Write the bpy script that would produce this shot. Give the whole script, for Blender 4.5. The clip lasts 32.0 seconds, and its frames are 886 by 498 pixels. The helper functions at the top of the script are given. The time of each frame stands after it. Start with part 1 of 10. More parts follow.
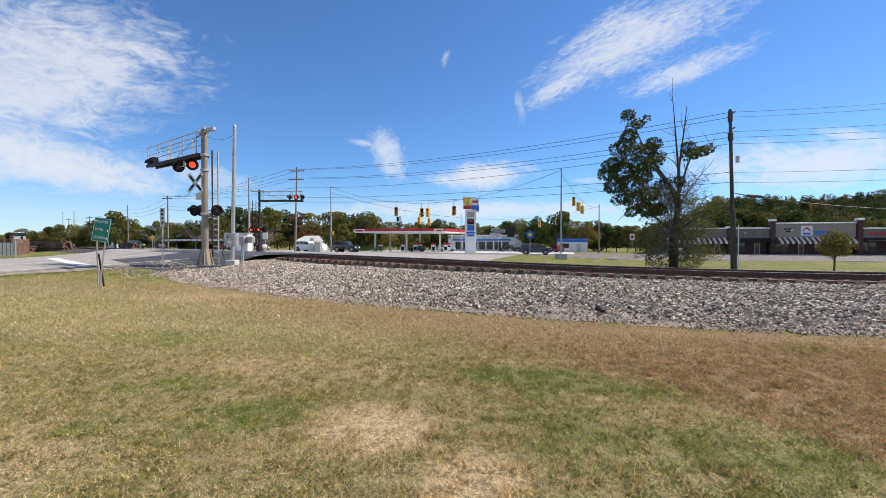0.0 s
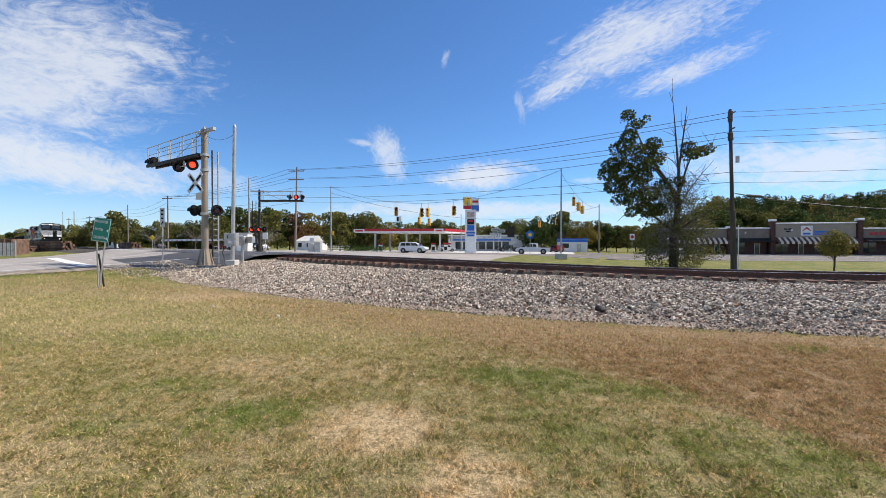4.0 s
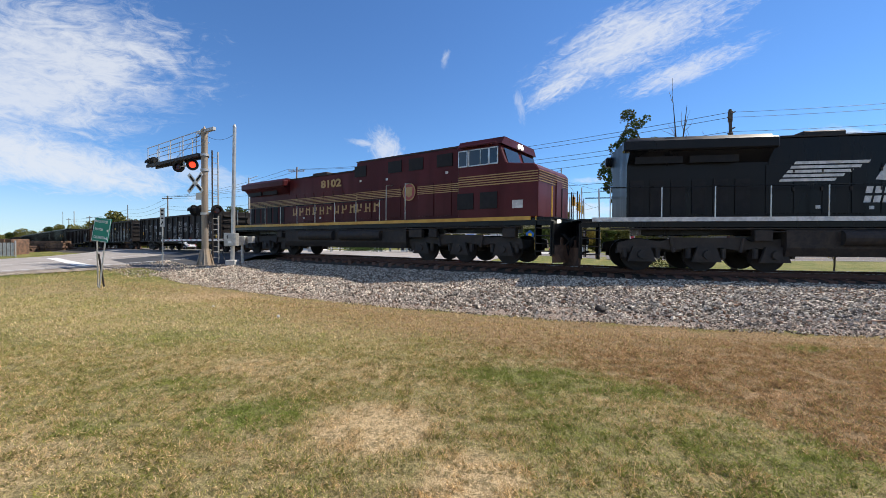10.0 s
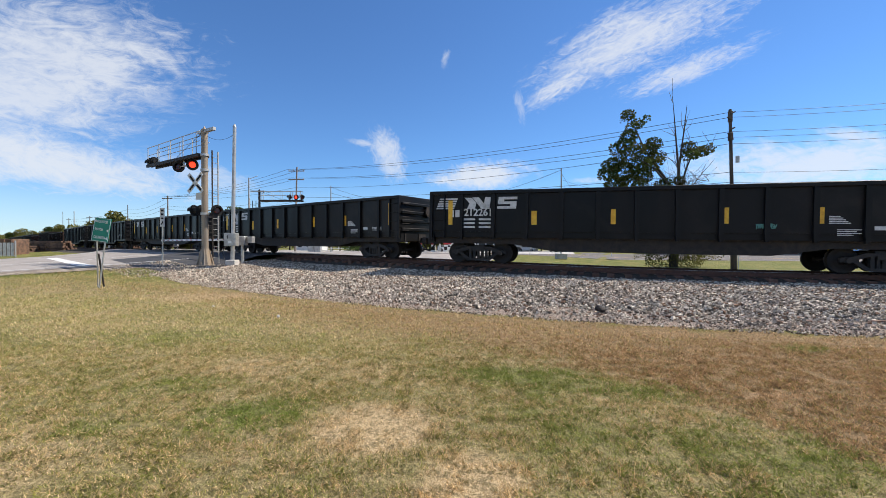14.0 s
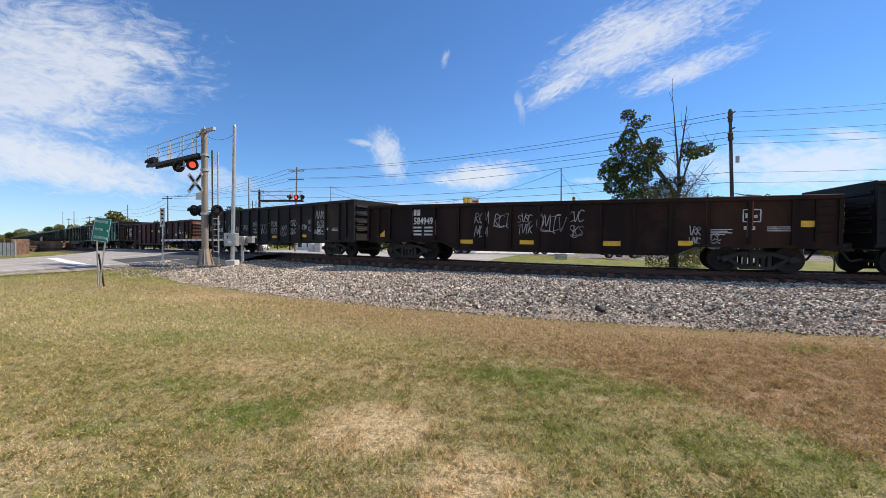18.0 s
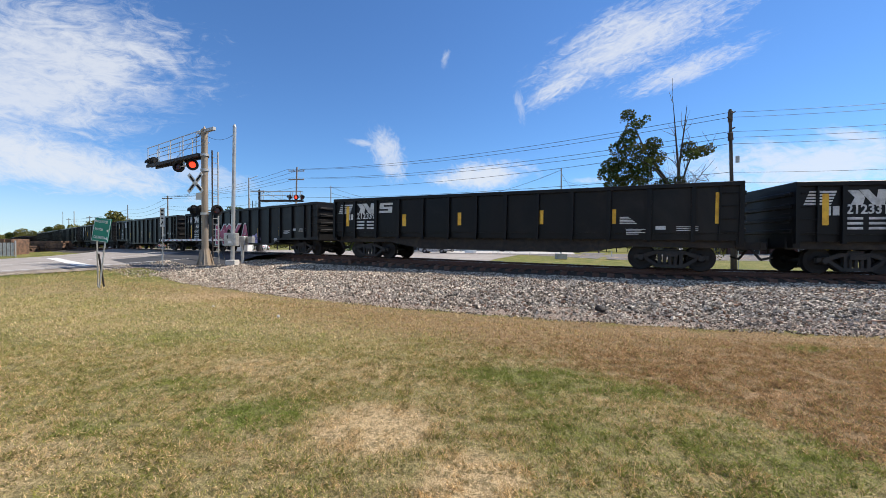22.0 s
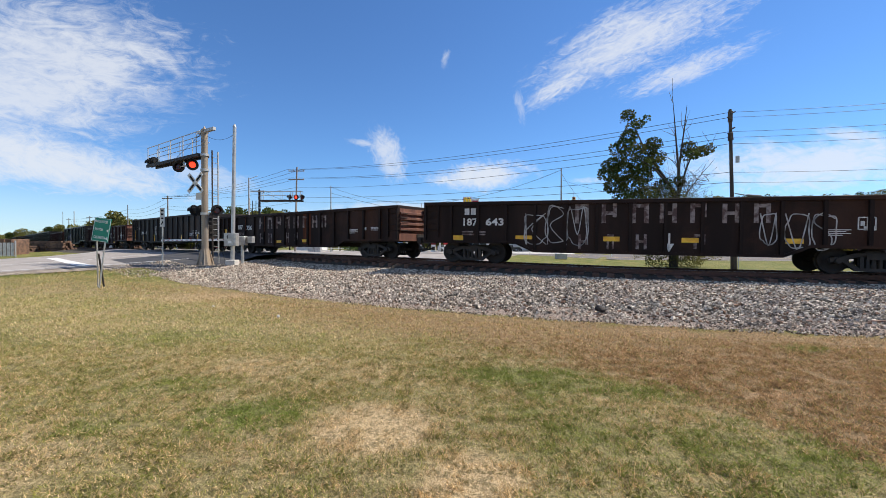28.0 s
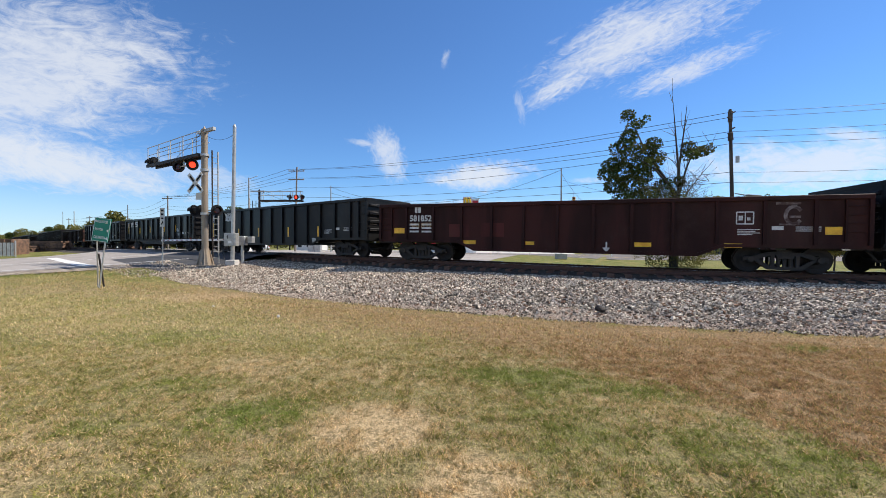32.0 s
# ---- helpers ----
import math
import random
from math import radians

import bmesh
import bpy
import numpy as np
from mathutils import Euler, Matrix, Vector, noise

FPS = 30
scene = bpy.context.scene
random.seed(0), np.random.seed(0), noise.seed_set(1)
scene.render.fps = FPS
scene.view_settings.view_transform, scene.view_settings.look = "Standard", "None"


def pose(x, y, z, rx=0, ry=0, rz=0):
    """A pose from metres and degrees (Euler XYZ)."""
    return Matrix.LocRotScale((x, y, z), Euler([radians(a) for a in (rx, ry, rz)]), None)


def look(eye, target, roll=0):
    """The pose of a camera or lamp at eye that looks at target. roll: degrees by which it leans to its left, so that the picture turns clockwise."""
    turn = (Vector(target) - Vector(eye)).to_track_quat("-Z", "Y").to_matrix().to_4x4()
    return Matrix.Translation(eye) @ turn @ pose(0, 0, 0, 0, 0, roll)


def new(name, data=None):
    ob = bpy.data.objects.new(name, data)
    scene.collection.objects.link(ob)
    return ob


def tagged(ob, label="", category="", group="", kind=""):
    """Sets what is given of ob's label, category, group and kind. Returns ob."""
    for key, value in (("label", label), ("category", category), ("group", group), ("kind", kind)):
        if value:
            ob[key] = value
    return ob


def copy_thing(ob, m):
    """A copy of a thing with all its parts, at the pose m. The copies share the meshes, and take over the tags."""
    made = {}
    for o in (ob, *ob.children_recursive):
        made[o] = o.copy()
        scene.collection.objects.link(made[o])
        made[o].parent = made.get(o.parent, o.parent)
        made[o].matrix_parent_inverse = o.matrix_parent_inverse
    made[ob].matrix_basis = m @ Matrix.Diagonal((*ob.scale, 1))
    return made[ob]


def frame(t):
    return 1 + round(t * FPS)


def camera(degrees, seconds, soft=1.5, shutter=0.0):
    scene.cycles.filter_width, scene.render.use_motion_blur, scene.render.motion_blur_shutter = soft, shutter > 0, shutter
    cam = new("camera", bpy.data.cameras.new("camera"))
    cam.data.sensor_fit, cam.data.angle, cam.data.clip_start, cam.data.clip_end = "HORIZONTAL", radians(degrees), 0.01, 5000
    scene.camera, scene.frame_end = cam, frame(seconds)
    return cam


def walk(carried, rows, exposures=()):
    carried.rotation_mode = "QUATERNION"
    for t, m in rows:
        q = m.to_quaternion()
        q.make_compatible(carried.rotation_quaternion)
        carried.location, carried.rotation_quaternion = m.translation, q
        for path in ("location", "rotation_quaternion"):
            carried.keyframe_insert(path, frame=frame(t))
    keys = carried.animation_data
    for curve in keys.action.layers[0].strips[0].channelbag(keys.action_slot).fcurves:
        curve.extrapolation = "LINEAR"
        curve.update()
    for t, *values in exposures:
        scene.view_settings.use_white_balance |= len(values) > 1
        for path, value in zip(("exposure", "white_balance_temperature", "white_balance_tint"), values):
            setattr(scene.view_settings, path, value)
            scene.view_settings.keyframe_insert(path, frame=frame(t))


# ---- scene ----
# The camera stands on the lawn and does not move.
cam = camera(94.1, 32.0, soft=0.75)
EYE = look((0.0, 0.0, 1.6), (0.0, 10.0, 1.4904))
walk(cam, [(0.0, EYE), (32.0, EYE)], exposures=[(0.0, 0.45), (32.0, 0.45)])

# ---- light ----
SUN = Vector((1.0, 0.3, 1.22)).normalized()
sun_data = bpy.data.lights.new("sun", "SUN")
sun_data.energy, sun_data.angle, sun_data.color = 5.0, radians(0.55), (1.0, 0.92, 0.82)
sun = new("sun", sun_data)
sun.matrix_world = look(SUN * 50, (0, 0, 0))

world = bpy.data.worlds.new("sky")
scene.world = world
world.use_nodes = True


class Nodes:
    """Small helper to wire node trees."""

    def __init__(self, tree):
        self.t = tree

    def add(self, kind, **kw):
        n = self.t.nodes.new(kind)
        if "operation" in kw:
            n.operation = kw["operation"]
        if "use_clamp" in kw:
            n.use_clamp = kw["use_clamp"]
        if "data_type" in kw:
            n.data_type = kw["data_type"]
        if "blend_type" in kw:
            n.blend_type = kw["blend_type"]
        if "interpolation_type" in kw:
            n.interpolation_type = kw["interpolation_type"]
        if "sky_type" in kw:
            n.sky_type, n.sun_disc = kw["sky_type"], False
        if "attribute_name" in kw:
            n.attribute_name = kw["attribute_name"]
        return n

    def link(self, a, b):
        self.t.links.new(a, b)

    def put(self, sock, v):
        if isinstance(v, bpy.types.NodeSocket):
            self.link(v, sock)
        elif v is not None:
            sock.default_value = v

    def math(self, op, a, b=None, c=None, clamp=False):
        n = self.add("ShaderNodeMath", operation=op, use_clamp=clamp)
        for s, v in zip(n.inputs, (a, b, c)):
            self.put(s, v)
        return n.outputs[0]

    def vmath(self, op, a, b=None, scale=None):
        n = self.add("ShaderNodeVectorMath", operation=op)
        self.put(n.inputs[0], a)
        self.put(n.inputs[1], b)
        if scale is not None:
            self.put(n.inputs["Scale"], scale)
        return n.outputs["Value" if op in ("DOT_PRODUCT", "LENGTH") else "Vector"]

    def noise(self, vec, scale, detail=4.0, rough=0.55, dist=0.0):
        n = self.add("ShaderNodeTexNoise")
        self.put(n.inputs["Vector"], vec)
        n.inputs["Scale"].default_value, n.inputs["Detail"].default_value = scale, detail
        n.inputs["Roughness"].default_value, n.inputs["Distortion"].default_value = rough, dist
        return n.outputs["Fac"]

    def step(self, v, lo, hi):
        n = self.add("ShaderNodeMapRange", interpolation_type="SMOOTHSTEP")
        self.put(n.inputs["Value"], v)
        n.inputs["From Min"].default_value, n.inputs["From Max"].default_value = lo, hi
        return n.outputs["Result"]

    def mix(self, fac, a, b, blend="MIX"):
        n = self.add("ShaderNodeMix", data_type="RGBA", blend_type=blend)
        self.put(n.inputs["Factor"], fac)
        for i, v in ((6, a), (7, b)):
            if isinstance(v, tuple):
                v = (*v[:3], 1.0)
            self.put(n.inputs[i], v)
        return n.outputs[2]


def build_sky():
    world.node_tree.nodes.clear()
    n = Nodes(world.node_tree)
    sky = n.add("ShaderNodeTexSky", sky_type="NISHITA")
    sky.sun_elevation = math.asin(SUN.z)
    sky.sun_rotation = math.atan2(SUN.x, SUN.y)
    sky.altitude, sky.air_density, sky.dust_density, sky.ozone_density = 250, 1.0, 0.0, 3.0
    way = n.add("ShaderNodeTexCoord").outputs["Generated"]
    # cloud fields: direction, long axis lean, half widths, stretch across the streaks, noise scale, cover threshold, thickness
    fields = [
        ((-0.93, 1, 0.45), 14, 0.27, 0.15, 2.4, 6.5, 0.37, 0.8),
        ((-1.05, 1, 0.36), 4, 0.20, 0.11, 2.2, 7.0, 0.37, 0.78),
        ((-0.72, 1, 0.36), 6, 0.09, 0.03, 2.6, 8.0, 0.42, 0.5),
        ((-0.95, 1, 0.20), -8, 0.30, 0.065, 1.9, 6.0, 0.34, 0.85),
        ((-0.60, 1, 0.17), -10, 0.20, 0.045, 2.2, 7.0, 0.42, 0.5),
        ((0.46, 1, 0.50), 13, 0.25, 0.085, 2.6, 9.0, 0.385, 0.8),
        ((0.30, 1, 0.39), 24, 0.15, 0.034, 2.6, 11.0, 0.38, 0.8),
        ((0.58, 1, 0.42), 12, 0.16, 0.034, 2.8, 11.0, 0.39, 0.72),
        ((0.185, 1, 0.335), 105, 0.06, 0.018, 2.4, 9.0, 0.44, 0.45),
        ((0.005, 1, 0.447), 75, 0.032, 0.013, 1.6, 14.0, 0.44, 0.5),
        ((-0.13, 1, 0.215), -66, 0.08, 0.045, 1.5, 11.0, 0.33, 0.7),
        ((-0.19, 1, 0.245), -8, 0.05, 0.012, 2.0, 12.0, 0.4, 0.6),
        ((0.085, 1, 0.165), 2, 0.135, 0.04, 1.5, 11.0, 0.31, 0.85),
        ((0.87, 1, 0.19), -5, 0.27, 0.058, 1.8, 8.0, 0.35, 0.78),
        ((1.0, 1, 0.255), -24, 0.08, 0.022, 2.0, 9.0, 0.4, 0.7),
        ((0.35, 1, 0.155), 0, 0.07, 0.012, 2.2, 10.0, 0.4, 0.55),
        ((0.10, 1, 0.085), 0, 0.55, 0.03, 2.4, 6.0, 0.34, 0.75),
    ]
    total = None
    for centre, lean, wa, wb, across, scale, thr, top in fields:
        c = Vector(centre).normalized()
        side = c.cross(Vector((0, 0, 1))).normalized()
        up = side.cross(c)
        a = side * math.cos(radians(lean)) + up * math.sin(radians(lean))
        b = up * math.cos(radians(lean)) - side * math.sin(radians(lean))
        u = n.math("DIVIDE", n.vmath("DOT_PRODUCT", way, tuple(a - c * a.dot(c))), wa)
        da = n.math("SUBTRACT", n.vmath("DOT_PRODUCT", way, tuple(b)), 0.0)
        v = n.math("DIVIDE", da, wb)
        r2 = n.math("ADD", n.math("MULTIPLY", u, u), n.math("MULTIPLY", v, v))
        front = n.step(n.vmath("DOT_PRODUCT", way, tuple(c)), 0.3, 0.6)
        mask = n.math("MULTIPLY", n.math("POWER", 2.718, n.math("MULTIPLY", r2, -0.9)), front)
        # coordinates along and across the streaks
        comb = n.add("ShaderNodeCombineXYZ")
        n.link(n.math("MULTIPLY", u, wa), comb.inputs[0])
        n.link(n.math("MULTIPLY", v, wb * across), comb.inputs[1])
        comb.inputs[2].default_value = centre[0] * 7.3 + centre[2] * 3.1
        fine = n.noise(comb.outputs[0], scale, 10.0, 0.66, 1.1)
        wisp = n.noise(n.vmath("ADD", comb.outputs[0], (3.7, 1.9, 0.4)), scale * 3.1, 8.0, 0.68, 1.6)
        fine = n.math("ADD", n.math("MULTIPLY", fine, 0.52), n.math("MULTIPLY", wisp, 0.48))
        dens = n.math("ADD", fine, n.math("MULTIPLY", n.math("SUBTRACT", mask, 0.62), 0.55))
        dens = n.math("MULTIPLY", n.step(dens, thr + 0.05, thr + 0.4), n.math("MULTIPLY", n.step(mask, 0.03, 0.4), top))
        total = dens if total is None else n.math("MAXIMUM", total, dens)
    # thin haze of white low over the land
    z = n.add("ShaderNodeSeparateXYZ")
    n.link(way, z.inputs[0])
    haze = n.math("MULTIPLY", n.step(z.outputs[2], 0.16, 0.0), 0.35)
    total = n.math("MAXIMUM", total, haze)
    # scattered cloud over the rest of the sky, behind and above
    rest_sky = n.step(n.vmath("DOT_PRODUCT", way, (0.0, 1.0, 0.0)), 0.42, 0.1)
    veil = n.math("MULTIPLY", n.step(n.noise(way, 3.2, 7.0, 0.6, 0.6), 0.38, 0.66), 0.5)
    total = n.math("MAXIMUM", total, n.math("MULTIPLY", veil, rest_sky))
    blue = n.mix(1.0, sky.outputs[0], (0.67, 0.98, 1.32), "MULTIPLY")
    colour = n.mix(total, blue, (7.0, 7.3, 7.8))
    bg = n.add("ShaderNodeBackground")
    n.link(colour, bg.inputs["Color"])
    bg.inputs["Strength"].default_value = 0.085
    out = n.add("ShaderNodeOutputWorld")
    n.link(bg.outputs[0], out.inputs["Surface"])


build_sky()

# ---- materials ----
def mat(name, a, b=None, rough=0.7, metal=0.0, scale=6.0, fine=60.0, bump=0.15, lo=0.4, hi=0.62, grain=0.25, coat=0.0, random_tint=0.0,
        spec=0.5, dust=None, dust_amount=0.5, streak=False):
    """A surface of two colours in patches, with a fine grain, relief and uneven gloss."""
    m = bpy.data.materials.new(name)
    m.use_nodes = True
    n = Nodes(m.node_tree)
    bsdf = m.node_tree.nodes["Principled BSDF"]
    b = b or tuple(min(1.0, c * 0.72) for c in a)
    co = n.add("ShaderNodeTexCoord").outputs["Object"]
    if streak:
        mp = n.add("ShaderNodeMapping")
        n.link(co, mp.inputs[0])
        mp.inputs["Scale"].default_value = (1.0, 1.0, 0.18)
        co_patch = mp.outputs[0]
    else:
        co_patch = co
    patch = n.step(n.noise(co_patch, scale, 5.0, 0.6, 0.3), lo, hi)
    grains = n.noise(co, fine, 3.0, 0.6)
    colour = n.mix(patch, a, b)
    if dust:
        drift = n.step(n.noise(co, scale * 0.35, 6.0, 0.7, 0.8), 0.48, 0.75)
        colour = n.mix(n.math("MULTIPLY", drift, dust_amount), colour, dust)
    tone = n.math("MULTIPLY_ADD", grains, grain * 2, 1.0 - grain)
    if random_tint:
        r = n.add("ShaderNodeObjectInfo").outputs["Random"]
        tone = n.math("MULTIPLY", tone, n.math("MULTIPLY_ADD", r, random_tint * 2, 1.0 - random_tint))
    grey = n.add("ShaderNodeCombineXYZ")
    for i in range(3):
        n.link(tone, grey.inputs[i])
    colour = n.mix(1.0, colour, grey.outputs[0], "MULTIPLY")
    n.link(colour, bsdf.inputs["Base Color"])
    n.link(n.math("MULTIPLY_ADD", patch, 0.16, max(0.02, rough - 0.08), clamp=True), bsdf.inputs["Roughness"])
    bsdf.inputs["Metallic"].default_value = metal
    bsdf.inputs["Coat Weight"].default_value = coat
    bsdf.inputs["Specular IOR Level"].default_value = spec
    if bump:
        bp = n.add("ShaderNodeBump")
        bp.inputs["Strength"].default_value, bp.inputs["Distance"].default_value = bump, 0.02
        n.link(n.math("ADD", grains, patch), bp.inputs["Height"])
        n.link(bp.outputs[0], bsdf.inputs["Normal"])
    return m


def glow(name, colour, strength):
    m = bpy.data.materials.new(name)
    m.use_nodes = True
    bsdf = m.node_tree.nodes["Principled BSDF"]
    bsdf.inputs["Base Color"].default_value = (*colour, 1)
    bsdf.inputs["Emission Color"].default_value = (*colour, 1)
    bsdf.inputs["Emission Strength"].default_value = strength
    return m


def leaf_mat(name, a, b, rough=0.6):
    m = bpy.data.materials.new(name)
    m.use_nodes = True
    n = Nodes(m.node_tree)
    bsdf = m.node_tree.nodes["Principled BSDF"]
    geo = n.add("ShaderNodeNewGeometry")
    r = geo.outputs["Random Per Island"]
    obr = n.add("ShaderNodeObjectInfo").outputs["Random"]
    big = n.noise(n.add("ShaderNodeTexCoord").outputs["Object"], 0.5, 2.0)
    f = n.math("ADD", n.math("MULTIPLY", r, 0.55), n.math("MULTIPLY", n.step(big, 0.35, 0.65), 0.45))
    colour = n.mix(f, a, b)
    tone = n.math("MULTIPLY_ADD", obr, 0.5, 0.75)
    grey = n.add("ShaderNodeCombineXYZ")
    for i in range(3):
        n.link(tone, grey.inputs[i])
    colour = n.mix(1.0, colour, grey.outputs[0], "MULTIPLY")
    n.link(colour, bsdf.inputs["Base Color"])
    bsdf.inputs["Roughness"].default_value = 0.75
    bsdf.inputs["Specular IOR Level"].default_value = 0.08
    bsdf.inputs["Transmission Weight"].default_value = 0.0
    trans = n.add("ShaderNodeBsdfTranslucent")
    n.link(colour, trans.inputs["Color"])
    add = n.add("ShaderNodeMixShader")
    add.inputs[0].default_value = 0.22
    n.link(bsdf.outputs[0], add.inputs[1])
    n.link(trans.outputs[0], add.inputs[2])
    n.link(add.outputs[0], m.node_tree.nodes["Material Output"].inputs["Surface"])
    return m


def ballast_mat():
    """Shade in the gaps under the stones painted dark; pinkish fines and dust at the toe of the slope."""
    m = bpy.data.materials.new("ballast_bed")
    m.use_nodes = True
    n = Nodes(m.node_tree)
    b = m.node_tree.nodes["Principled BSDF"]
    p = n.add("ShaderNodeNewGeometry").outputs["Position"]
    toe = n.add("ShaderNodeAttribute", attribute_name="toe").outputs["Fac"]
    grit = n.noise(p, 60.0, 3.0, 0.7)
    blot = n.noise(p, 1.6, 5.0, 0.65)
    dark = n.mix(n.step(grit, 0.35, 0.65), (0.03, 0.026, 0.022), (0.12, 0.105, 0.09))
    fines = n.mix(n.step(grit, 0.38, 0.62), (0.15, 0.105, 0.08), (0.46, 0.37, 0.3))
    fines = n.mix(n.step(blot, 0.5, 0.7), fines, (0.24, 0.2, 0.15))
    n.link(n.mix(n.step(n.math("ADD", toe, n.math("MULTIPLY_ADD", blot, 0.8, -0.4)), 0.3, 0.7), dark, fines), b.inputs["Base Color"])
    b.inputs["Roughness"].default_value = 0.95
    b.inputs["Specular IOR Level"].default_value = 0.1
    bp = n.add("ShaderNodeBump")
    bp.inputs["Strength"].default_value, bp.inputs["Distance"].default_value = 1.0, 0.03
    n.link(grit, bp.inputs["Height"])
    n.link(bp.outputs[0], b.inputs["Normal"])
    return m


# worn, lush and bare places of the lawn: x, y, half widths, strength
STRAW_SPOTS = [(-0.60, 3.60, 0.42, 0.42, 1.0), (0.22, 2.72, 0.34, 0.36, 0.75), (-3.4, 3.0, 0.8, 0.5, 0.3), (-2.2, 5.4, 1.3, 0.5, 0.3), (-7.4, 12.6, 1.6, 0.8, 0.5), (3.5, 4.3, 0.3, 0.13, 0.7)]
LUSH_SPOTS = [(-1.85, 3.9, 0.45, 0.42, 1.0), (0.95, 5.0, 0.7, 0.32, 0.8), (1.7, 4.5, 0.8, 0.35, 0.65), (5.5, 6.3, 0.35, 0.2, 0.9), (-2.9, 4.7, 0.7, 0.3, 0.5), (2.2, 3.1, 0.9, 0.6, 0.55),
              (-3.1, 3.5, 0.3, 0.18, 0.6), (-4.5, 7.2, 1.2, 0.5, 0.35), (-19.5, 17.3, 2.5, 0.9, 0.8), (1.2, 3.6, 0.7, 0.5, 0.4)]


def lawn_mat(name, blades=False):
    """Autumn lawn: green, straw and brown blades in patches; the brown grows towards the gravel."""
    m = bpy.data.materials.new(name)
    m.use_nodes = True
    n = Nodes(m.node_tree)
    bsdf = m.node_tree.nodes["Principled BSDF"]
    geo = n.add("ShaderNodeNewGeometry")
    p = geo.outputs["Position"]
    brown_at = n.add("ShaderNodeAttribute", attribute_name="dry").outputs["Fac"]
    xyz = n.add("ShaderNodeSeparateXYZ")
    n.link(p, xyz.inputs[0])
    big = n.noise(p, 0.8, 5.0, 0.65, 0.4)
    mid = n.noise(p, 3.4, 5.0, 0.65)
    clump = n.noise(p, 12.0, 4.0, 0.65)
    small = n.noise(p, 60.0, 3.0, 0.7)

    def spots(places):
        total = None
        for x, y, rx, ry, k in places:
            u = n.math("DIVIDE", n.math("SUBTRACT", xyz.outputs[0], x), rx)
            v = n.math("DIVIDE", n.math("SUBTRACT", xyz.outputs[1], y), ry)
            r2 = n.math("ADD", n.math("MULTIPLY", u, u), n.math("MULTIPLY", v, v))
            edge = n.math("ADD", r2, n.math("ADD", n.math("MULTIPLY_ADD", mid, 3.6, -1.8), n.math("MULTIPLY_ADD", clump, 2.4, -1.2)))
            f = n.math("MULTIPLY", n.step(edge, 2.4, -0.2), k)
            total = f if total is None else n.math("MAXIMUM", total, f)
        return total

    # random dark patches, painted in as shade between the pale tufts
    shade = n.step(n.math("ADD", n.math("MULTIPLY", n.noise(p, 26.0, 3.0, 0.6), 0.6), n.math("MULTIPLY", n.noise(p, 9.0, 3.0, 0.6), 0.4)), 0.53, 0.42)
    worn, lush = spots(STRAW_SPOTS), spots(LUSH_SPOTS)
    straw = n.math("ADD", n.math("MULTIPLY_ADD", big, 1.5, -0.24), n.math("MULTIPLY_ADD", clump, 0.9, -0.45))
    straw = n.math("ADD", straw, n.math("MULTIPLY_ADD", mid, 1.0, -0.5))
    straw = n.math("SUBTRACT", n.math("ADD", straw, worn), n.math("MULTIPLY", lush, 0.5), clamp=True)
    brown = n.math("ADD", brown_at, n.math("ADD", n.math("MULTIPLY_ADD", mid, 0.9, -0.45), n.math("MULTIPLY_ADD", clump, 0.6, -0.3)))
    brown = n.math("SUBTRACT", n.math("MULTIPLY", n.step(brown, 0.2, 0.8), n.math("MULTIPLY_ADD", brown_at, 0.8, 0.2)), n.math("MULTIPLY", lush, 0.55), clamp=True)
    if blades:
        r = geo.outputs["Random Per Island"]
        r2 = n.math("FRACT", n.math("MULTIPLY", r, 17.31))
        r3 = n.math("FRACT", n.math("MULTIPLY", r, 71.7))
        green = n.mix(r, (0.2, 0.215, 0.045), (0.54, 0.5, 0.16))
        green = n.mix(n.math("MULTIPLY", lush, 0.6), green, (0.24, 0.36, 0.065))
        tan = n.mix(r, (0.52, 0.37, 0.17), (0.95, 0.74, 0.43))
        rust = n.mix(r, (0.29, 0.175, 0.085), (0.8, 0.53, 0.28))
        colour = n.mix(n.step(n.math("SUBTRACT", straw, r2), -0.08, 0.08), green, tan)
        colour = n.mix(n.step(n.math("SUBTRACT", n.math("MULTIPLY", brown, 0.9), r3), -0.08, 0.08), colour, rust)
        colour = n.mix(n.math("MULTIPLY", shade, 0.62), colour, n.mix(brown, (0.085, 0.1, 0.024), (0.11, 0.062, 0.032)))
        n.link(colour, bsdf.inputs["Base Color"])
        trans = n.add("ShaderNodeBsdfTranslucent")
        n.link(colour, trans.inputs["Color"])
        both = n.add("ShaderNodeMixShader")
        both.inputs[0].default_value = 0.3
        n.link(bsdf.outputs[0], both.inputs[1])
        n.link(trans.outputs[0], both.inputs[2])
        n.link(both.outputs[0], m.node_tree.nodes["Material Output"].inputs["Surface"])
    else:
        # thatch and soil, darkened for the shade between the blades; mown turf where no blades stand
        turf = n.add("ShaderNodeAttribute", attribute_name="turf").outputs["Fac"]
        speck = n.step(small, 0.3, 0.7)
        green = n.mix(speck, (0.11, 0.125, 0.03), (0.3, 0.29, 0.09))
        tan = n.mix(speck, (0.3, 0.21, 0.1), (0.7, 0.53, 0.31))
        rust = n.mix(speck, (0.17, 0.1, 0.05), (0.48, 0.3, 0.165))
        colour = n.mix(brown, n.mix(straw, green, tan), rust)
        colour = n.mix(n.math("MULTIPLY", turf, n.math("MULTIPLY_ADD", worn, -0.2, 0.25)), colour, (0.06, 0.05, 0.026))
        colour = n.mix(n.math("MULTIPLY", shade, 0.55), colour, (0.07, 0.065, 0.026))
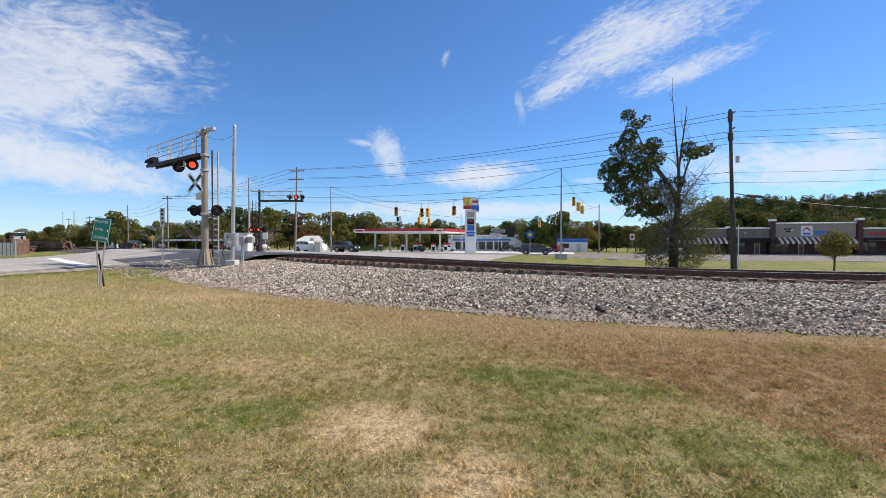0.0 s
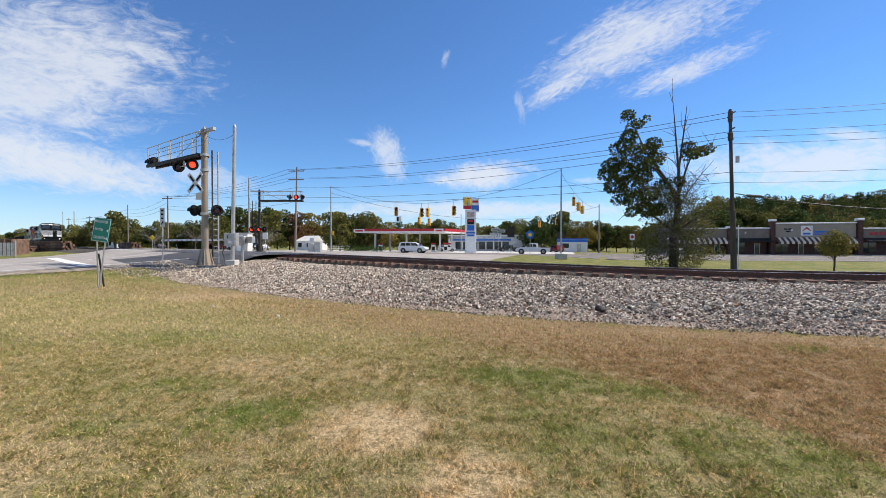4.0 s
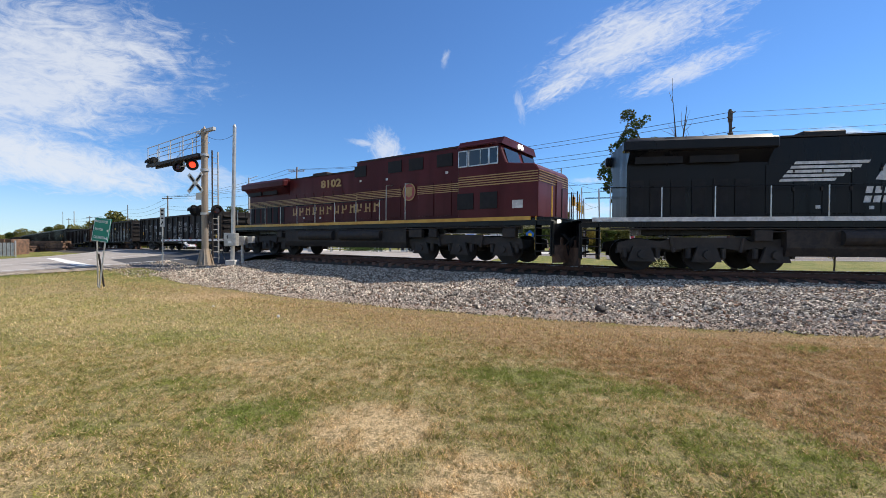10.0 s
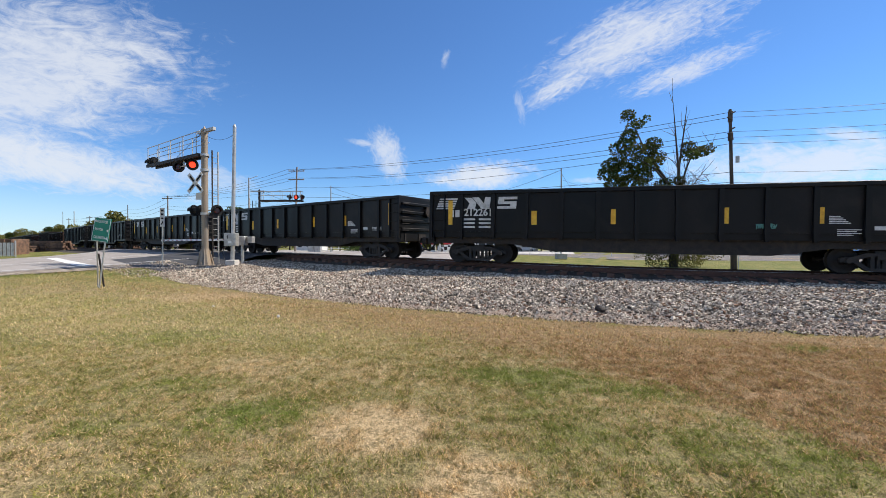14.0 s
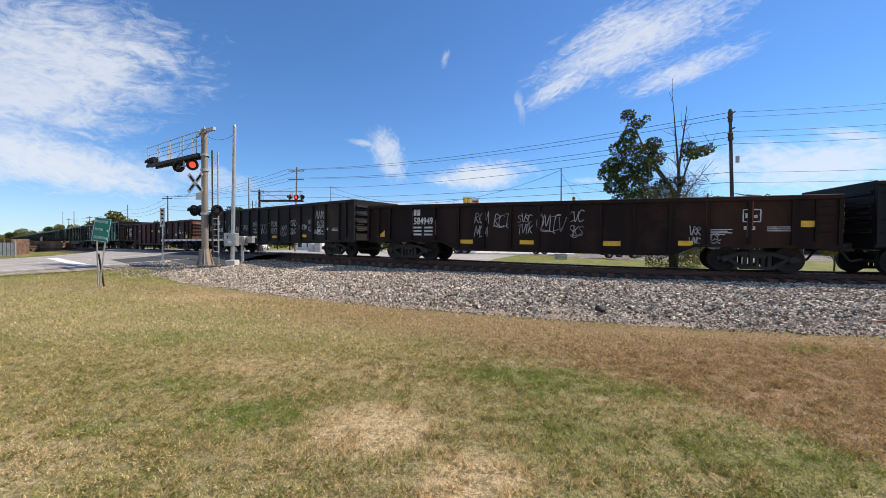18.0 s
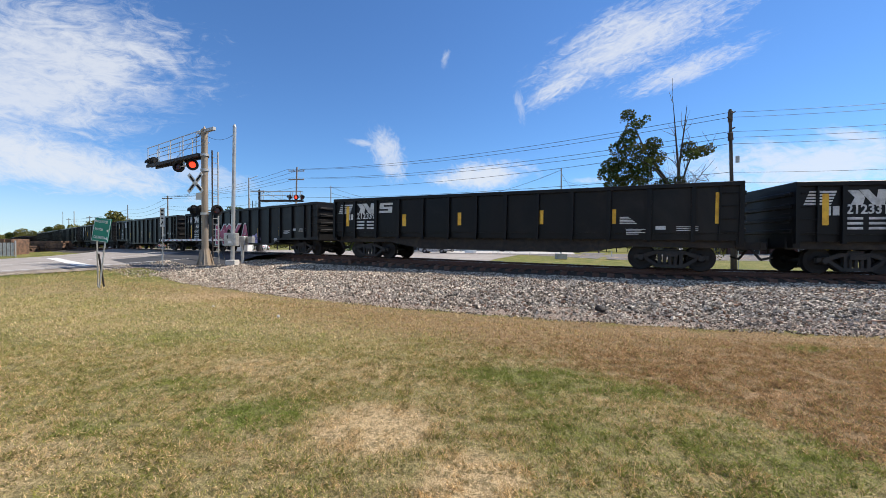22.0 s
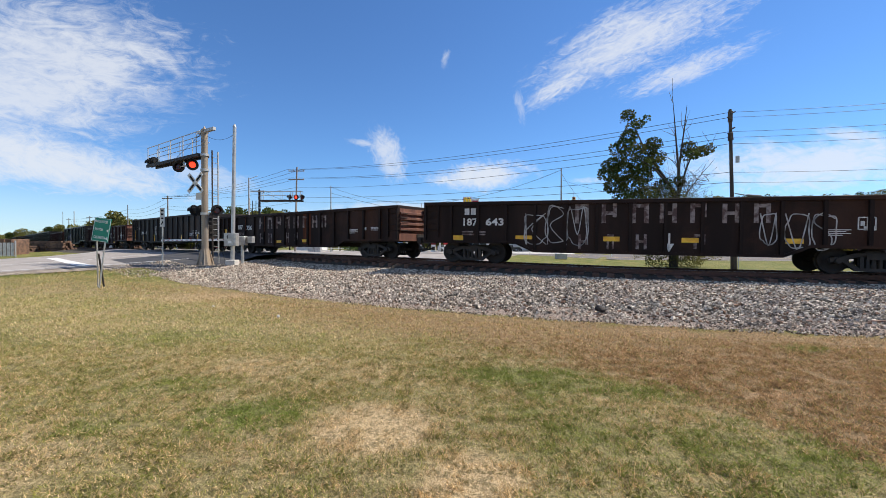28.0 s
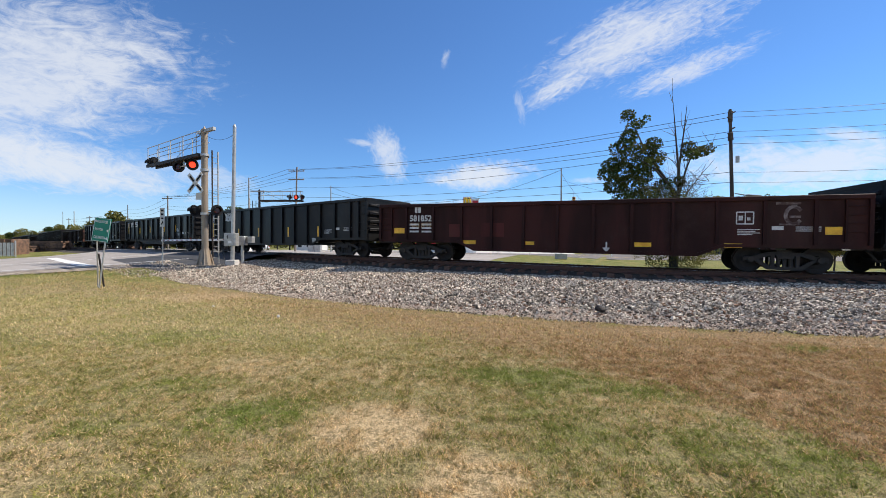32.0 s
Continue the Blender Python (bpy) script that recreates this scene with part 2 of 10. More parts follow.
        far = n.mix(n.step(n.math("ADD", n.math("MULTIPLY", big, 0.6), n.math("MULTIPLY", clump, 0.4)), 0.4, 0.62), (0.085, 0.115, 0.022), (0.24, 0.2, 0.07))
        colour = n.mix(turf, far, colour)
        n.link(colour, bsdf.inputs["Base Color"])
        bp = n.add("ShaderNodeBump")
        bp.inputs["Strength"].default_value, bp.inputs["Distance"].default_value = 0.9, 0.03
        n.link(n.math("ADD", small, clump), bp.inputs["Height"])
        n.link(bp.outputs[0], bsdf.inputs["Normal"])
    bsdf.inputs["Roughness"].default_value = 0.85
    bsdf.inputs["Specular IOR Level"].default_value = 0.12
    return m


def glass_mat(name, tint=(0.02, 0.03, 0.035), rough=0.04):
    m = bpy.data.materials.new(name)
    m.use_nodes = True
    b = m.node_tree.nodes["Principled BSDF"]
    b.inputs["Base Color"].default_value = (*tint, 1)
    b.inputs["Roughness"].default_value = rough
    b.inputs["Specular IOR Level"].default_value = 0.7
    return m


M = {
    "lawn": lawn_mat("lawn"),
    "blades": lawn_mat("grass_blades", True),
    "far_land": mat("far_land", (0.05, 0.055, 0.028), (0.08, 0.072, 0.04), 0.9, scale=0.05, fine=2.0),
    "asphalt": mat("asphalt", (0.33, 0.3, 0.27), (0.26, 0.237, 0.215), 0.9, scale=0.7, fine=45, bump=0.3, lo=0.35, hi=0.7, spec=0.2),
    "highway": mat("highway_asphalt", (0.17, 0.155, 0.145), (0.13, 0.12, 0.112), 0.9, scale=0.5, fine=30, bump=0.2, spec=0.2),
    "awning": mat("cream_canvas", (0.72, 0.62, 0.48), (0.64, 0.55, 0.42), 0.9, scale=1, fine=20, bump=0.05),
    "new_asphalt": mat("dark_asphalt", (0.04, 0.04, 0.042), (0.06, 0.058, 0.056), 0.8, scale=1.2, fine=60, bump=0.3),
    "paint": mat("road_paint", (0.75, 0.74, 0.7), (0.5, 0.49, 0.46), 0.7, scale=3, fine=40),
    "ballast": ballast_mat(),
    "verge": mat("verge_grit", (0.2, 0.165, 0.13), (0.34, 0.29, 0.24), 0.95, scale=3, fine=25, bump=0.8, spec=0.1),
    "rail": mat("rusty_rail", (0.085, 0.038, 0.026), (0.13, 0.06, 0.038), 0.8, 0.0, scale=8, fine=80),
    "railhead": mat("worn_rail_head", (0.42, 0.4, 0.38), (0.34, 0.32, 0.3), 0.3, 1.0, scale=8, fine=80, bump=0.03),
    "tie": mat("creosote_timber", (0.12, 0.06, 0.04), (0.22, 0.12, 0.08), 0.9, scale=5, fine=40, bump=0.5, random_tint=0.3),
    "tie_old": mat("old_timber", (0.16, 0.09, 0.055), (0.09, 0.055, 0.04), 0.9, scale=3, fine=40, bump=0.5, random_tint=0.35),
    "concrete": mat("concrete", (0.5, 0.48, 0.44), (0.4, 0.38, 0.35), 0.85, scale=2.5, fine=40),
    "galv": mat("galvanised_steel", (0.52, 0.51, 0.48), (0.42, 0.41, 0.39), 0.5, 0.7, scale=4, fine=40, bump=0.05),
    "mast": mat("weathered_mast", (0.33, 0.255, 0.18), (0.24, 0.21, 0.175), 0.6, 0.3, scale=2, fine=30, streak=True),
    "black_paint": mat("black_paint", (0.014, 0.014, 0.015), (0.022, 0.022, 0.023), 0.65, scale=3, fine=40, bump=0.05, spec=0.2),
    "dark_steel": mat("dark_steel", (0.03, 0.027, 0.026), (0.05, 0.042, 0.037), 0.65, 0.2, scale=5, fine=40, dust=(0.1, 0.075, 0.055), spec=0.25),
    "silver": mat("aluminium_bars", (0.6, 0.6, 0.58), (0.5, 0.5, 0.48), 0.45, 0.8, scale=4, fine=40, bump=0.03),
    "white": mat("white_paint", (0.8, 0.8, 0.78), (0.72, 0.72, 0.7), 0.5, scale=2, fine=30, bump=0.05, grain=0.06),
    "offwhite": mat("dull_white", (0.62, 0.61, 0.57), (0.52, 0.51, 0.47), 0.6, scale=2, fine=30, bump=0.05, grain=0.1),
    "sign_green": mat("sign_green", (0.01, 0.2, 0.13), (0.012, 0.24, 0.16), 0.4, scale=2, fine=20, bump=0.02, grain=0.08),
    "sign_blue": mat("sign_blue", (0.02, 0.13, 0.5), (0.03, 0.16, 0.55), 0.4, scale=2, fine=20, bump=0.02, grain=0.08),
    "red": mat("red_paint", (0.5, 0.02, 0.03), (0.42, 0.02, 0.03), 0.4, scale=2, fine=20, bump=0.02, grain=0.08),
    "yellow": mat("signal_yellow", (0.75, 0.42, 0.04), (0.65, 0.35, 0.03), 0.5, scale=3, fine=30, bump=0.03, grain=0.1),
    "reflector": mat("reflective_yellow", (0.85, 0.5, 0.03), (0.7, 0.36, 0.02), 0.4, scale=4, fine=30, bump=0.02, grain=0.12),
    "arch_yellow": mat("bright_yellow", (0.9, 0.6, 0.02), (0.85, 0.55, 0.02), 0.4, scale=2, fine=20, bump=0.0, grain=0.05),
    "pole_wood": mat("pole_timber", (0.2, 0.16, 0.13), (0.28, 0.24, 0.2), 0.9, scale=2, fine=30, bump=0.4, streak=True),
    "dark_pole": mat("dark_pole_timber", (0.1, 0.075, 0.06), (0.06, 0.045, 0.04), 0.9, scale=2, fine=30, bump=0.4, streak=True),
    "grey_pole": mat("grey_pole_metal", (0.4, 0.4, 0.38), (0.34, 0.33, 0.31), 0.6, 0.4, scale=2, fine=30, bump=0.05),
    "cable": mat("cable", (0.03, 0.03, 0.03), (0.05, 0.05, 0.05), 0.6, bump=0.0),
    "bark": mat("bark", (0.06, 0.046, 0.035), (0.1, 0.078, 0.06), 0.95, scale=4, fine=30, bump=0.8, streak=True),
    "bare": mat("twig_mass", (0.2, 0.17, 0.13), (0.14, 0.12, 0.095), 0.9, scale=4, fine=30, bump=0.3),
    "glass": glass_mat("dark_glass"),
    "lens_dark": mat("unlit_red_lens", (0.09, 0.008, 0.008), (0.06, 0.005, 0.005), 0.2, bump=0.0),
    "lens_lit": glow("lit_red_lens", (1.0, 0.05, 0.02), 1.5),
    "amber": mat("amber_lens", (0.5, 0.24, 0.03), (0.4, 0.2, 0.02), 0.3, bump=0.0),
    "headlight": glow("headlight", (1.0, 0.95, 0.8), 1.6),
    "loco_black": mat("locomotive_black", (0.004, 0.0043, 0.0052), (0.008, 0.008, 0.009), 0.3, scale=0.8, fine=25, bump=0.03, dust=(0.02, 0.018, 0.016), dust_amount=0.2, streak=True, spec=0.22),
    "tuscan": mat("tuscan_red", (0.085, 0.016, 0.017), (0.06, 0.011, 0.012), 0.36, scale=0.8, fine=25, bump=0.04, dust=(0.08, 0.03, 0.025), dust_amount=0.3, streak=True, spec=0.14),
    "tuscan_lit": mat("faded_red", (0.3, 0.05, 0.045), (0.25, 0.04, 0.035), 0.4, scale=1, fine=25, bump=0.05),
    "gold": mat("gold_stripe", (0.42, 0.27, 0.1), (0.36, 0.22, 0.08), 0.45, scale=3, fine=25, bump=0.0, grain=0.1),
    "sill_yellow": mat("sill_yellow", (0.6, 0.34, 0.05), (0.5, 0.27, 0.04), 0.5, scale=3, fine=25, bump=0.0, grain=0.1),
    "truck": mat("truck_frame", (0.03, 0.026, 0.023), (0.055, 0.046, 0.039), 0.8, 0.1, scale=3, fine=30, bump=0.2, dust=(0.05, 0.04, 0.034)),
    "wheel_steel": mat("wheel_steel", (0.013, 0.0095, 0.008), (0.022, 0.015, 0.012), 0.7, 0.0, scale=6, fine=40),
    "car_black": mat("wagon_black", (0.006, 0.006, 0.0068), (0.012, 0.0118, 0.0122), 0.4, scale=0.6, fine=22, bump=0.08, dust=(0.045, 0.037, 0.032), dust_amount=0.5, streak=True, spec=0.18),
    "car_grey": mat("wagon_weathered_black", (0.014, 0.0125, 0.012), (0.026, 0.022, 0.02), 0.6, scale=0.7, fine=22, bump=0.12, dust=(0.08, 0.05, 0.036), dust_amount=0.7, streak=True, spec=0.15),
    "car_brown": mat("wagon_rusty_brown", (0.026, 0.014, 0.011), (0.017, 0.011, 0.0095), 0.65, scale=0.7, fine=22, bump=0.15, dust=(0.065, 0.028, 0.016), dust_amount=0.8, streak=True, spec=0.15),
    "car_red": mat("wagon_oxide_red", (0.05, 0.014, 0.012), (0.026, 0.0105, 0.0095), 0.6, scale=0.7, fine=22, bump=0.15, dust=(0.05, 0.03, 0.024), dust_amount=0.7, streak=True, spec=0.15),
    "patch_red": mat("worn_red_panel", (0.085, 0.021, 0.019), (0.05, 0.015, 0.013), 0.6, scale=1.2, fine=22, bump=0.12, dust=(0.09, 0.045, 0.035), streak=True, spec=0.15),
    "patch_rust": mat("rusted_panel", (0.14, 0.045, 0.02), (0.06, 0.025, 0.016), 0.8, scale=1.2, fine=22, bump=0.2, streak=True, spec=0.1),
    "rust": mat("rust", (0.2, 0.08, 0.045), (0.12, 0.05, 0.035), 0.85, scale=2, fine=30, bump=0.3, streak=True),
    "lettering": mat("wagon_lettering", (0.66, 0.66, 0.64), (0.48, 0.48, 0.47), 0.6, scale=5, fine=30, bump=0.0),
    "faded": mat("faded_lettering", (0.27, 0.225, 0.21), (0.08, 0.045, 0.04), 0.7, scale=4, fine=20, bump=0.0, lo=0.38, hi=0.58),
    "spray_dim": mat("thin_grey_spray", (0.2, 0.19, 0.185), (0.09, 0.085, 0.082), 0.7, scale=4, fine=30, bump=0.02),
    "spray": mat("spray_paint_white", (0.42, 0.41, 0.4), (0.16, 0.155, 0.15), 0.6, scale=2.0, fine=20, bump=0.0),
    "spray_pink": mat("spray_paint_pink", (0.48, 0.07, 0.14), (0.3, 0.035, 0.08), 0.5, scale=1.5, fine=20, bump=0.0),
    "spray_teal": mat("spray_paint_teal", (0.16, 0.42, 0.36), (0.1, 0.3, 0.26), 0.5, scale=1.5, fine=20, bump=0.0),
    "spray_cream": mat("spray_paint_cream", (0.55, 0.45, 0.38), (0.38, 0.28, 0.24), 0.5, scale=1.5, fine=20, bump=0.0),
    "spray_lilac": mat("spray_paint_lilac", (0.33, 0.27, 0.5), (0.24, 0.2, 0.4), 0.5, scale=1.5, fine=20, bump=0.0),
    "brick": mat("dark_brick", (0.1, 0.045, 0.035), (0.07, 0.035, 0.03), 0.9, scale=3, fine=20, bump=0.3),
    "stucco": mat("taupe_stucco", (0.21, 0.18, 0.145), (0.185, 0.155, 0.125), 0.9, scale=0.6, fine=25, bump=0.15),
    "stucco_light": mat("beige_stucco", (0.33, 0.28, 0.225), (0.3, 0.255, 0.205), 0.9, scale=0.6, fine=25, bump=0.15),
    "shingle": mat("roof_felt", (0.1, 0.1, 0.1), (0.14, 0.135, 0.13), 0.9, scale=1, fine=15),
    "cream_wall": mat("pale_siding", (0.7, 0.69, 0.66), (0.62, 0.61, 0.58), 0.7, scale=0.6, fine=20, bump=0.05),
    "leaf_green": leaf_mat("leaves_green", (0.03, 0.052, 0.014), (0.105, 0.13, 0.036)),
    "leaf_olive": leaf_mat("leaves_olive", (0.08, 0.09, 0.025), (0.2, 0.18, 0.05)),
    "leaf_yellow": leaf_mat("leaves_yellow", (0.15, 0.13, 0.035), (0.32, 0.24, 0.06)),
    "leaf_rust": leaf_mat("leaves_rust", (0.11, 0.06, 0.03), (0.22, 0.11, 0.05)),
    "tyre": mat("tyre_rubber", (0.02, 0.02, 0.02), (0.03, 0.03, 0.03), 0.85, bump=0.1),
    "rim": mat("alloy_rim", (0.4, 0.4, 0.42), (0.3, 0.3, 0.32), 0.3, 0.9, bump=0.0),
    "v_white": mat("vehicle_white", (0.75, 0.76, 0.77), (0.7, 0.71, 0.72), 0.25, bump=0.0, grain=0.03, coat=0.6),
    "v_blue": mat("vehicle_blue_grey", (0.07, 0.085, 0.12), (0.06, 0.075, 0.105), 0.25, 0.3, bump=0.0, grain=0.03, coat=0.6),
    "v_black": mat("vehicle_black", (0.012, 0.013, 0.015), (0.016, 0.017, 0.018), 0.25, bump=0.0, grain=0.03, coat=0.6),
    "v_green": mat("vehicle_dark_green", (0.01, 0.03, 0.03), (0.012, 0.034, 0.034), 0.25, bump=0.0, grain=0.03, coat=0.6),
    "v_red": mat("vehicle_red", (0.25, 0.03, 0.03), (0.22, 0.025, 0.025), 0.25, bump=0.0, grain=0.03, coat=0.6),
    "v_silver": mat("vehicle_silver", (0.45, 0.46, 0.47), (0.4, 0.41, 0.42), 0.3, 0.6, bump=0.0, grain=0.03, coat=0.6),
    "hedge": leaf_mat("hedge_leaves", (0.03, 0.06, 0.015), (0.07, 0.11, 0.03)),
}


# ---- mesh helpers ----
def box(bm, cx, cy, cz, sx, sy, sz, rz=0.0, bevel=0.0):
    m = Matrix.Translation((cx, cy, cz)) @ Matrix.Rotation(rz, 4, "Z") @ Matrix.Diagonal((sx, sy, sz, 1))
    r = bmesh.ops.create_cube(bm, size=1.0, matrix=m)
    if bevel:
        es = {e for v in r["verts"] for e in v.link_edges}
        bmesh.ops.bevel(bm, geom=list(es), offset=bevel, segments=1, affect="EDGES")


def rod(bm, p, q, r0, r1=None, n=8):
    p, q = Vector(p), Vector(q)
    r1 = r0 if r1 is None else r1
    d = q - p
    m = Matrix.Translation((p + q) / 2) @ d.to_track_quat("Z", "Y").to_matrix().to_4x4()
    bmesh.ops.create_cone(bm, cap_ends=True, segments=n, radius1=r0, radius2=r1, depth=d.length, matrix=m)


def prism(bm, pts, y0, y1, axis="y"):
    """Extrude a closed outline of (u, w) from y0 to y1; axis y: (u, y, w), axis x: (y, u, w), axis z: (u, w, y)."""
    def at(u, w, y):
        return (u, y, w) if axis == "y" else (y, u, w) if axis == "x" else (u, w, y)
    a = [bm.verts.new(at(u, w, y0)) for u, w in pts]
    b = [bm.verts.new(at(u, w, y1)) for u, w in pts]
    k = len(pts)
    faces = [bm.faces.new(a), bm.faces.new(b[::-1])]
    for i in range(k):
        faces.append(bm.faces.new((a[i], b[i], b[(i + 1) % k], a[(i + 1) % k])))
    bmesh.ops.recalc_face_normals(bm, faces=faces)


def ring_wheel(bm, x, y0, y1, z, r, n=24):
    rod(bm, (x, y0, z), (x, y1, z), r, r, n)


def mesh_of(name, bm, material, smooth=False):
    me = bpy.data.meshes.new(name)
    bm.to_mesh(me)
    bm.free()
    me.materials.append(material)
    if smooth:
        for p in me.polygons:
            p.use_smooth = True
    return me


def part(name, bm, material, parent, label="", at=None, smooth=False):
    """One mesh object under a thing or under a part."""
    ob = new(name, bm if isinstance(bm, bpy.types.Mesh) else mesh_of(name, bm, material, smooth))
    ob.parent = parent
    if at is not None:
        ob.matrix_basis = at
    if label:
        ob["label"] = label
    if name in FINE_PARTS:
        ob["kind"] = "stuff"
    return ob


# parts of many small strokes that cannot be picked apart singly
FINE_PARTS = {"name_rows", "stencil", "old_name", "spray_outline", "spray_tag", "spring", "rust_streaks", "spray_edge", "twig_mass", "branches", "blade_lettering", "sign_words", "emblem", "hose"}


def boxes(*specs, bevel=0.0):
    bm = bmesh.new()
    for s in specs:
        box(bm, *s, bevel=bevel)
    return bm


def rods(*specs, n=8):
    bm = bmesh.new()
    for s in specs:
        rod(bm, *s, n=n)
    return bm


def thing(name, label, category, m=None, group="", kind=""):
    ob = new(name)
    ob.empty_display_size = 0.3
    if m is not None:
        ob.matrix_basis = m
    return tagged(ob, label, category, group, kind)


def solid(name, bm, material, label, category, m=None, group="", kind="", smooth=False):
    ob = new(name, mesh_of(name, bm, material, smooth))
    if m is not None:
        ob.matrix_basis = m
    return tagged(ob, label, category, group, kind)


TEXT_CACHE = {}


def lettering(text, height, material, thick=0.004, width=None, bold=0.0):
    """A mesh of raised letters, flat in xy, from the left end of the base line."""
    key = (text, height, material.name, width, bold)
    if key in TEXT_CACHE:
        return TEXT_CACHE[key]
    cu = bpy.data.curves.new("letters", "FONT")
    cu.body, cu.size, cu.extrude, cu.resolution_u, cu.offset = text, height / 0.7, thick, 2, bold
    ob = bpy.data.objects.new("letters", cu)
    scene.collection.objects.link(ob)
    me = bpy.data.meshes.new_from_object(ob.evaluated_get(bpy.context.evaluated_depsgraph_get()))
    bpy.data.objects.remove(ob)
    me.materials.clear()
    me.materials.append(material)
    if width:
        xs = [v.co.x for v in me.vertices]
        k = width / max(1e-6, max(xs) - min(xs))
        for v in me.vertices:
            v.co.x *= k
    TEXT_CACHE[key] = me
    return me


def arr_mesh(name, verts, faces, material):
    me = bpy.data.meshes.new(name)
    me.from_pydata([tuple(v) for v in verts], [], [tuple(f) for f in faces])
    me.update()
    me.materials.append(material)
    return me


def fast_mesh(name, verts, polys, material, smooth=False):
    """A mesh from numpy arrays: verts (n, 3), polys (m, k)."""
    me = bpy.data.meshes.new(name)
    m, k = polys.shape
    me.vertices.add(len(verts))
    me.vertices.foreach_set("co", np.ascontiguousarray(verts, dtype=np.float32).ravel())
    me.loops.add(m * k)
    me.loops.foreach_set("vertex_index", np.ascontiguousarray(polys, dtype=np.int32).ravel())
    me.polygons.add(m)
    me.polygons.foreach_set("loop_start", np.arange(0, m * k, k, dtype=np.int32))
    me.polygons.foreach_set("use_smooth", np.full(m, smooth))
    me.update(calc_edges=True)
    me.validate()
    me.materials.append(material)
    return me

# ---- the line of the track ----
# heading along the line (radians to the right of straight across), by running length from the crossing's right edge
S_ALL = np.arange(-900.0, 900.0, 0.25)
HEAD = np.interp(S_ALL, [-70, -14, 2, 15, 28], [0.7205, 0.6535, 0.6283, 0.2031, 0.12])
LINE_X = np.cumsum(np.cos(HEAD)) * 0.25
LINE_Y = np.cumsum(-np.sin(HEAD)) * 0.25
ZERO = int(np.argmin(abs(S_ALL)))
LINE_X += -3.182 - LINE_X[ZERO] + 1.55 * np.sin(HEAD)
LINE_Y += 19.144 - LINE_Y[ZERO] + 1.55 * np.cos(HEAD)
RAIL_S = [-190, -68, -40, -24, -15, -4.6, 3.2, 7.5, 12.5, 17.7, 24]
RAIL_Z = [1.31, 1.18, 1.15, 1.09, 1.05, 1.0, 0.90, 0.82, 0.72, 0.66, 0.63]


def rail_top(s):
    return np.interp(s, RAIL_S, RAIL_Z)


def on_line(s, d=0.0):
    """A place on the track's plan: s along it, d metres beyond its middle."""
    x, y, a = np.interp(s, S_ALL, LINE_X), np.interp(s, S_ALL, LINE_Y), np.interp(s, S_ALL, HEAD)
    return x + d * np.sin(a), y + d * np.cos(a), a


COARSE = slice(None, None, 6)
NEARBY = slice(ZERO - 600, ZERO + 600, 6)


def to_line(x, y):
    """Running length and signed distance from the track's middle of many places."""
    x, y = np.asarray(x, float).ravel(), np.asarray(y, float).ravel()
    s_out, d_out = np.empty_like(x), np.empty_like(x)
    near = np.hypot(x, y) < 70
    for which, part_of_line in ((near, NEARBY), (~near, COARSE)):
        s_out[which], d_out[which] = nearest(x[which], y[which], part_of_line)
    return s_out, d_out


def nearest(x, y, part_of_line):
    s_out, d_out = np.empty_like(x), np.empty_like(x)
    lx, ly, ls, lh = LINE_X[part_of_line], LINE_Y[part_of_line], S_ALL[part_of_line], HEAD[part_of_line]
    for i in range(0, len(x), 4000):
        xx, yy = x[i:i + 4000, None], y[i:i + 4000, None]
        k = np.argmin((xx - lx) ** 2 + (yy - ly) ** 2, axis=1)
        dx, dy = xx[:, 0] - lx[k], yy[:, 0] - ly[k]
        s_out[i:i + 4000] = ls[k] + dx * np.cos(lh[k]) - dy * np.sin(lh[k])
        d_out[i:i + 4000] = dx * np.sin(lh[k]) + dy * np.cos(lh[k])
    return s_out, d_out


def smooth01(v):
    v = np.clip(v, 0, 1)
    return v * v * (3 - 2 * v)


NEAR_LEFT = ([-60, -40, -28, -16, -8, -3, 0], [0.0, 0.0, 0.05, 0.22, 0.5, 0.85, 0.95])
NEAR_RIGHT = ([-60, -9, -7.4, -3, 0], [0.0, 0.0, -0.03, 0.16, 0.2])
FAR_LEFT = ([0, 3, 17, 30, 60, 120], [0.95, 0.85, 0.62, 0.3, -0.2, -0.4])
FAR_RIGHT = ([0, 3, 6, 14, 30, 120], [0.2, 0.2, -0.05, -0.2, -0.48, -0.5])
CROSS = (-27.0, -7.5)


def land(x, y):
    """Height of the bare ground."""
    s, d = to_line(x, y)
    left = smooth01((-4.0 - s) / 10.0)
    near = left * np.interp(d, *NEAR_LEFT) + (1 - left) * np.interp(d, *NEAR_RIGHT)
    far_left = smooth01((2.0 - s) / 16.0)
    far = far_left * np.interp(d, *FAR_LEFT) + (1 - far_left) * np.interp(d, *FAR_RIGHT)
    return np.where(d < 0, near, far), s, d


def land_at(x, y):
    return float(land([x], [y])[0][0])


def noise_field(freq, z, x0=-30.0, x1=30.0, y0=-2.0, y1=30.0, step=0.2):
    """Smooth noise laid out once on a lattice, to be read at many places."""
    ax, ay = np.arange(x0, x1 + step, step), np.arange(y0, y1 + step, step)
    grid = np.array([[noise.noise((a * freq, b * freq, z)) for a in ax] for b in ay])

    def read(x, y):
        u, v = np.clip((np.asarray(x) - x0) / step, 0, len(ax) - 1.001), np.clip((np.asarray(y) - y0) / step, 0, len(ay) - 1.001)
        i, j = u.astype(int), v.astype(int)
        fu, fv = u - i, v - j
        return (grid[j, i] * (1 - fu) + grid[j, i + 1] * fu) * (1 - fv) + (grid[j + 1, i] * (1 - fu) + grid[j + 1, i + 1] * fu) * fv

    return read


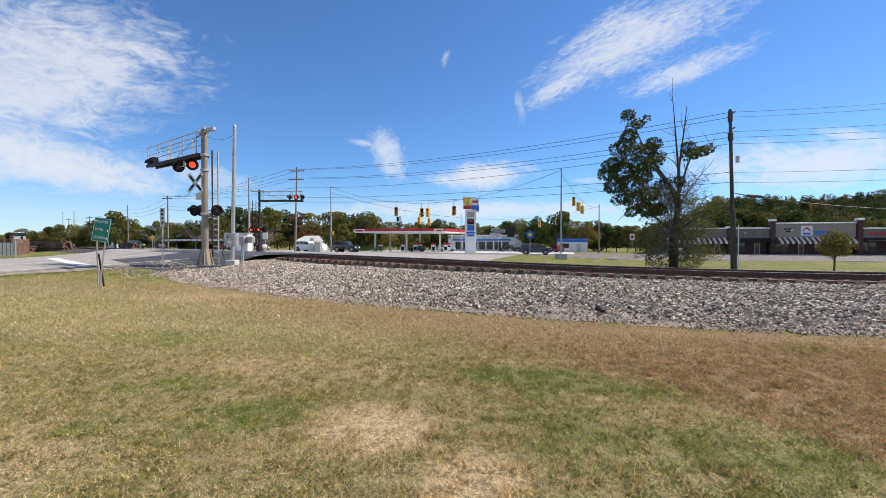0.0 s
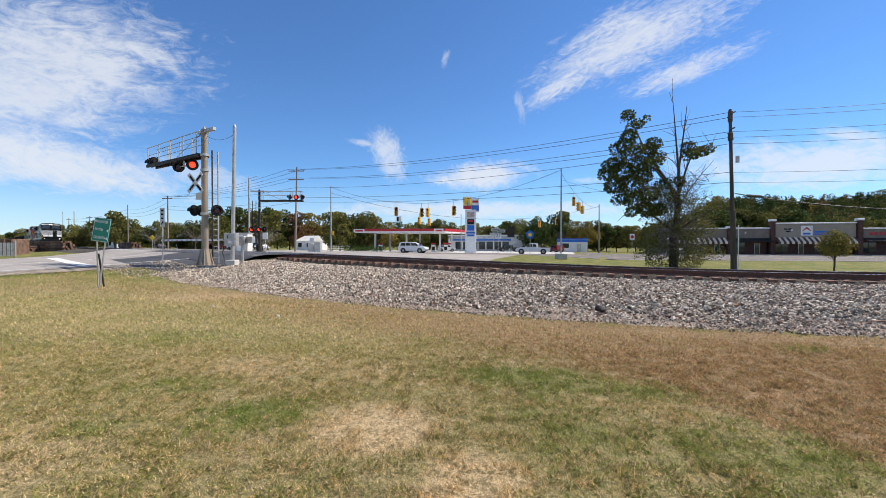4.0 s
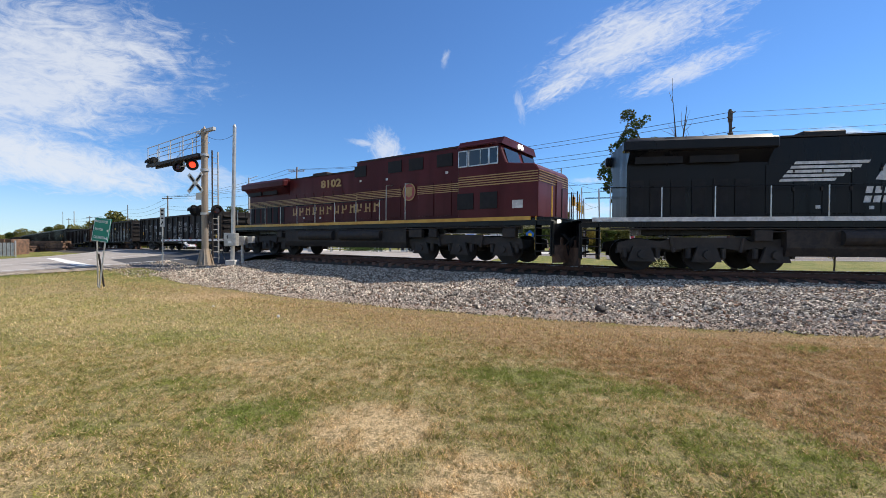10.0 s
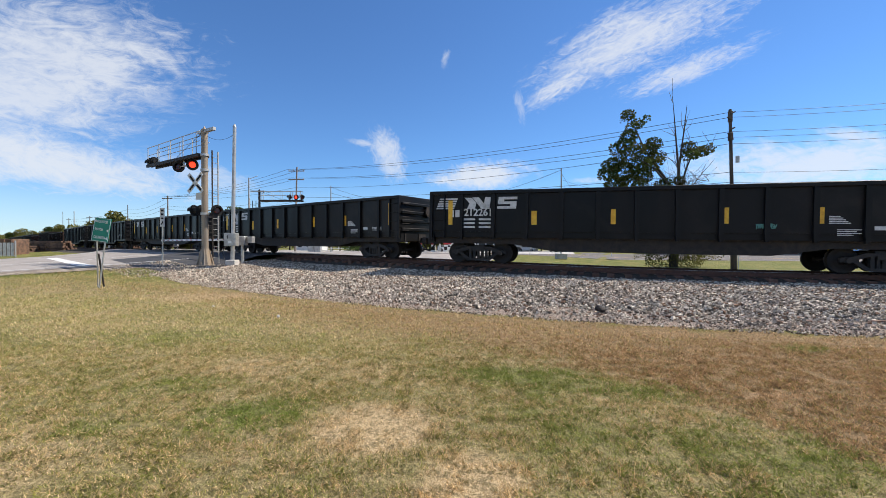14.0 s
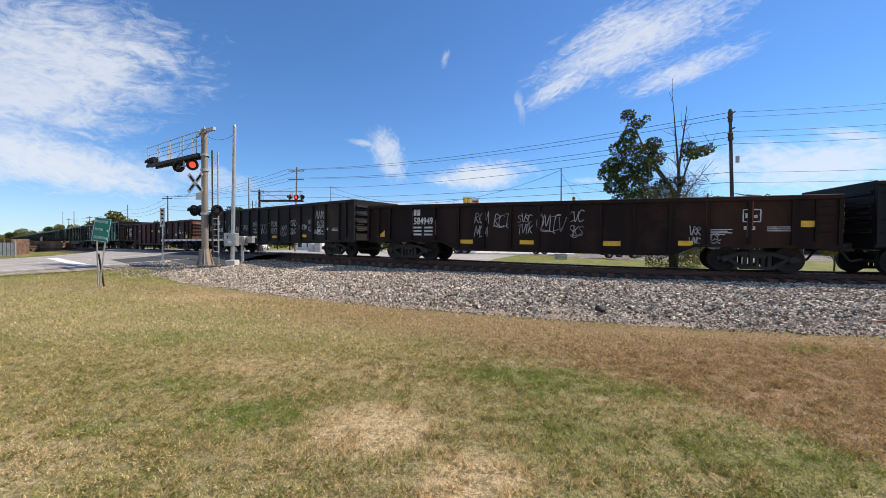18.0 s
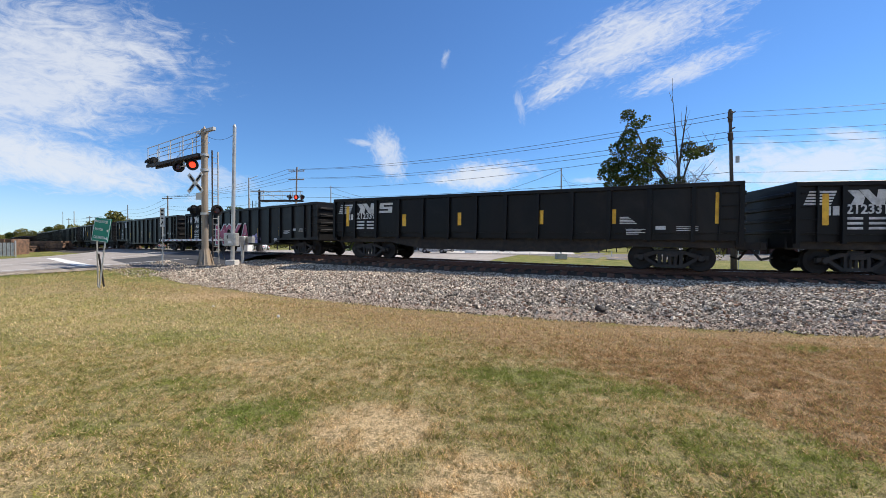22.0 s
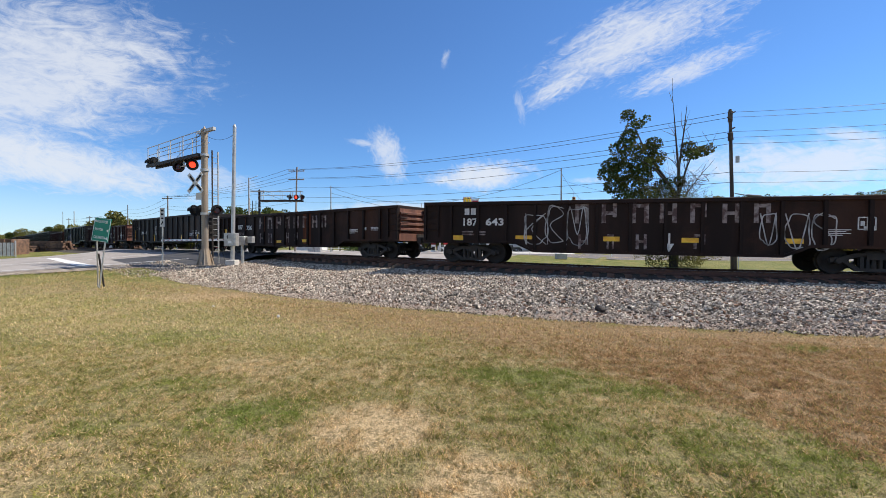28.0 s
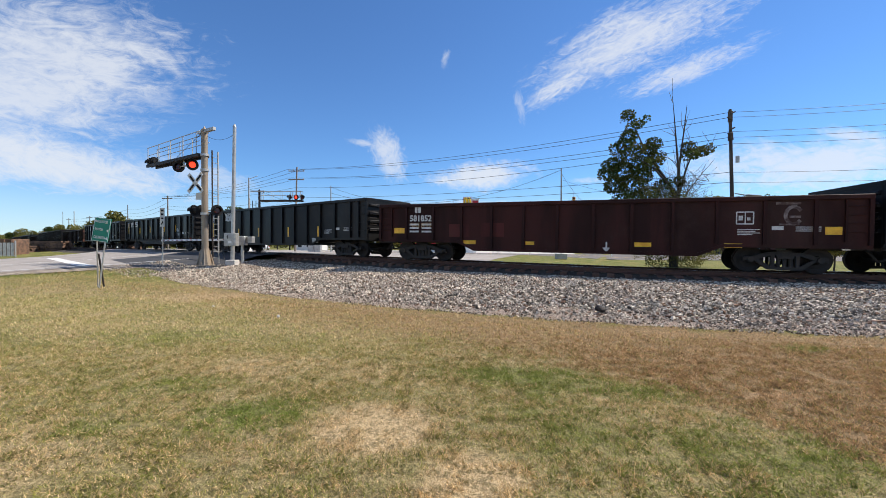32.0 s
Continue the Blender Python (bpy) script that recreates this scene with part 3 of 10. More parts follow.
# ---- ground sheet to the horizon ----
def graded(lo, hi, fine_lo, fine_hi, step, grow):
    a = list(np.arange(fine_lo, fine_hi + step, step))
    v, st = a[-1], step
    while v < hi:
        st *= grow
        v += st
        a.append(v)
    v, st = a[0], step
    while v > lo:
        st *= grow
        v -= st
        a.insert(0, v)
    return np.array(a)


gx = graded(-2500, 2500, -40, 30, 0.5, 1.14)
gy = graded(-600, 3500, -4, 62, 0.5, 1.14)
GX, GY = np.meshgrid(gx, gy)
GZ, GS, GD = land(GX, GY)
rough = np.array([noise.noise((x * 0.6, y * 0.6, 0.0)) for x, y in zip(GX.ravel(), GY.ravel())])
near_cam = np.clip(1.2 - np.hypot(GX.ravel(), GY.ravel()) / 60, 0, 1)
GZ = GZ + rough * 0.035 * near_cam * (abs(GD) > 8)
nx, ny = len(gx), len(gy)
quad = np.array([[j * nx + i, j * nx + i + 1, (j + 1) * nx + i + 1, (j + 1) * nx + i] for j in range(ny - 1) for i in range(nx - 1)])
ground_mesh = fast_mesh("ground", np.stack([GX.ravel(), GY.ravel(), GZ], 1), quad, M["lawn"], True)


def dryness(x, y, s, d):
    """How brown the lawn is: beyond a line that bends towards the viewer on the right."""
    x, y = np.asarray(x), np.asarray(y)
    edge = np.interp(x, [-30, -14, -8, -3, 0.1, 1.5, 2.3, 2.8, 3.1, 4.0], [16, 13.5, 11.3, 7.6, 6.1, 5.0, 4.1, 3.4, 2.7, 1.0])
    strength = np.interp(x, [-14, -6, 0, 4], [0.55, 0.6, 0.7, 0.8])
    return np.where(d < 0, smooth01((y - edge) / (0.55 * np.maximum(y, 1.0)) + 0.5) * strength, 0.0)


attr = ground_mesh.attributes.new("dry", "FLOAT", "POINT")
attr.data.foreach_set("value", dryness(GX.ravel(), GY.ravel(), GS, GD).astype(np.float32))
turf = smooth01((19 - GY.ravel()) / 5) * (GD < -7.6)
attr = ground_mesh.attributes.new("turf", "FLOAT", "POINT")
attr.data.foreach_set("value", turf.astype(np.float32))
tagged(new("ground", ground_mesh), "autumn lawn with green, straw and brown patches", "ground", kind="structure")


# ---- roads ----
def resample(pts, n):
    p = np.array(pts, float)
    L = np.r_[0, np.cumsum(np.hypot(*np.diff(p, axis=0).T))]
    t = np.linspace(0, L[-1], n)
    return np.stack([np.interp(t, L, p[:, 0]), np.interp(t, L, p[:, 1])], 1)


def strip(name, left, right, n, m, lift, material, label, category):
    """A sheet between two edge lines that follows the ground."""
    a, b = resample(left, n), resample(right, n)
    w = np.linspace(0, 1, m)[None, :, None]
    p = (a[:, None] * (1 - w) + b[:, None] * w).reshape(-1, 2)
    z, s, d = land(p[:, 0], p[:, 1])
    over = np.exp(-(np.maximum(abs(d) - 1.9, 0) / 1.6) ** 2)
    z = z * (1 - over) + (rail_top(s) - 0.06) * over + lift
    q = np.array([[i * m + j, i * m + j + 1, (i + 1) * m + j + 1, (i + 1) * m + j] for i in range(n - 1) for j in range(m - 1)])
    return tagged(new(name, fast_mesh(name, np.c_[p, z], q, material, True)), label, category, kind="structure")


CROSS_LEFT = [(-70, -20), (-44, 12), (-35, 32.6), (-34, 40), (-35, 50), (-30, 78), (-26, 92)]
CROSS_RIGHT = [(-40, -20), (-27, 4), (-19.6, 18.2), (-17.2, 21.7), (-14.4, 23.6), (-10.2, 23.9), (-9.6, 25.0), (-11.5, 30.0), (-9.5, 45), (-3, 64)]
strip("crossing_road", CROSS_LEFT, CROSS_RIGHT, 220, 60, 0.035, M["asphalt"], "worn grey asphalt road over the rail crossing", "road")
HWY_NEAR = [(330, -5), (120, 34.5), (53, 49.5), (14, 57.5), (3, 54), (-14, 58), (-60, 84), (-160, 138), (-500, 330)]
HWY_FAR = [(338, 13), (126, 52), (58, 67), (18, 75.6), (6, 78.6), (-11, 85), (-52, 104), (-152, 156), (-490, 348)]
strip("highway", HWY_FAR, HWY_NEAR, 400, 8, 0.03, M["highway"], "wide grey asphalt highway beyond the railway", "road")
strip("parking_lot", [(150, 62), (95, 64), (62, 78.5), (30, 92)], [(148, 49), (94, 58), (58.5, 67.3), (26, 75)], 80, 10, 0.025, M["highway"],
      "asphalt parking lot before the shops", "parking lot")
strip("forecourt", [(-52, 135), (-30, 135), (40, 128)], [(-50, 104.4), (-11, 85.3), (24, 75)], 60, 12, 0.025, M["concrete"],
      "pale concrete forecourt of the fuel station", "forecourt")


strip("junction_apron", [(-11.2, 29), (-9.8, 45), (-3.2, 64.5)], [(0.5, 24.6), (5.5, 42), (11, 58)], 80, 20, 0.02, M["asphalt"], "worn asphalt apron of the junction", "road")


def line_mark(name, pts, width, lift, label, material="paint"):
    p = resample(pts, max(8, int(sum(np.hypot(*np.diff(np.array(pts, float), axis=0).T)) / 0.7)))
    t = np.gradient(p, axis=0)
    t /= np.maximum(np.hypot(t[:, 0], t[:, 1]), 1e-9)[:, None]
    nrm = np.stack([-t[:, 1], t[:, 0]], 1) * width / 2
    return strip(name, p + nrm, p - nrm, len(p), 4, lift, M[material], label, "road marking")


line_mark("stop_line", [(-30, 31.6), (-18.4, 21.2)], 0.6, 0.05, "broad white stop line before the crossing")
line_mark("edge_line", [(-41, -20), (-28.2, 4.4), (-20.2, 18.4), (-17.8, 21.9), (-15.0, 24.3)], 0.14, 0.048, "white edge line of the crossing road")
line_mark("edge_line", [(-36.5, 20), (-33.6, 33), (-32.8, 40), (-33, 47)], 0.14, 0.048, "white edge line of the crossing road")
line_mark("lane_line", [(-33, 5), (-25.6, 22), (-22.6, 29.5), (-21.6, 33.0)], 0.16, 0.048, "pale lane line of the crossing road")
line_mark("stop_line", [(-24.5, 49), (-15, 43)], 0.6, 0.05, "broad white stop line before the crossing")
for k in range(13):
    f0 = k / 13
    x0, y0 = 94 - 62 * f0, 60.6 + 14.6 * f0
    line_mark("bay_line", [(x0 - 1, y0 + 3.2), (x0 - 0.2, y0 + 7.6)], 0.13, 0.06, "white parking bay line")
hm = [((a[0] + b[0]) / 2, (a[1] + b[1]) / 2) for a, b in zip(HWY_NEAR, HWY_FAR)]
line_mark("centre_line", [(p[0], p[1] - 0.15) for p in hm], 0.13, 0.06, "yellow centre line of the highway", "yellow")
line_mark("centre_line", [(p[0], p[1] + 0.2) for p in hm], 0.13, 0.06, "yellow centre line of the highway", "yellow")
line_mark("edge_line", [(p[0], p[1] + 0.9) for p in HWY_NEAR], 0.13, 0.06, "white edge line of the highway")
line_mark("edge_line", [(p[0], p[1] - 0.9) for p in HWY_FAR], 0.13, 0.06, "white edge line of the highway")


# ---- ballast bed ----
def bed(name, s0, s1, ds, profile, label):
    ss = np.arange(s0, s1 + ds, ds)
    dd = np.array([p[0] for p in profile])
    P = []
    for s in ss:
        x, y, _ = on_line(s, dd)
        top = rail_top(s) - 0.2
        lz, _, _ = land(x, y)
        k = np.array([p[1] for p in profile])
        z = lz * (1 - k) + top * k
        z += np.array([noise.noise((float(a) * 1.3, float(b) * 1.3, 3.0)) for a, b in zip(x, y)]) * 0.05 * (k < 0.95)
        z += np.where(k == 0, -0.05, 0.012)
        P.append(np.stack([x, y, z], 1))
    P = np.concatenate(P)
    m = len(dd)
    q = np.array([[i * m + j, (i + 1) * m + j, (i + 1) * m + j + 1, i * m + j + 1] for i in range(len(ss) - 1) for j in range(m - 1)])
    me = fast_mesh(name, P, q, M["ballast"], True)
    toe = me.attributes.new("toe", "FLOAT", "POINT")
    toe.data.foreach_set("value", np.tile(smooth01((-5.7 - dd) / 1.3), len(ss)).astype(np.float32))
    return tagged(new(name, me), label, "ballast", kind="structure")


WIDE = [(-8.0, 0.0), (-7.2, 0.03), (-6.2, 0.09), (-5.2, 0.2), (-4.2, 0.36), (-3.2, 0.52), (-2.4, 0.58), (-1.6, 0.55), (-1.36, 0.5), (-1.28, 0.8), (-1.0, 0.97), (0, 1.0), (1.4, 1.0), (2.4, 1.0), (3.4, 0.6), (4.6, 0.1), (5.2, 0.0)]
SLIM = [(-5.0, 0.0), (-4.0, 0.3), (-3.0, 0.8), (-2.2, 1.0), (0, 1.0), (2.2, 1.0), (3.0, 0.8), (4.4, 0.2), (5.0, 0.0)]
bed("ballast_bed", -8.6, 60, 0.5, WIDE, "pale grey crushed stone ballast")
bed("ballast_bed", -420, -27.5, 1.5, SLIM, "grey crushed stone ballast beyond the road")
bed("ballast_bed", 60, 700, 4, SLIM, "grey crushed stone ballast")


def stone_shapes(count, rng):
    """Small angular stones of twelve faces."""
    cube = np.array([[x, y, z] for x in (-1, 1) for y in (-1, 1) for z in (-1, 1)], float)
    faces = np.array([[0, 1, 3], [0, 3, 2], [4, 6, 7], [4, 7, 5], [0, 4, 5], [0, 5, 1], [2, 3, 7], [2, 7, 6], [0, 2, 6], [0, 6, 4], [1, 5, 7], [1, 7, 3]])
    return [(cube * rng.uniform(0.35, 0.95, (8, 3)) * np.array([1.0, rng.uniform(0.65, 1.0), rng.uniform(0.7, 1.0)]), faces) for _ in range(count)]


HEAPS = noise_field(1.3, 3.0)


def stones(name, count, s0, s1, rng, size, density, material, label):
    shapes = stone_shapes(24, rng)
    V, P, base = [], [], 0
    s = rng.uniform(s0, s1, count)
    d = density(rng, count, s)
    x, y, _ = on_line(s, d)
    lz, _, _ = land(x, y)
    k = np.interp(d, [p[0] for p in WIDE], [p[1] for p in WIDE])
    z = lz * (1 - k) + (rail_top(s) - 0.2) * k + 0.014
    z += HEAPS(x, y) * 0.05 * (k < 0.95)
    r = size * rng.uniform(0.55, 1.35, count)
    heap = rng.uniform(-0.3, 0.9, count)
    spin, tip = rng.uniform(0, 2 * math.pi, count), rng.normal(0, 0.8, count)
    for kind, (vs, fs) in enumerate(shapes):
        pick = np.arange(kind, count, len(shapes))
        w = vs[None] * r[pick, None, None]
        c, sn, c2, s2 = (f(a[pick])[:, None] for a in (spin, tip) for f in (np.cos, np.sin))
        wx, wy, wz = w[..., 0] * c - w[..., 1] * sn, w[..., 0] * sn + w[..., 1] * c, w[..., 2]
        wx, wz = wx * c2 - wz * s2, wx * s2 + wz * c2
        V.append(np.stack([wx + x[pick, None], wy + y[pick, None], wz + (z + r * heap)[pick, None]], 2).reshape(-1, 3))
        P.append((fs[None] + (base + np.arange(len(pick)) * len(vs))[:, None, None]).reshape(-1, 3))
        base += len(pick) * len(vs)
    me = fast_mesh(name, np.concatenate(V), np.concatenate(P), material)
    return tagged(new(name, me), label, "gravel", kind="stuff")


def stone_mat():
    m = bpy.data.materials.new("ballast_stone")
    m.use_nodes = True
    n = Nodes(m.node_tree)
    b = m.node_tree.nodes["Principled BSDF"]
    geo = n.add("ShaderNodeNewGeometry")
    r = geo.outputs["Random Per Island"]
    c = n.mix(n.step(r, 0.0, 1.0), (0.11, 0.09, 0.07), (0.82, 0.72, 0.58))
    c = n.mix(n.step(r, 0.86, 0.92), c, (0.28, 0.17, 0.11))
    dirt = n.step(n.noise(geo.outputs["Position"], 0.7, 4.0, 0.6), 0.45, 0.7)
    c = n.mix(n.math("MULTIPLY", dirt, 0.35), c, (0.24, 0.18, 0.14))
    n.link(c, b.inputs["Base Color"])
    b.inputs["Roughness"].default_value = 0.9
    b.inputs["Specular IOR Level"].default_value = 0.2
    return m


M["stone"] = stone_mat()
rng = np.random.default_rng(4)


def shoulder(rng, n, s):
    u = rng.random(n)
    return np.where(u < 0.8, -1.5 - 3.9 * rng.random(n), np.where(u < 0.96, -5.2 - 2.0 * rng.random(n) ** 1.4, 2.0 * rng.random(n) - 0.7))


stones("ballast_stones", 98000, -8.4, 20, rng, 0.036, shoulder, M["stone"], "loose pale grey ballast stones on the embankment shoulder")


def toe_gravel(rng, n, s):
    return -5.4 - 2.4 * rng.random(n) ** 1.3


stones("fine_gravel", 26000, -8.4, 20, rng, 0.019, toe_gravel, M["stone"], "fine loose gravel at the foot of the embankment")


def verge(rng, n, s):
    return -5.6 - 3.2 * rng.random(n) ** 1.5


VERGE_A = [(-27.2, 4.0), (-19.8, 18.2), (-17.4, 21.7), (-15.4, 22.9)]
VERGE_B = [(-25.4, 4.0), (-18.2, 17.6), (-15.9, 20.6), (-14.2, 21.3)]
strip("road_verge", VERGE_A, VERGE_B, 60, 5, 0.022, M["verge"], "grey gravelly verge beside the crossing road", "verge")
stones("verge_stones", 1500, -12.5, -7.5, rng, 0.026, verge, M["stone"], "scattered pale stones on the dirt verge")


# ---- track: rails and ties ----
def rail_mesh(name, d0, s0, s1, ds, profile, material):
    ss = np.arange(s0, s1 + ds, ds)
    V = []
    for s in ss:
        for u, w in profile:
            x, y, _ = on_line(s, d0 + u)
            V.append((x, y, rail_top(s) + w))
    k = len(profile)
    q = np.array([[i * k + j, (i + 1) * k + j, (i + 1) * k + (j + 1) % k, i * k + (j + 1) % k] for i in range(len(ss) - 1) for j in range(k)])
    return fast_mesh(name, np.array(V), q, material)


track = thing("railway_track", "single railway track with rusty rails on timber ties", "railway track", kind="structure")
WEB = [(-0.075, -0.17), (-0.075, -0.155), (-0.012, -0.135), (-0.012, -0.04), (-0.036, -0.03), (-0.037, -0.006), (0.037, -0.006), (0.036, -0.03),
       (0.012, -0.04), (0.012, -0.135), (0.075, -0.155), (0.075, -0.17)]
HEADP = [(-0.031, -0.0065), (-0.026, 0.0), (0.026, 0.0), (0.031, -0.0065)]
for side in (-0.755, 0.755):
    part("rail", rail_mesh("rail", side, -420, 240, 1.5, WEB, M["rail"]), None, track, "rusty steel rail")
    part("rail_head", rail_mesh("rail_head", side, -420, 240, 1.5, HEADP, M["railhead"]), None, track, "worn shining running surface")
tie_bm = boxes((0, 0, -0.28, 0.23, 2.6, 0.18), bevel=0.012)
tie_me = mesh_of("tie", tie_bm, M["tie"])
plate_me = mesh_of("tie_plate", boxes((0, -0.755, -0.185, 0.2, 0.36, 0.02), (0.06, -0.86, -0.165, 0.03, 0.03, 0.03), (-0.06, -0.65, -0.165, 0.03, 0.03, 0.03)), M["rail"])
trng = random.Random(3)
s = -8.4
while s < 38:
    x, y, a = on_line(s, trng.uniform(-0.05, 0.05))
    m = pose(x, y, float(rail_top(s)), 0, 0, -math.degrees(a) + trng.uniform(-1.2, 1.2))
    t = part("tie", tie_me, None, track, at=m)
    part("tie_plate", plate_me, None, t)
    s += 0.535
s = -28
while s > -70:
    x, y, a = on_line(s)
    part("tie", tie_me, None, track, at=pose(x, y, float(rail_top(s)), 0, 0, -math.degrees(a)))
    s -= 0.535
# dark timber and asphalt panels of the level crossing
dark = np.arange(-18.5, -8.4, 0.5)
strip("dark_approach", [on_line(s, -7.5 + 0.12 * abs(s + 12))[:2] for s in dark], [on_line(s, -2.5)[:2] for s in dark], len(dark), 12, 0.045, M["new_asphalt"], "newer dark asphalt before the rails", "road")
for side, d0, d1 in (("near", -2.6, -0.84), ("mid", -0.66, 0.66), ("far", 0.84, 2.6)):
    a = [on_line(s, d0)[:2] for s in np.arange(-26.5, -8.4, 0.5)]
    b = [on_line(s, d1)[:2] for s in np.arange(-26.5, -8.4, 0.5)]
    strip("crossing_panel", a, b, len(a), 3, 0.055, M["new_asphalt"], "dark asphalt panel between the rails of the crossing", "crossing panel")

# ---- grass blades ----
TUFTS, WAVES, FINE_TUFTS = noise_field(1.7, 7.0), noise_field(0.6, 0.0, step=0.5), noise_field(6.0, 5.0, -26.0, 26.0, 2.0, 23.0, 0.07)


def blades(name, count, y0, y1, length, width, seed, label, fade, bent):
    """Grass blades; bent ones have a knee, the others are plain slivers."""
    rng = np.random.default_rng(seed)
    y = np.sqrt(rng.uniform(y0 * y0, y1 * y1, count))
    x = y * rng.uniform(-1.16, 1.16, count)
    z, s, d = land(x, y)
    keep = (d < -7.6) & (rng.random(count) < np.where(d > -8.6, 0.4, 1.0))
    on_road = x < np.interp(y, [4.0, 18.2, 21.7], [-27.2, -19.8, -17.4]) + 1.3
    # the blades thin out towards both ends of their stretch
    keep &= rng.random(count) < smooth01((y - y0) / fade[0]) * smooth01((y1 - y) / fade[1])
    keep &= ~on_road
    # tufts stand dense, with thin places between; worn spots are nearly bare
    tuft = TUFTS(x, y)
    fine_tuft = FINE_TUFTS(x, y)
    worn = sum(k * np.exp(-(((x - a) / rx) ** 2 + ((y - b) / ry) ** 2)) for a, b, rx, ry, k in STRAW_SPOTS)
    keep &= rng.random(count) < np.clip(0.75 + 0.9 * fine_tuft - 0.45 * worn, 0.12, 1.0)
    x, y, z, s, d, tuft, fine_tuft, worn = (v[keep] for v in (x, y, z, s, d, tuft, fine_tuft, worn))
    k = len(x)
    L = length * rng.uniform(0.45, 1.35, k) * np.clip(1.0 + 0.5 * tuft + 0.9 * fine_tuft - 0.5 * worn, 0.3, 2.2)
    a = rng.uniform(0, 2 * math.pi, k)
    lean = rng.uniform(0.5, 1.5, k)
    w = width * rng.uniform(0.6, 1.4, k)
    dx, dy = np.cos(a), np.sin(a)
    ground_wave = WAVES(x, y) * 0.035 * np.clip(1.2 - np.hypot(x, y) / 60, 0, 1) * (abs(d) > 8)
    base = np.stack([x, y, z + ground_wave - 0.004], 1)
    side = np.stack([-dy * w, dx * w, np.zeros(k)], 1)
    tip = base + np.stack([dx * np.sin(lean) * L, dy * np.sin(lean) * L, np.cos(lean) * L + 0.008], 1)
    if bent:
        mid = base * 0.5 + tip * 0.5 + np.stack([np.zeros(k), np.zeros(k), L * 0.14], 1)
        corners = [base - side, base + side, mid + side * 0.8, tip, mid - side * 0.8]
    else:
        corners = [base - side, base + side, tip]
    c = len(corners)
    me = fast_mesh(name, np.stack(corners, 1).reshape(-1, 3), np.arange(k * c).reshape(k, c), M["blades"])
    at = me.attributes.new("dry", "FLOAT", "POINT")
    at.data.foreach_set("value", np.repeat(dryness(x, y, s, d), c).astype(np.float32))
    return tagged(new(name, me), label, "grass", kind="stuff")


GRASS = "short mown autumn grass, green and straw coloured"
blades("grass", 300000, 2.2, 7.5, 0.036, 0.0026, 5, GRASS, (0.01, 2.5), True)
blades("grass", 420000, 4.6, 14.0, 0.05, 0.0046, 6, GRASS, (2.5, 4.0), False)
blades("grass", 220000, 9.5, 23.0, 0.06, 0.0085, 7, GRASS, (4.0, 3.0), False)

# ---- the train ----
FLAT = Matrix.Rotation(math.pi / 2, 4, "X")


def side_text(parent, text, x, z, height, material, y, name="lettering", width=None, bold=0.0, shear=0.0):
    m = Matrix.Translation((x, y, z)) @ FLAT
    if shear:
        m = m @ Matrix(((1, shear, 0, 0), (0, 1, 0, 0), (0, 0, 1, 0), (0, 0, 0, 1)))
    me = lettering(text, height, material, width=width, bold=bold)
    if shear:
        me = me.copy()
        me.transform(Matrix(((1, shear, 0, 0), (0, 1, 0, 0), (0, 0, 1, 0), (0, 0, 0, 1))))
        m = Matrix.Translation((x, y, z)) @ FLAT
    return part(name, me, None, parent, at=m)


def plates(pts_list, y, depth=0.006):
    """Thin raised shapes on a side wall: outlines in (x, z)."""
    bm = bmesh.new()
    for pts in pts_list:
        prism(bm, pts, y - depth, y)
    return bm


def rect(x, z, w, h, lean=0.0):
    return [(x, z), (x + w, z), (x + w + lean, z + h), (x + lean, z + h)]


def emblem_shapes(xs, z, h):
    """A striped flag and two bold slabs in the first three panels between the ribs, as plain shapes."""
    out = []
    x, w = xs[0] + 0.2, xs[1] - xs[0] - 0.42
    for i in range(5):
        out.append(rect(x + i * 0.035, z + h * (0.02 + i * 0.2), w - 0.1, h * 0.13, 0.02))
    x, w = xs[1] + 0.1, xs[2] - xs[1] - 0.2
    out.append([(x + 0.1 * w, z), (x + 0.4 * w, z), (x + 0.46 * w, z + h * 0.5), (x + 0.3 * w, z + h * 0.95), (x, z + h), (x + 0.2 * w, z + 0.5 * h)])
    out.append([(x + 0.72 * w, z), (x + 0.95 * w, z), (x + w, z + h), (x + 0.78 * w, z + h)])
    out.append([(x + 0.3 * w, z + h), (x + 0.55 * w, z + h), (x + 0.9 * w, z + 0.02 * h), (x + 0.66 * w, z)])
    sx, w = xs[2] + 0.15, 0.72
    out.append(rect(sx, z, w, h * 0.22))
    out.append(rect(sx + 0.02, z + h * 0.39, w, h * 0.22))
    out.append(rect(sx + 0.05, z + h * 0.78, w, h * 0.22))
    out.append(rect(sx + w - 0.22, z + h * 0.22, 0.24, h * 0.17))
    out.append(rect(sx + 0.03, z + h * 0.61, 0.24, h * 0.17))
    return out


def bars(x, z, w, h, rows, rng_seed=0):
    r = random.Random(rng_seed)
    out = []
    for i in range(rows):
        out.append(rect(x, z - i * h * 1.75, w * r.uniform(0.45, 0.55), h))
        out.append(rect(x + w * 0.64, z - i * h * 1.75, w * r.uniform(0.3, 0.36), h))
    return out


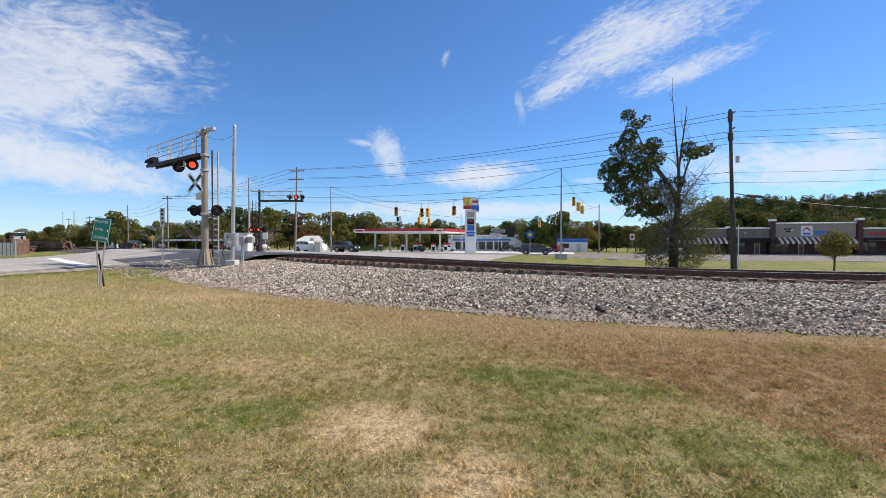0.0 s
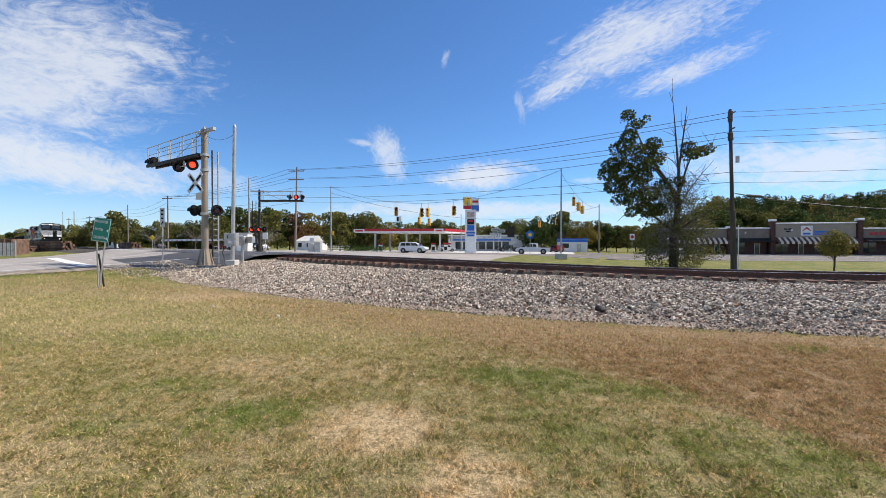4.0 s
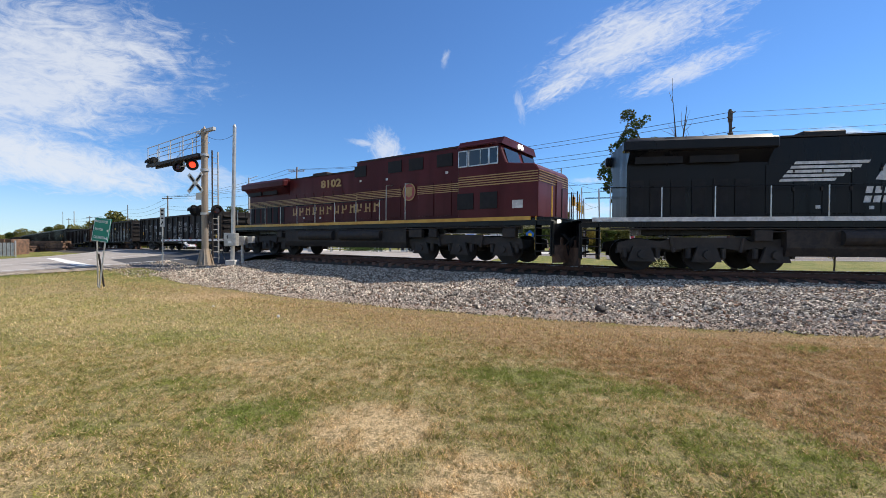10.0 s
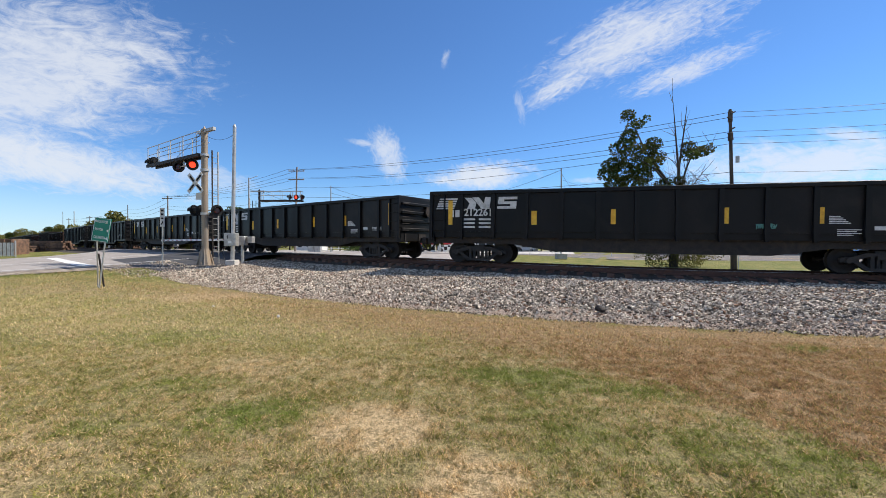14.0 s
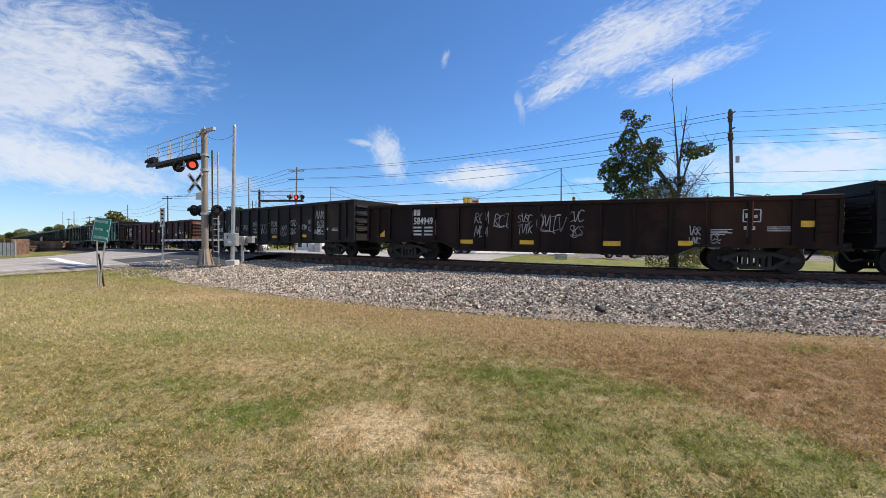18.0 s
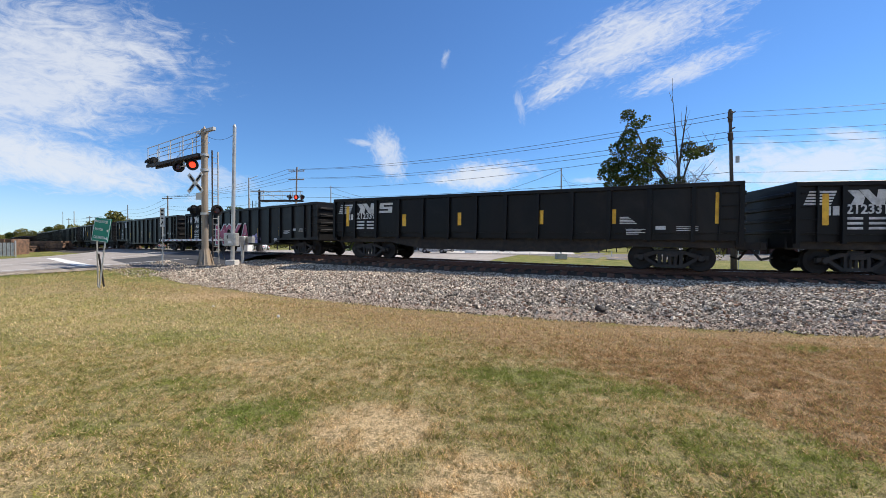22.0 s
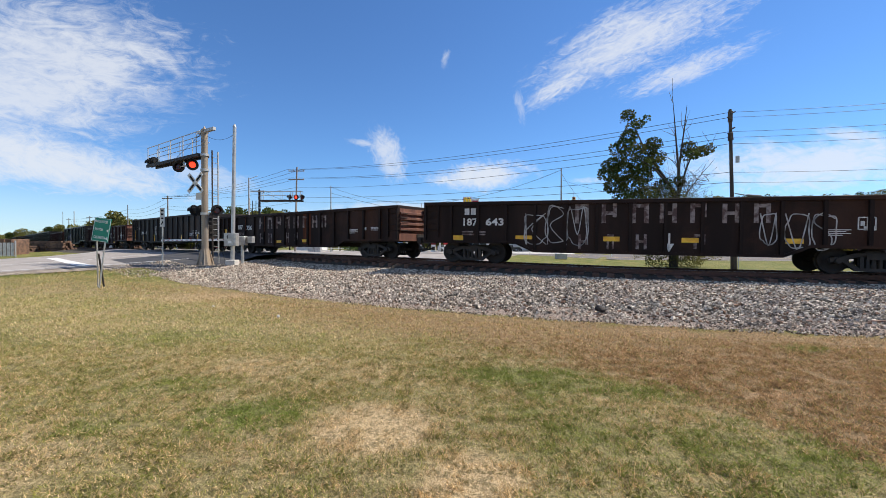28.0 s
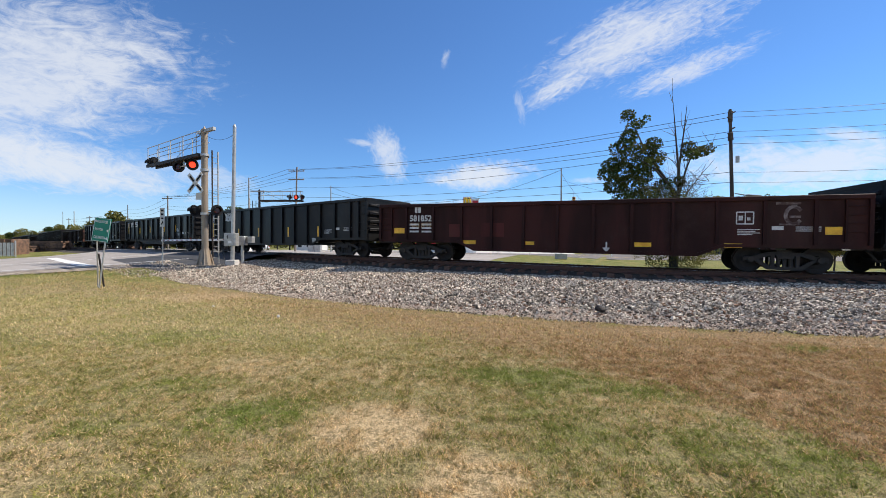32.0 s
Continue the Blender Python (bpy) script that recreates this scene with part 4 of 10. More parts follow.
# hand strokes of sprayed letters in a unit box
STROKES = [
    [(0.9, 0.85), (0.45, 1.0), (0.1, 0.75), (0.75, 0.4), (0.7, 0.05), (0.05, 0.1)],
    [(0.0, 0.0), (0.15, 1.0), (0.5, 0.25), (0.75, 1.0), (0.95, 0.0)],
    [(0.9, 0.9), (0.35, 1.0), (0.05, 0.5), (0.35, 0.0), (0.95, 0.15)],
    [(0.1, 1.0), (0.15, 0.0), (0.12, 0.45), (0.9, 1.0), (0.35, 0.5), (0.95, 0.0)],
    [(0.5, 1.0), (0.05, 0.55), (0.4, 0.0), (0.9, 0.4), (0.55, 0.95), (0.4, 1.1)],
    [(0.0, 0.9), (1.0, 1.0), (0.5, 0.95), (0.45, 0.0), (0.7, -0.15)],
    [(0.1, 0.0), (0.15, 1.0), (0.8, 0.8), (0.2, 0.5), (0.95, 0.0)],
    [(0.9, 1.0), (0.1, 0.95), (0.15, 0.5), (0.7, 0.55), (0.12, 0.5), (0.1, 0.0), (0.95, 0.05)],
    [(0.0, 1.0), (0.4, 0.1), (0.6, 0.1), (0.9, 1.0)],
]


def along(knots):
    """A smooth line through its knots."""
    pts = []
    for j in range(len(knots) - 1):
        p0, p1, p2, p3 = knots[max(j - 1, 0)], knots[j], knots[j + 1], knots[min(j + 2, len(knots) - 1)]
        for f in (0.0, 0.25, 0.5, 0.75):
            pts.append(tuple(0.5 * (2 * p1[c] + (p2[c] - p0[c]) * f + (2 * p0[c] - 5 * p1[c] + 4 * p2[c] - p3[c]) * f * f + (3 * p1[c] - p0[c] - 3 * p2[c] + p3[c]) * f ** 3) for c in (0, 1)))
    return pts + [knots[-1]]


def stroke(pts, thick):
    """The line drawn as short flat strips."""
    out = []
    for (ax, az), (bx, bz) in zip(pts, pts[1:]):
        L = math.hypot(bx - ax, bz - az)
        if L < 0.006:
            continue
        ox, oz = -(bz - az) / L * thick / 2, (bx - ax) / L * thick / 2
        ex, ez = (bx - ax) / L * thick * 0.2, (bz - az) / L * thick * 0.2
        out.append([(ax - ox - ex, az - oz - ez), (bx - ox + ex, bz - oz + ez), (bx + ox + ex, bz + oz + ez), (ax + ox - ex, az + oz - ez)])
    return out


def scrawl(seed, x, z, w, h, thick=0.05):
    """A hasty tag: slanted, overlapping hand strokes, in two rows where it is tall, with a swoosh below."""
    r = random.Random(seed)
    out = []
    rows = 2 if h > 1.1 * w else 1
    for row in range(rows):
        rz, rh = z + h * row / rows, h / rows * 0.95
        k = max(3, round(w / (rh * 0.34)))
        for i in range(k):
            cell = w / k
            ox, oz, big = x + i * cell + r.uniform(-0.1, 0.1) * cell, rz + r.uniform(0, 0.12) * rh, r.uniform(0.8, 1.0)
            knots = [(ox + cell * (1.35 * u * big + 0.3 * v - 0.2), oz + rh * 0.88 * v * big) for u, v in r.choice(STROKES)]
            out += stroke(along(knots), thick)
    if r.random() < 0.6:
        out += stroke(along([(x + w * 0.9, z + h * 0.15), (x + w * 0.45, z - h * 0.03), (x + w * 0.05, z + h * 0.08), (x + w * 0.5, z + h * 0.03)]), thick * 0.8)
    return out


def blob(x, z, w, h, seed):
    """A puffy letter outline: points of a squarish loop with notches."""
    r = random.Random(seed)
    k1, k2 = r.uniform(0, 6.28), r.uniform(0, 6.28)
    pts = []
    for a in np.linspace(0, 2 * math.pi, 33)[:-1]:
        q = 1.0 + 0.07 * math.sin(3 * a + k1) + 0.06 * math.sin(5 * a + k2)
        pts.append((x + w * (0.5 + 0.47 * q * math.copysign(abs(math.cos(a)) ** 0.6, math.cos(a))), z + h * (0.5 + 0.47 * q * math.copysign(abs(math.sin(a)) ** 0.7, math.sin(a)))))
    return pts


def ring(pts, thick):
    """The loop drawn as a line of short strokes."""
    out = []
    for (ax, az), (bx, bz) in zip(pts, pts[1:] + pts[:1]):
        L = max(1e-6, math.hypot(bx - ax, bz - az))
        ox, oz = -(bz - az) / L * thick / 2, (bx - ax) / L * thick / 2
        out.append([(ax - ox, az - oz), (bx - ox, bz - oz), (bx + ox, bz + oz), (ax + ox, az + oz)])
    return out


def freight_truck_meshes():
    """Meshes of one two-axle freight truck, centred on its bolster; wheel pair at +-0.89."""
    frame_bm = bmesh.new()
    for y in (-1.08, 1.08):
        s = -1 if y < 0 else 1
        # upper arch, lower tension bar and columns leave open windows before the wheels
        prism(frame_bm, [(-1.1, 0.36), (-1.1, 0.5), (-0.8, 0.54), (-0.45, 0.66), (0.45, 0.66), (0.8, 0.54), (1.1, 0.5), (1.1, 0.36), (0.98, 0.4), (0.74, 0.42),
                         (0.42, 0.54), (-0.42, 0.54), (-0.74, 0.42), (-0.98, 0.4)], y - 0.06, y + 0.06)
        prism(frame_bm, [(-0.84, 0.42), (-0.44, 0.1), (0.44, 0.1), (0.84, 0.42), (0.68, 0.42), (0.36, 0.2), (-0.36, 0.2), (-0.68, 0.42)], y - 0.07, y + 0.07)
        for x in (-0.32, 0.32):
            box(frame_bm, x, y + s * 0.02, 0.37, 0.1, 0.14, 0.36)
        box(frame_bm, 0, y + s * 0.06, 0.53, 0.44, 0.14, 0.14)
        for x in (-0.89, 0.89):
            rod(frame_bm, (x, y, 0.42), (x, y + s * 0.13, 0.42), 0.11, 0.09, 10)
            box(frame_bm, x, y, 0.49, 0.26, 0.13, 0.06)
    box(frame_bm, 0, 0, 0.6, 0.4, 2.1, 0.26)
    spring_bm = bmesh.new()
    for y in (-1.1, 1.1):
        for x in (-0.16, 0.0, 0.16):
            rod(spring_bm, (x, y, 0.2), (x, y, 0.47), 0.058, 0.058, 8)
    prof = [(-0.92, 0.0), (-0.92, 0.09), (-0.87, 0.15), (-0.845, 0.16), (-0.835, 0.3), (-0.845, 0.37), (-0.845, 0.455), (-0.72, 0.46), (-0.715, 0.49), (-0.69, 0.485), (-0.68, 0.38), (-0.7, 0.15), (-0.6, 0.085)]
    prof += [(-y, r) for y, r in prof[::-1]]
    wheel_bm = bmesh.new()
    n = 28
    rings = [[wheel_bm.verts.new((r * math.cos(2 * math.pi * i / n), y, r * math.sin(2 * math.pi * i / n))) for i in range(n)] for y, r in [(a, b * 0.91) for a, b in prof] if r > 0]
    for p, q in zip(rings, rings[1:]):
        for i in range(n):
            wheel_bm.faces.new((p[i], q[i], q[(i + 1) % n], p[(i + 1) % n]))
    wheel_bm.faces.new(rings[0])
    wheel_bm.faces.new(rings[-1][::-1])
    bmesh.ops.recalc_face_normals(wheel_bm, faces=wheel_bm.faces)
    return (mesh_of("truck_frame", frame_bm, M["truck"]), mesh_of("spring", spring_bm, M["truck"]), mesh_of("wheelset", wheel_bm, M["wheel_steel"]))


FRAME_ME, SPRING_ME, WHEELSET_ME = freight_truck_meshes()


def coupler_mesh():
    bm = bmesh.new()
    box(bm, 0.32, 0, 0.86, 0.7, 0.2, 0.24)
    box(bm, 0.72, 0.03, 0.86, 0.22, 0.3, 0.3, bevel=0.04)
    rod(bm, (0.35, -0.3, 0.78), (0.62, -0.32, 0.42), 0.04, 0.04, 6)
    rod(bm, (0.62, -0.32, 0.42), (0.95, -0.2, 0.5), 0.04, 0.035, 6)
    return mesh_of("coupler", bm, M["dark_steel"])


COUPLER_ME = coupler_mesh()


def add_running_gear(car, half, truck_at):
    for sx in (-1, 1):
        t = part("truck", FRAME_ME, None, car, "cast steel truck frame", at=pose(sx * truck_at, 0, 0))
        part("spring", SPRING_ME, None, t)
        for x in (-0.89, 0.89):
            part("wheelset", WHEELSET_ME, None, t, at=pose(x, 0, 0.42))
        part("coupler", COUPLER_ME, None, car, at=pose(sx * half, 0, 0, 0, 0, 0 if sx > 0 else 180))


SHAPES = {}


def gondola_meshes(style, body):
    """Shared meshes of a wagon style: deep (low ribs and belly sill), tall, low."""
    key = (style, body)
    if key in SHAPES:
        return SHAPES[key]
    half = 8.3
    top = {"deep": 2.85, "tall": 2.85, "flat": 2.82, "low": 2.42}[style]
    ribs = {"deep": 13, "tall": 14, "flat": 15, "low": 15 if body == "car_brown" else 13}[style]
    low_mid = {"deep": 1.24, "tall": 0.56, "flat": 0.68, "low": 0.48}[style]
    low_end = {"deep": 1.24, "tall": 0.86, "flat": 0.74, "low": 0.8}[style]
    mats = M[body]
    # side sheets with a lowered middle
    sheet = bmesh.new()
    ramp0, ramp1 = 4.6, 3.9
    outline = [(-half, low_end), (-ramp0, low_end), (-ramp1, low_mid), (ramp1, low_mid), (ramp0, low_end), (half, low_end), (half, top - 0.06), (-half, top - 0.06)]
    for y in (-1.43, 1.43):
        prism(sheet, outline, y - 0.025, y + 0.025)
    box(sheet, 0, 0, 1.2, 2 * half - 0.1, 2.8, 0.1)
    sheet_me = mesh_of("side_sheet", sheet, mats)
    # top chord
    chord = bmesh.new()
    for y in (-1.48, 1.48):
        box(chord, 0, y, top - 0.07, 2 * half, 0.14, 0.14, bevel=0.015)
    for x in (-half + 0.07, half - 0.07):
        box(chord, x, 0, top - 0.07, 0.14, 2.82, 0.14, bevel=0.015)
    chord_me = mesh_of("top_chord", chord, mats)
    # bottom sill
    sill = bmesh.new()
    for y in (-1.46, 1.46):
        if style == "deep":
            box(sill, 0, y * 0.93, 1.12, 2 * half - 0.2, 0.1, 0.2)
        else:
            for x0, x1, z in ((-half, -ramp0, low_end), (-ramp1, ramp1, low_mid), (ramp0, half, low_end)):
                box(sill, (x0 + x1) / 2, y, z + 0.05, x1 - x0, 0.08, 0.1)
            for sx in (-1, 1):
                prism(sill, [(sx * ramp0, low_end), (sx * ramp1, low_mid), (sx * ramp1, low_mid + 0.1), (sx * ramp0, low_end + 0.1)], y - 0.04, y + 0.04)
    sill_me = mesh_of("side_sill", sill, mats)
    # centre sill, deeper between the trucks
    centre = bmesh.new()
    b = 0.52 if style == "deep" else 0.72
    ol = [(-half - 0.05, 0.78), (-5.0, 0.78), (-3.4, b), (3.4, b), (5.0, 0.78), (half + 0.05, 0.78), (half + 0.05, 1.15), (-half - 0.05, 1.15)]
    if style == "deep":
        prism(centre, ol, -1.2, -1.12)
        prism(centre, ol, 1.12, 1.2)
    prism(centre, ol, -0.25, 0.25)
    for x in (-1.6, 1.1):
        rod(centre, (x, -0.9, 0.72), (x + 0.9, -0.9, 0.72), 0.16, 0.16, 12)
    rod(centre, (-3.2, -1.05, 0.62), (3.2, -1.05, 0.62), 0.025, 0.025, 6)
    centre_me = mesh_of("underframe", centre, M["dark_steel"])
    # one rib, one end, one ladder rung
    rib = bmesh.new()
    if style == "deep":
        prism(rib, [(-0.05, 0.96), (0.05, 0.96), (0.075, 1.3), (0.075, top - 0.14), (-0.075, top - 0.14), (-0.075, 1.3)], -1.56, -1.44)
    else:
        box(rib, 0, -1.5, (low_mid + 0.1 + top - 0.14) / 2, 0.1, 0.1, top - 0.24 - low_mid)
    rib_mid = mesh_of("rib", rib, mats)
    rib = bmesh.new()
    z0 = 0.96 if style == "deep" else low_end + 0.1
    box(rib, 0, -1.5, (z0 + top - 0.14) / 2, 0.12 if style == "deep" else 0.1, 0.1, top - 0.14 - z0)
    rib_end = mesh_of("rib", rib, mats)
    end = bmesh.new()
    box(end, 0, 0, (1.1 + top) / 2 - 0.03, 0.05, 2.8, top - 1.16)
    for z in np.linspace(1.35, top - 0.35, 4):
        box(end, 0.05, 0, z, 0.09, 2.8, 0.13, bevel=0.02)
    box(end, -0.05, 0, 0.98, 0.2, 2.9, 0.3)
    end_me = mesh_of("end_wall", end, M["rust"] if body in ("car_brown", "car_red") else mats)
    rung = mesh_of("ladder_rung", rods(((0, -1.52, 0), (0.44, -1.52, 0), 0.014), n=6), mats)
    post = mesh_of("ladder_post", boxes((0, -1.5, (1.0 + top - 0.1) / 2, 0.05, 0.08, top - 1.1)), mats)
    erung = mesh_of("end_rung", rods(((0.12, -1.42, 0), (0.12, -0.98, 0), 0.014), n=6), M["dark_steel"])
    brake = mesh_of("brake_wheel", rods(((0.12, 0.4, 2.2), (0.2, 0.4, 2.2), 0.26), ((0.0, 0.4, 2.2), (0.12, 0.4, 2.2), 0.09), n=16), M["dark_steel"])
    SHAPES[key] = dict(top=top, ribs=ribs, low_mid=low_mid, low_end=low_end, sheet=sheet_me, chord=chord_me, sill=sill_me, centre=centre_me, rib_mid=rib_mid,
                       rib_end=rib_end, end=end_me, rung=rung, post=post, erung=erung, brake=brake)
    return SHAPES[key]


def draw_markings(car, items, seed, yw, xs, letters=""):
    """Stencils, emblems and reflectors of one wagon; what is written keeps clear of the ribs."""
    white = M["lettering"]
    for i, (kind, x, z, w, h) in enumerate(items):
        name, _, text = kind.partition(":")
        if name in ("number", "mark", "faint", "yellow", "strip", "plate", "slab", "ess", "flag"):
            k = int(np.clip(np.searchsorted(xs, x + w / 2) - 1, 0, len(xs) - 2))
            lo, hi = float(xs[k]) + 0.09, float(xs[k + 1]) - 0.09
            if k == 0 and name == "strip":
                lo += 0.45
            w = min(w, hi - lo)
            x = min(max(x, lo), hi - w)
        if name in ("plate", "strip", "corner"):
            shape = rect(x, z, w, h) if name != "corner" else [(x, z), (x + w, z), (x + w, z + h)]
            part("reflector", plates([shape], yw - 0.003), M["reflector"], car, "yellow reflective strip" if name == "strip" else "yellow reflective plate")
        elif name == "number":
            side_text(car, text, x, z + 0.02, h * 0.92, white, yw, "number", width=w, bold=0.01)
            if len(text) > 4 and text != "G122":
                for k in range(3):
                    part("stencil", plates([rect(x, z - 0.16 - 0.15 * k, w * 0.42, 0.075), rect(x + w * 0.56, z - 0.16 - 0.15 * k, w * 0.44, 0.075)], yw), white, car, "small white load figures")
            elif text in ("201", "187", "194"):
                part("stencil", plates(bars(x + 0.02, z - 0.26, w * 1.7, 0.06, 2, seed), yw), M["faded"], car, "faded stencilled lines")
        elif name == "faint":
            side_text(car, text, x, z, h, M["faded"], yw, "number", width=w)
        elif name == "yellow":
            side_text(car, text, x, z, h * 0.9, M["gold"], yw, "number", width=w)
        elif name == "mark" and letters:
            side_text(car, letters, x, z, h * 0.95, white, yw, "mark", width=w * (1.25 if len(letters) > 3 else 1.0), bold=0.01)
        elif name == "mark":
            part("mark", plates([rect(x, z, w * 0.42, h), rect(x + w * 0.56, z, w * 0.44, h)], yw), white, car, "two white letter blocks")
        elif name == "lines":
            part("stencil", plates([rect(x, z + k * h / 5, w * (1.0 - 0.12 * k), h / 9) for k in range(5)], yw), white, car, "small white stencilled lines")
        elif name == "bars":
            part("stencil", plates([rect(x, z, w, h * 0.8)], yw), M["faded"], car)
        elif name == "flag":
            part("emblem_flag", plates([rect(x + 0.03 * k, z + h * 0.2 * k, w * (0.75 + 0.05 * k), h * 0.13, 0.02) for k in range(5)], yw), white, car, "white striped flag shape")
        elif name == "slab":
            part("emblem_slab", plates([[(x + 0.1 * w, z + 0.1 * h), (x + 0.42 * w, z), (x + 0.5 * w, z + 0.55 * h), (x + 0.3 * w, z + 0.95 * h), (x, z + h), (x + 0.2 * w, z + 0.5 * h)],
                                        [(x + 0.76 * w, z), (x + 0.96 * w, z), (x + w, z + h), (x + 0.8 * w, z + h)],
                                        [(x + 0.38 * w, z + h), (x + 0.58 * w, z + h), (x + 0.93 * w, z + 0.02 * h), (x + 0.72 * w, z)]], yw), white, car, "bold white slab shape")
        elif name == "ess":
            part("emblem_slab", plates([rect(x, z, w, h * 0.22), rect(x + 0.01, z + h * 0.39, w, h * 0.22), rect(x + 0.03, z + h * 0.78, w, h * 0.22),
                                        rect(x + w * 0.68, z + h * 0.2, w * 0.34, h * 0.21), rect(x + 0.02, z + h * 0.6, w * 0.34, h * 0.2)], yw), white, car, "bold white slab shape")
        elif name == "crescent":
            arc = [(x + w / 2 + w / 2 * math.cos(a), z + h / 2 + h / 2 * math.sin(a)) for a in np.linspace(0.6, 5.6, 14)]
            part("emblem", plates(stroke(arc, 0.1) + [rect(x + 0.1, z + h * 0.35, w * 0.7, 0.07), rect(x - 0.15, z - 0.04, w + 0.1, 0.05)], yw), M["faded"], car, "worn white open ring shape")
        elif name == "disc":
            loop = [(x + w / 2 + w / 2 * math.cos(a), z + h / 2 + h / 2 * math.sin(a)) for a in np.linspace(0, 6.283, 21)[:-1]]
            part("round_badge", plates(ring(loop, 0.05) + [rect(x + w * 0.25, z + h * 0.42, w * 0.5, h * 0.2)], yw), white, car, "white ringed badge shape")


def draw_spray(car, items, seed, yw):
    """Spray paint, worn letters and repair patches of one wagon."""
    pink = seed == 15
    for i, (kind, x, z, w, h) in enumerate(items):
        name, _, text = kind.partition(":")
        k = seed * 40 + i
        if name == "tag":
            part("spray_tag", plates(scrawl(k, x, z, w, h, 0.03), yw - 0.004, 0.003), M["spray"], car, "white spray-painted scrawl")
        elif name == "box":
            part("consolidated_stencil", plates(ring([(x, z), (x + w, z), (x + w, z + h), (x, z + h)], 0.035) + [rect(x + w * 0.48, z, 0.03, h), rect(x + w * 0.12, z + h * 0.3, w * 0.25, h * 0.4),
                                                rect(x + w * 0.62, z + h * 0.3, w * 0.2, h * 0.25)], yw), M["lettering"], car, "white outlined stencil panel")
        elif name == "worn":
            shapes = [rect(x, z, w * 0.28, h), rect(x + w * 0.72, z + (h * 0.3 if i % 3 == 0 else 0), w * 0.26, h * (0.7 if i % 3 == 0 else 1.0)), rect(x + w * 0.2, z + h * (0.42 if i % 2 else 0.8), w * 0.6, h * 0.18)]
            part("worn_letter", plates(shapes, yw), M["faded"], car, "worn and faded white letter block")
        elif name in ("fill", "bubble"):
            shape = blob(x, z, w, h, k)
            if name == "fill":
                part("spray_letter", plates([shape], yw - 0.002, 0.003), M["spray_dim"], car, "grey filled spray-painted letter")
            part("spray_outline", plates(ring(shape, 0.06) + scrawl(k, x + w * 0.25, z + h * 0.25, w * 0.5, h * 0.5, 0.04), yw - 0.007, 0.003), M["spray"], car, "white spray-painted outline")
        elif name == "outline":
            knots = [(x + w * u, z + h * v) for u, v in random.Random(k).choice(STROKES)]
            part("spray_outline", plates(ring(blob(x, z, w, h, k), 0.035) + stroke(along(knots), 0.035), yw - 0.007, 0.003), M["spray"], car, "thin white spray-painted outline")
        elif name == "face":
            loop = [(x + w / 2 + w * 0.4 * math.cos(a), z + h * 0.38 + h * 0.36 * math.sin(a)) for a in np.linspace(0, 6.283, 25)]
            brim = [(x, z + h * 0.72), (x + w * 0.3, z + h * 0.78), (x + w, z + h * 0.74)]
            dome = [(x + w * 0.15, z + h * 0.76), (x + w * 0.3, z + h), (x + w * 0.7, z + h), (x + w * 0.8, z + h * 0.76)]
            eyes = [rect(x + w * 0.3, z + h * 0.45, 0.07, 0.07), rect(x + w * 0.6, z + h * 0.45, 0.07, 0.07), rect(x + w * 0.35, z + h * 0.2, w * 0.3, 0.035)]
            part("spray_tag", plates(stroke(loop, 0.05) + stroke(along(brim), 0.05) + stroke(along(dome), 0.05) + eyes, yw - 0.004, 0.003), M["spray"], car, "white sprayed hat and circle doodle")
        elif name == "word":
            if pink:
                z, h = z + 0.08, h - 0.12
                side_text(car, text, x - 0.05, z, h, M["lettering"], -1.557, "letter_edge", width=w + 0.1, bold=0.1, shear=0.06)
                side_text(car, text, x + 0.01, z + 0.05, h - 0.1, M["spray_pink"], -1.565, "spray_letter", width=w - 0.02, bold=0.055, shear=0.06)
            elif seed == 12:
                side_text(car, text, x - 0.03, z, h, M["spray_pink"], yw - 0.002, "letter_edge", width=w * 0.98, bold=0.09)
                side_text(car, text, x + 0.02, z + 0.04, h - 0.08, M["spray_cream"], yw - 0.008, "spray_letter", width=w * 0.88, bold=0.05)
            else:
                side_text(car, text, x, z, h * 0.9, M["spray"], yw - 0.002, "spray_word", width=w)
        elif name == "cloud":
            pts = [(x + w * (0.5 + 0.5 * math.cos(a)), z + h * (0.5 + (0.42 + 0.07 * math.cos(5 * a)) * math.sin(a))) for a in np.linspace(0, 2 * math.pi, 31)[:-1]]
            part("spray_cloud", plates([pts], yw, 0.003), M["spray_lilac"], car, "lilac spray-painted cloud")
            side_text(car, "213" if i == 4 else "CCV", x + w * 0.35, z + h * 0.38, 0.22, M["black_paint"], yw - 0.006, "spray_number")
        elif name == "block":
            part("spray_block", plates([blob(x, z, w, h, k)], yw - 0.002, 0.004), M["spray_dim"], car, "grey spray-painted block letter")
            part("spray_edge", plates(ring(blob(x, z, w, h, k), 0.12), yw - 0.007, 0.004), M["spray_teal"], car, "teal spray-painted edge")
        elif name in ("teal", "splash"):
            big = h > 0.5
            shapes = stroke(along([(x + w * u, z + h * v) for u, v in STROKES[k % len(STROKES)]]), 0.22) if name == "teal" and big else scrawl(k, x, z, w, h, 0.03) if not big else [blob(x, z, w, h * 0.8, k)]
            part("spray_edge", plates(shapes, yw - 0.008, 0.004), M["spray_teal"], car, "teal spray-painted shape")
        elif name in ("lilac", "silver"):
            shape = [(x, z), (x + w * 0.55, z), (x + w * 0.95, z + h * 0.6), (x + w * 0.75, z + h), (x + w * 0.1, z + h * 0.9), (x + w * 0.3, z + h * 0.5)]
            part("spray_letter", plates([shape], yw - 0.002, 0.004), M["spray_lilac"] if name == "lilac" else M["spray_dim"], car, "silver and lilac spray-painted letter")
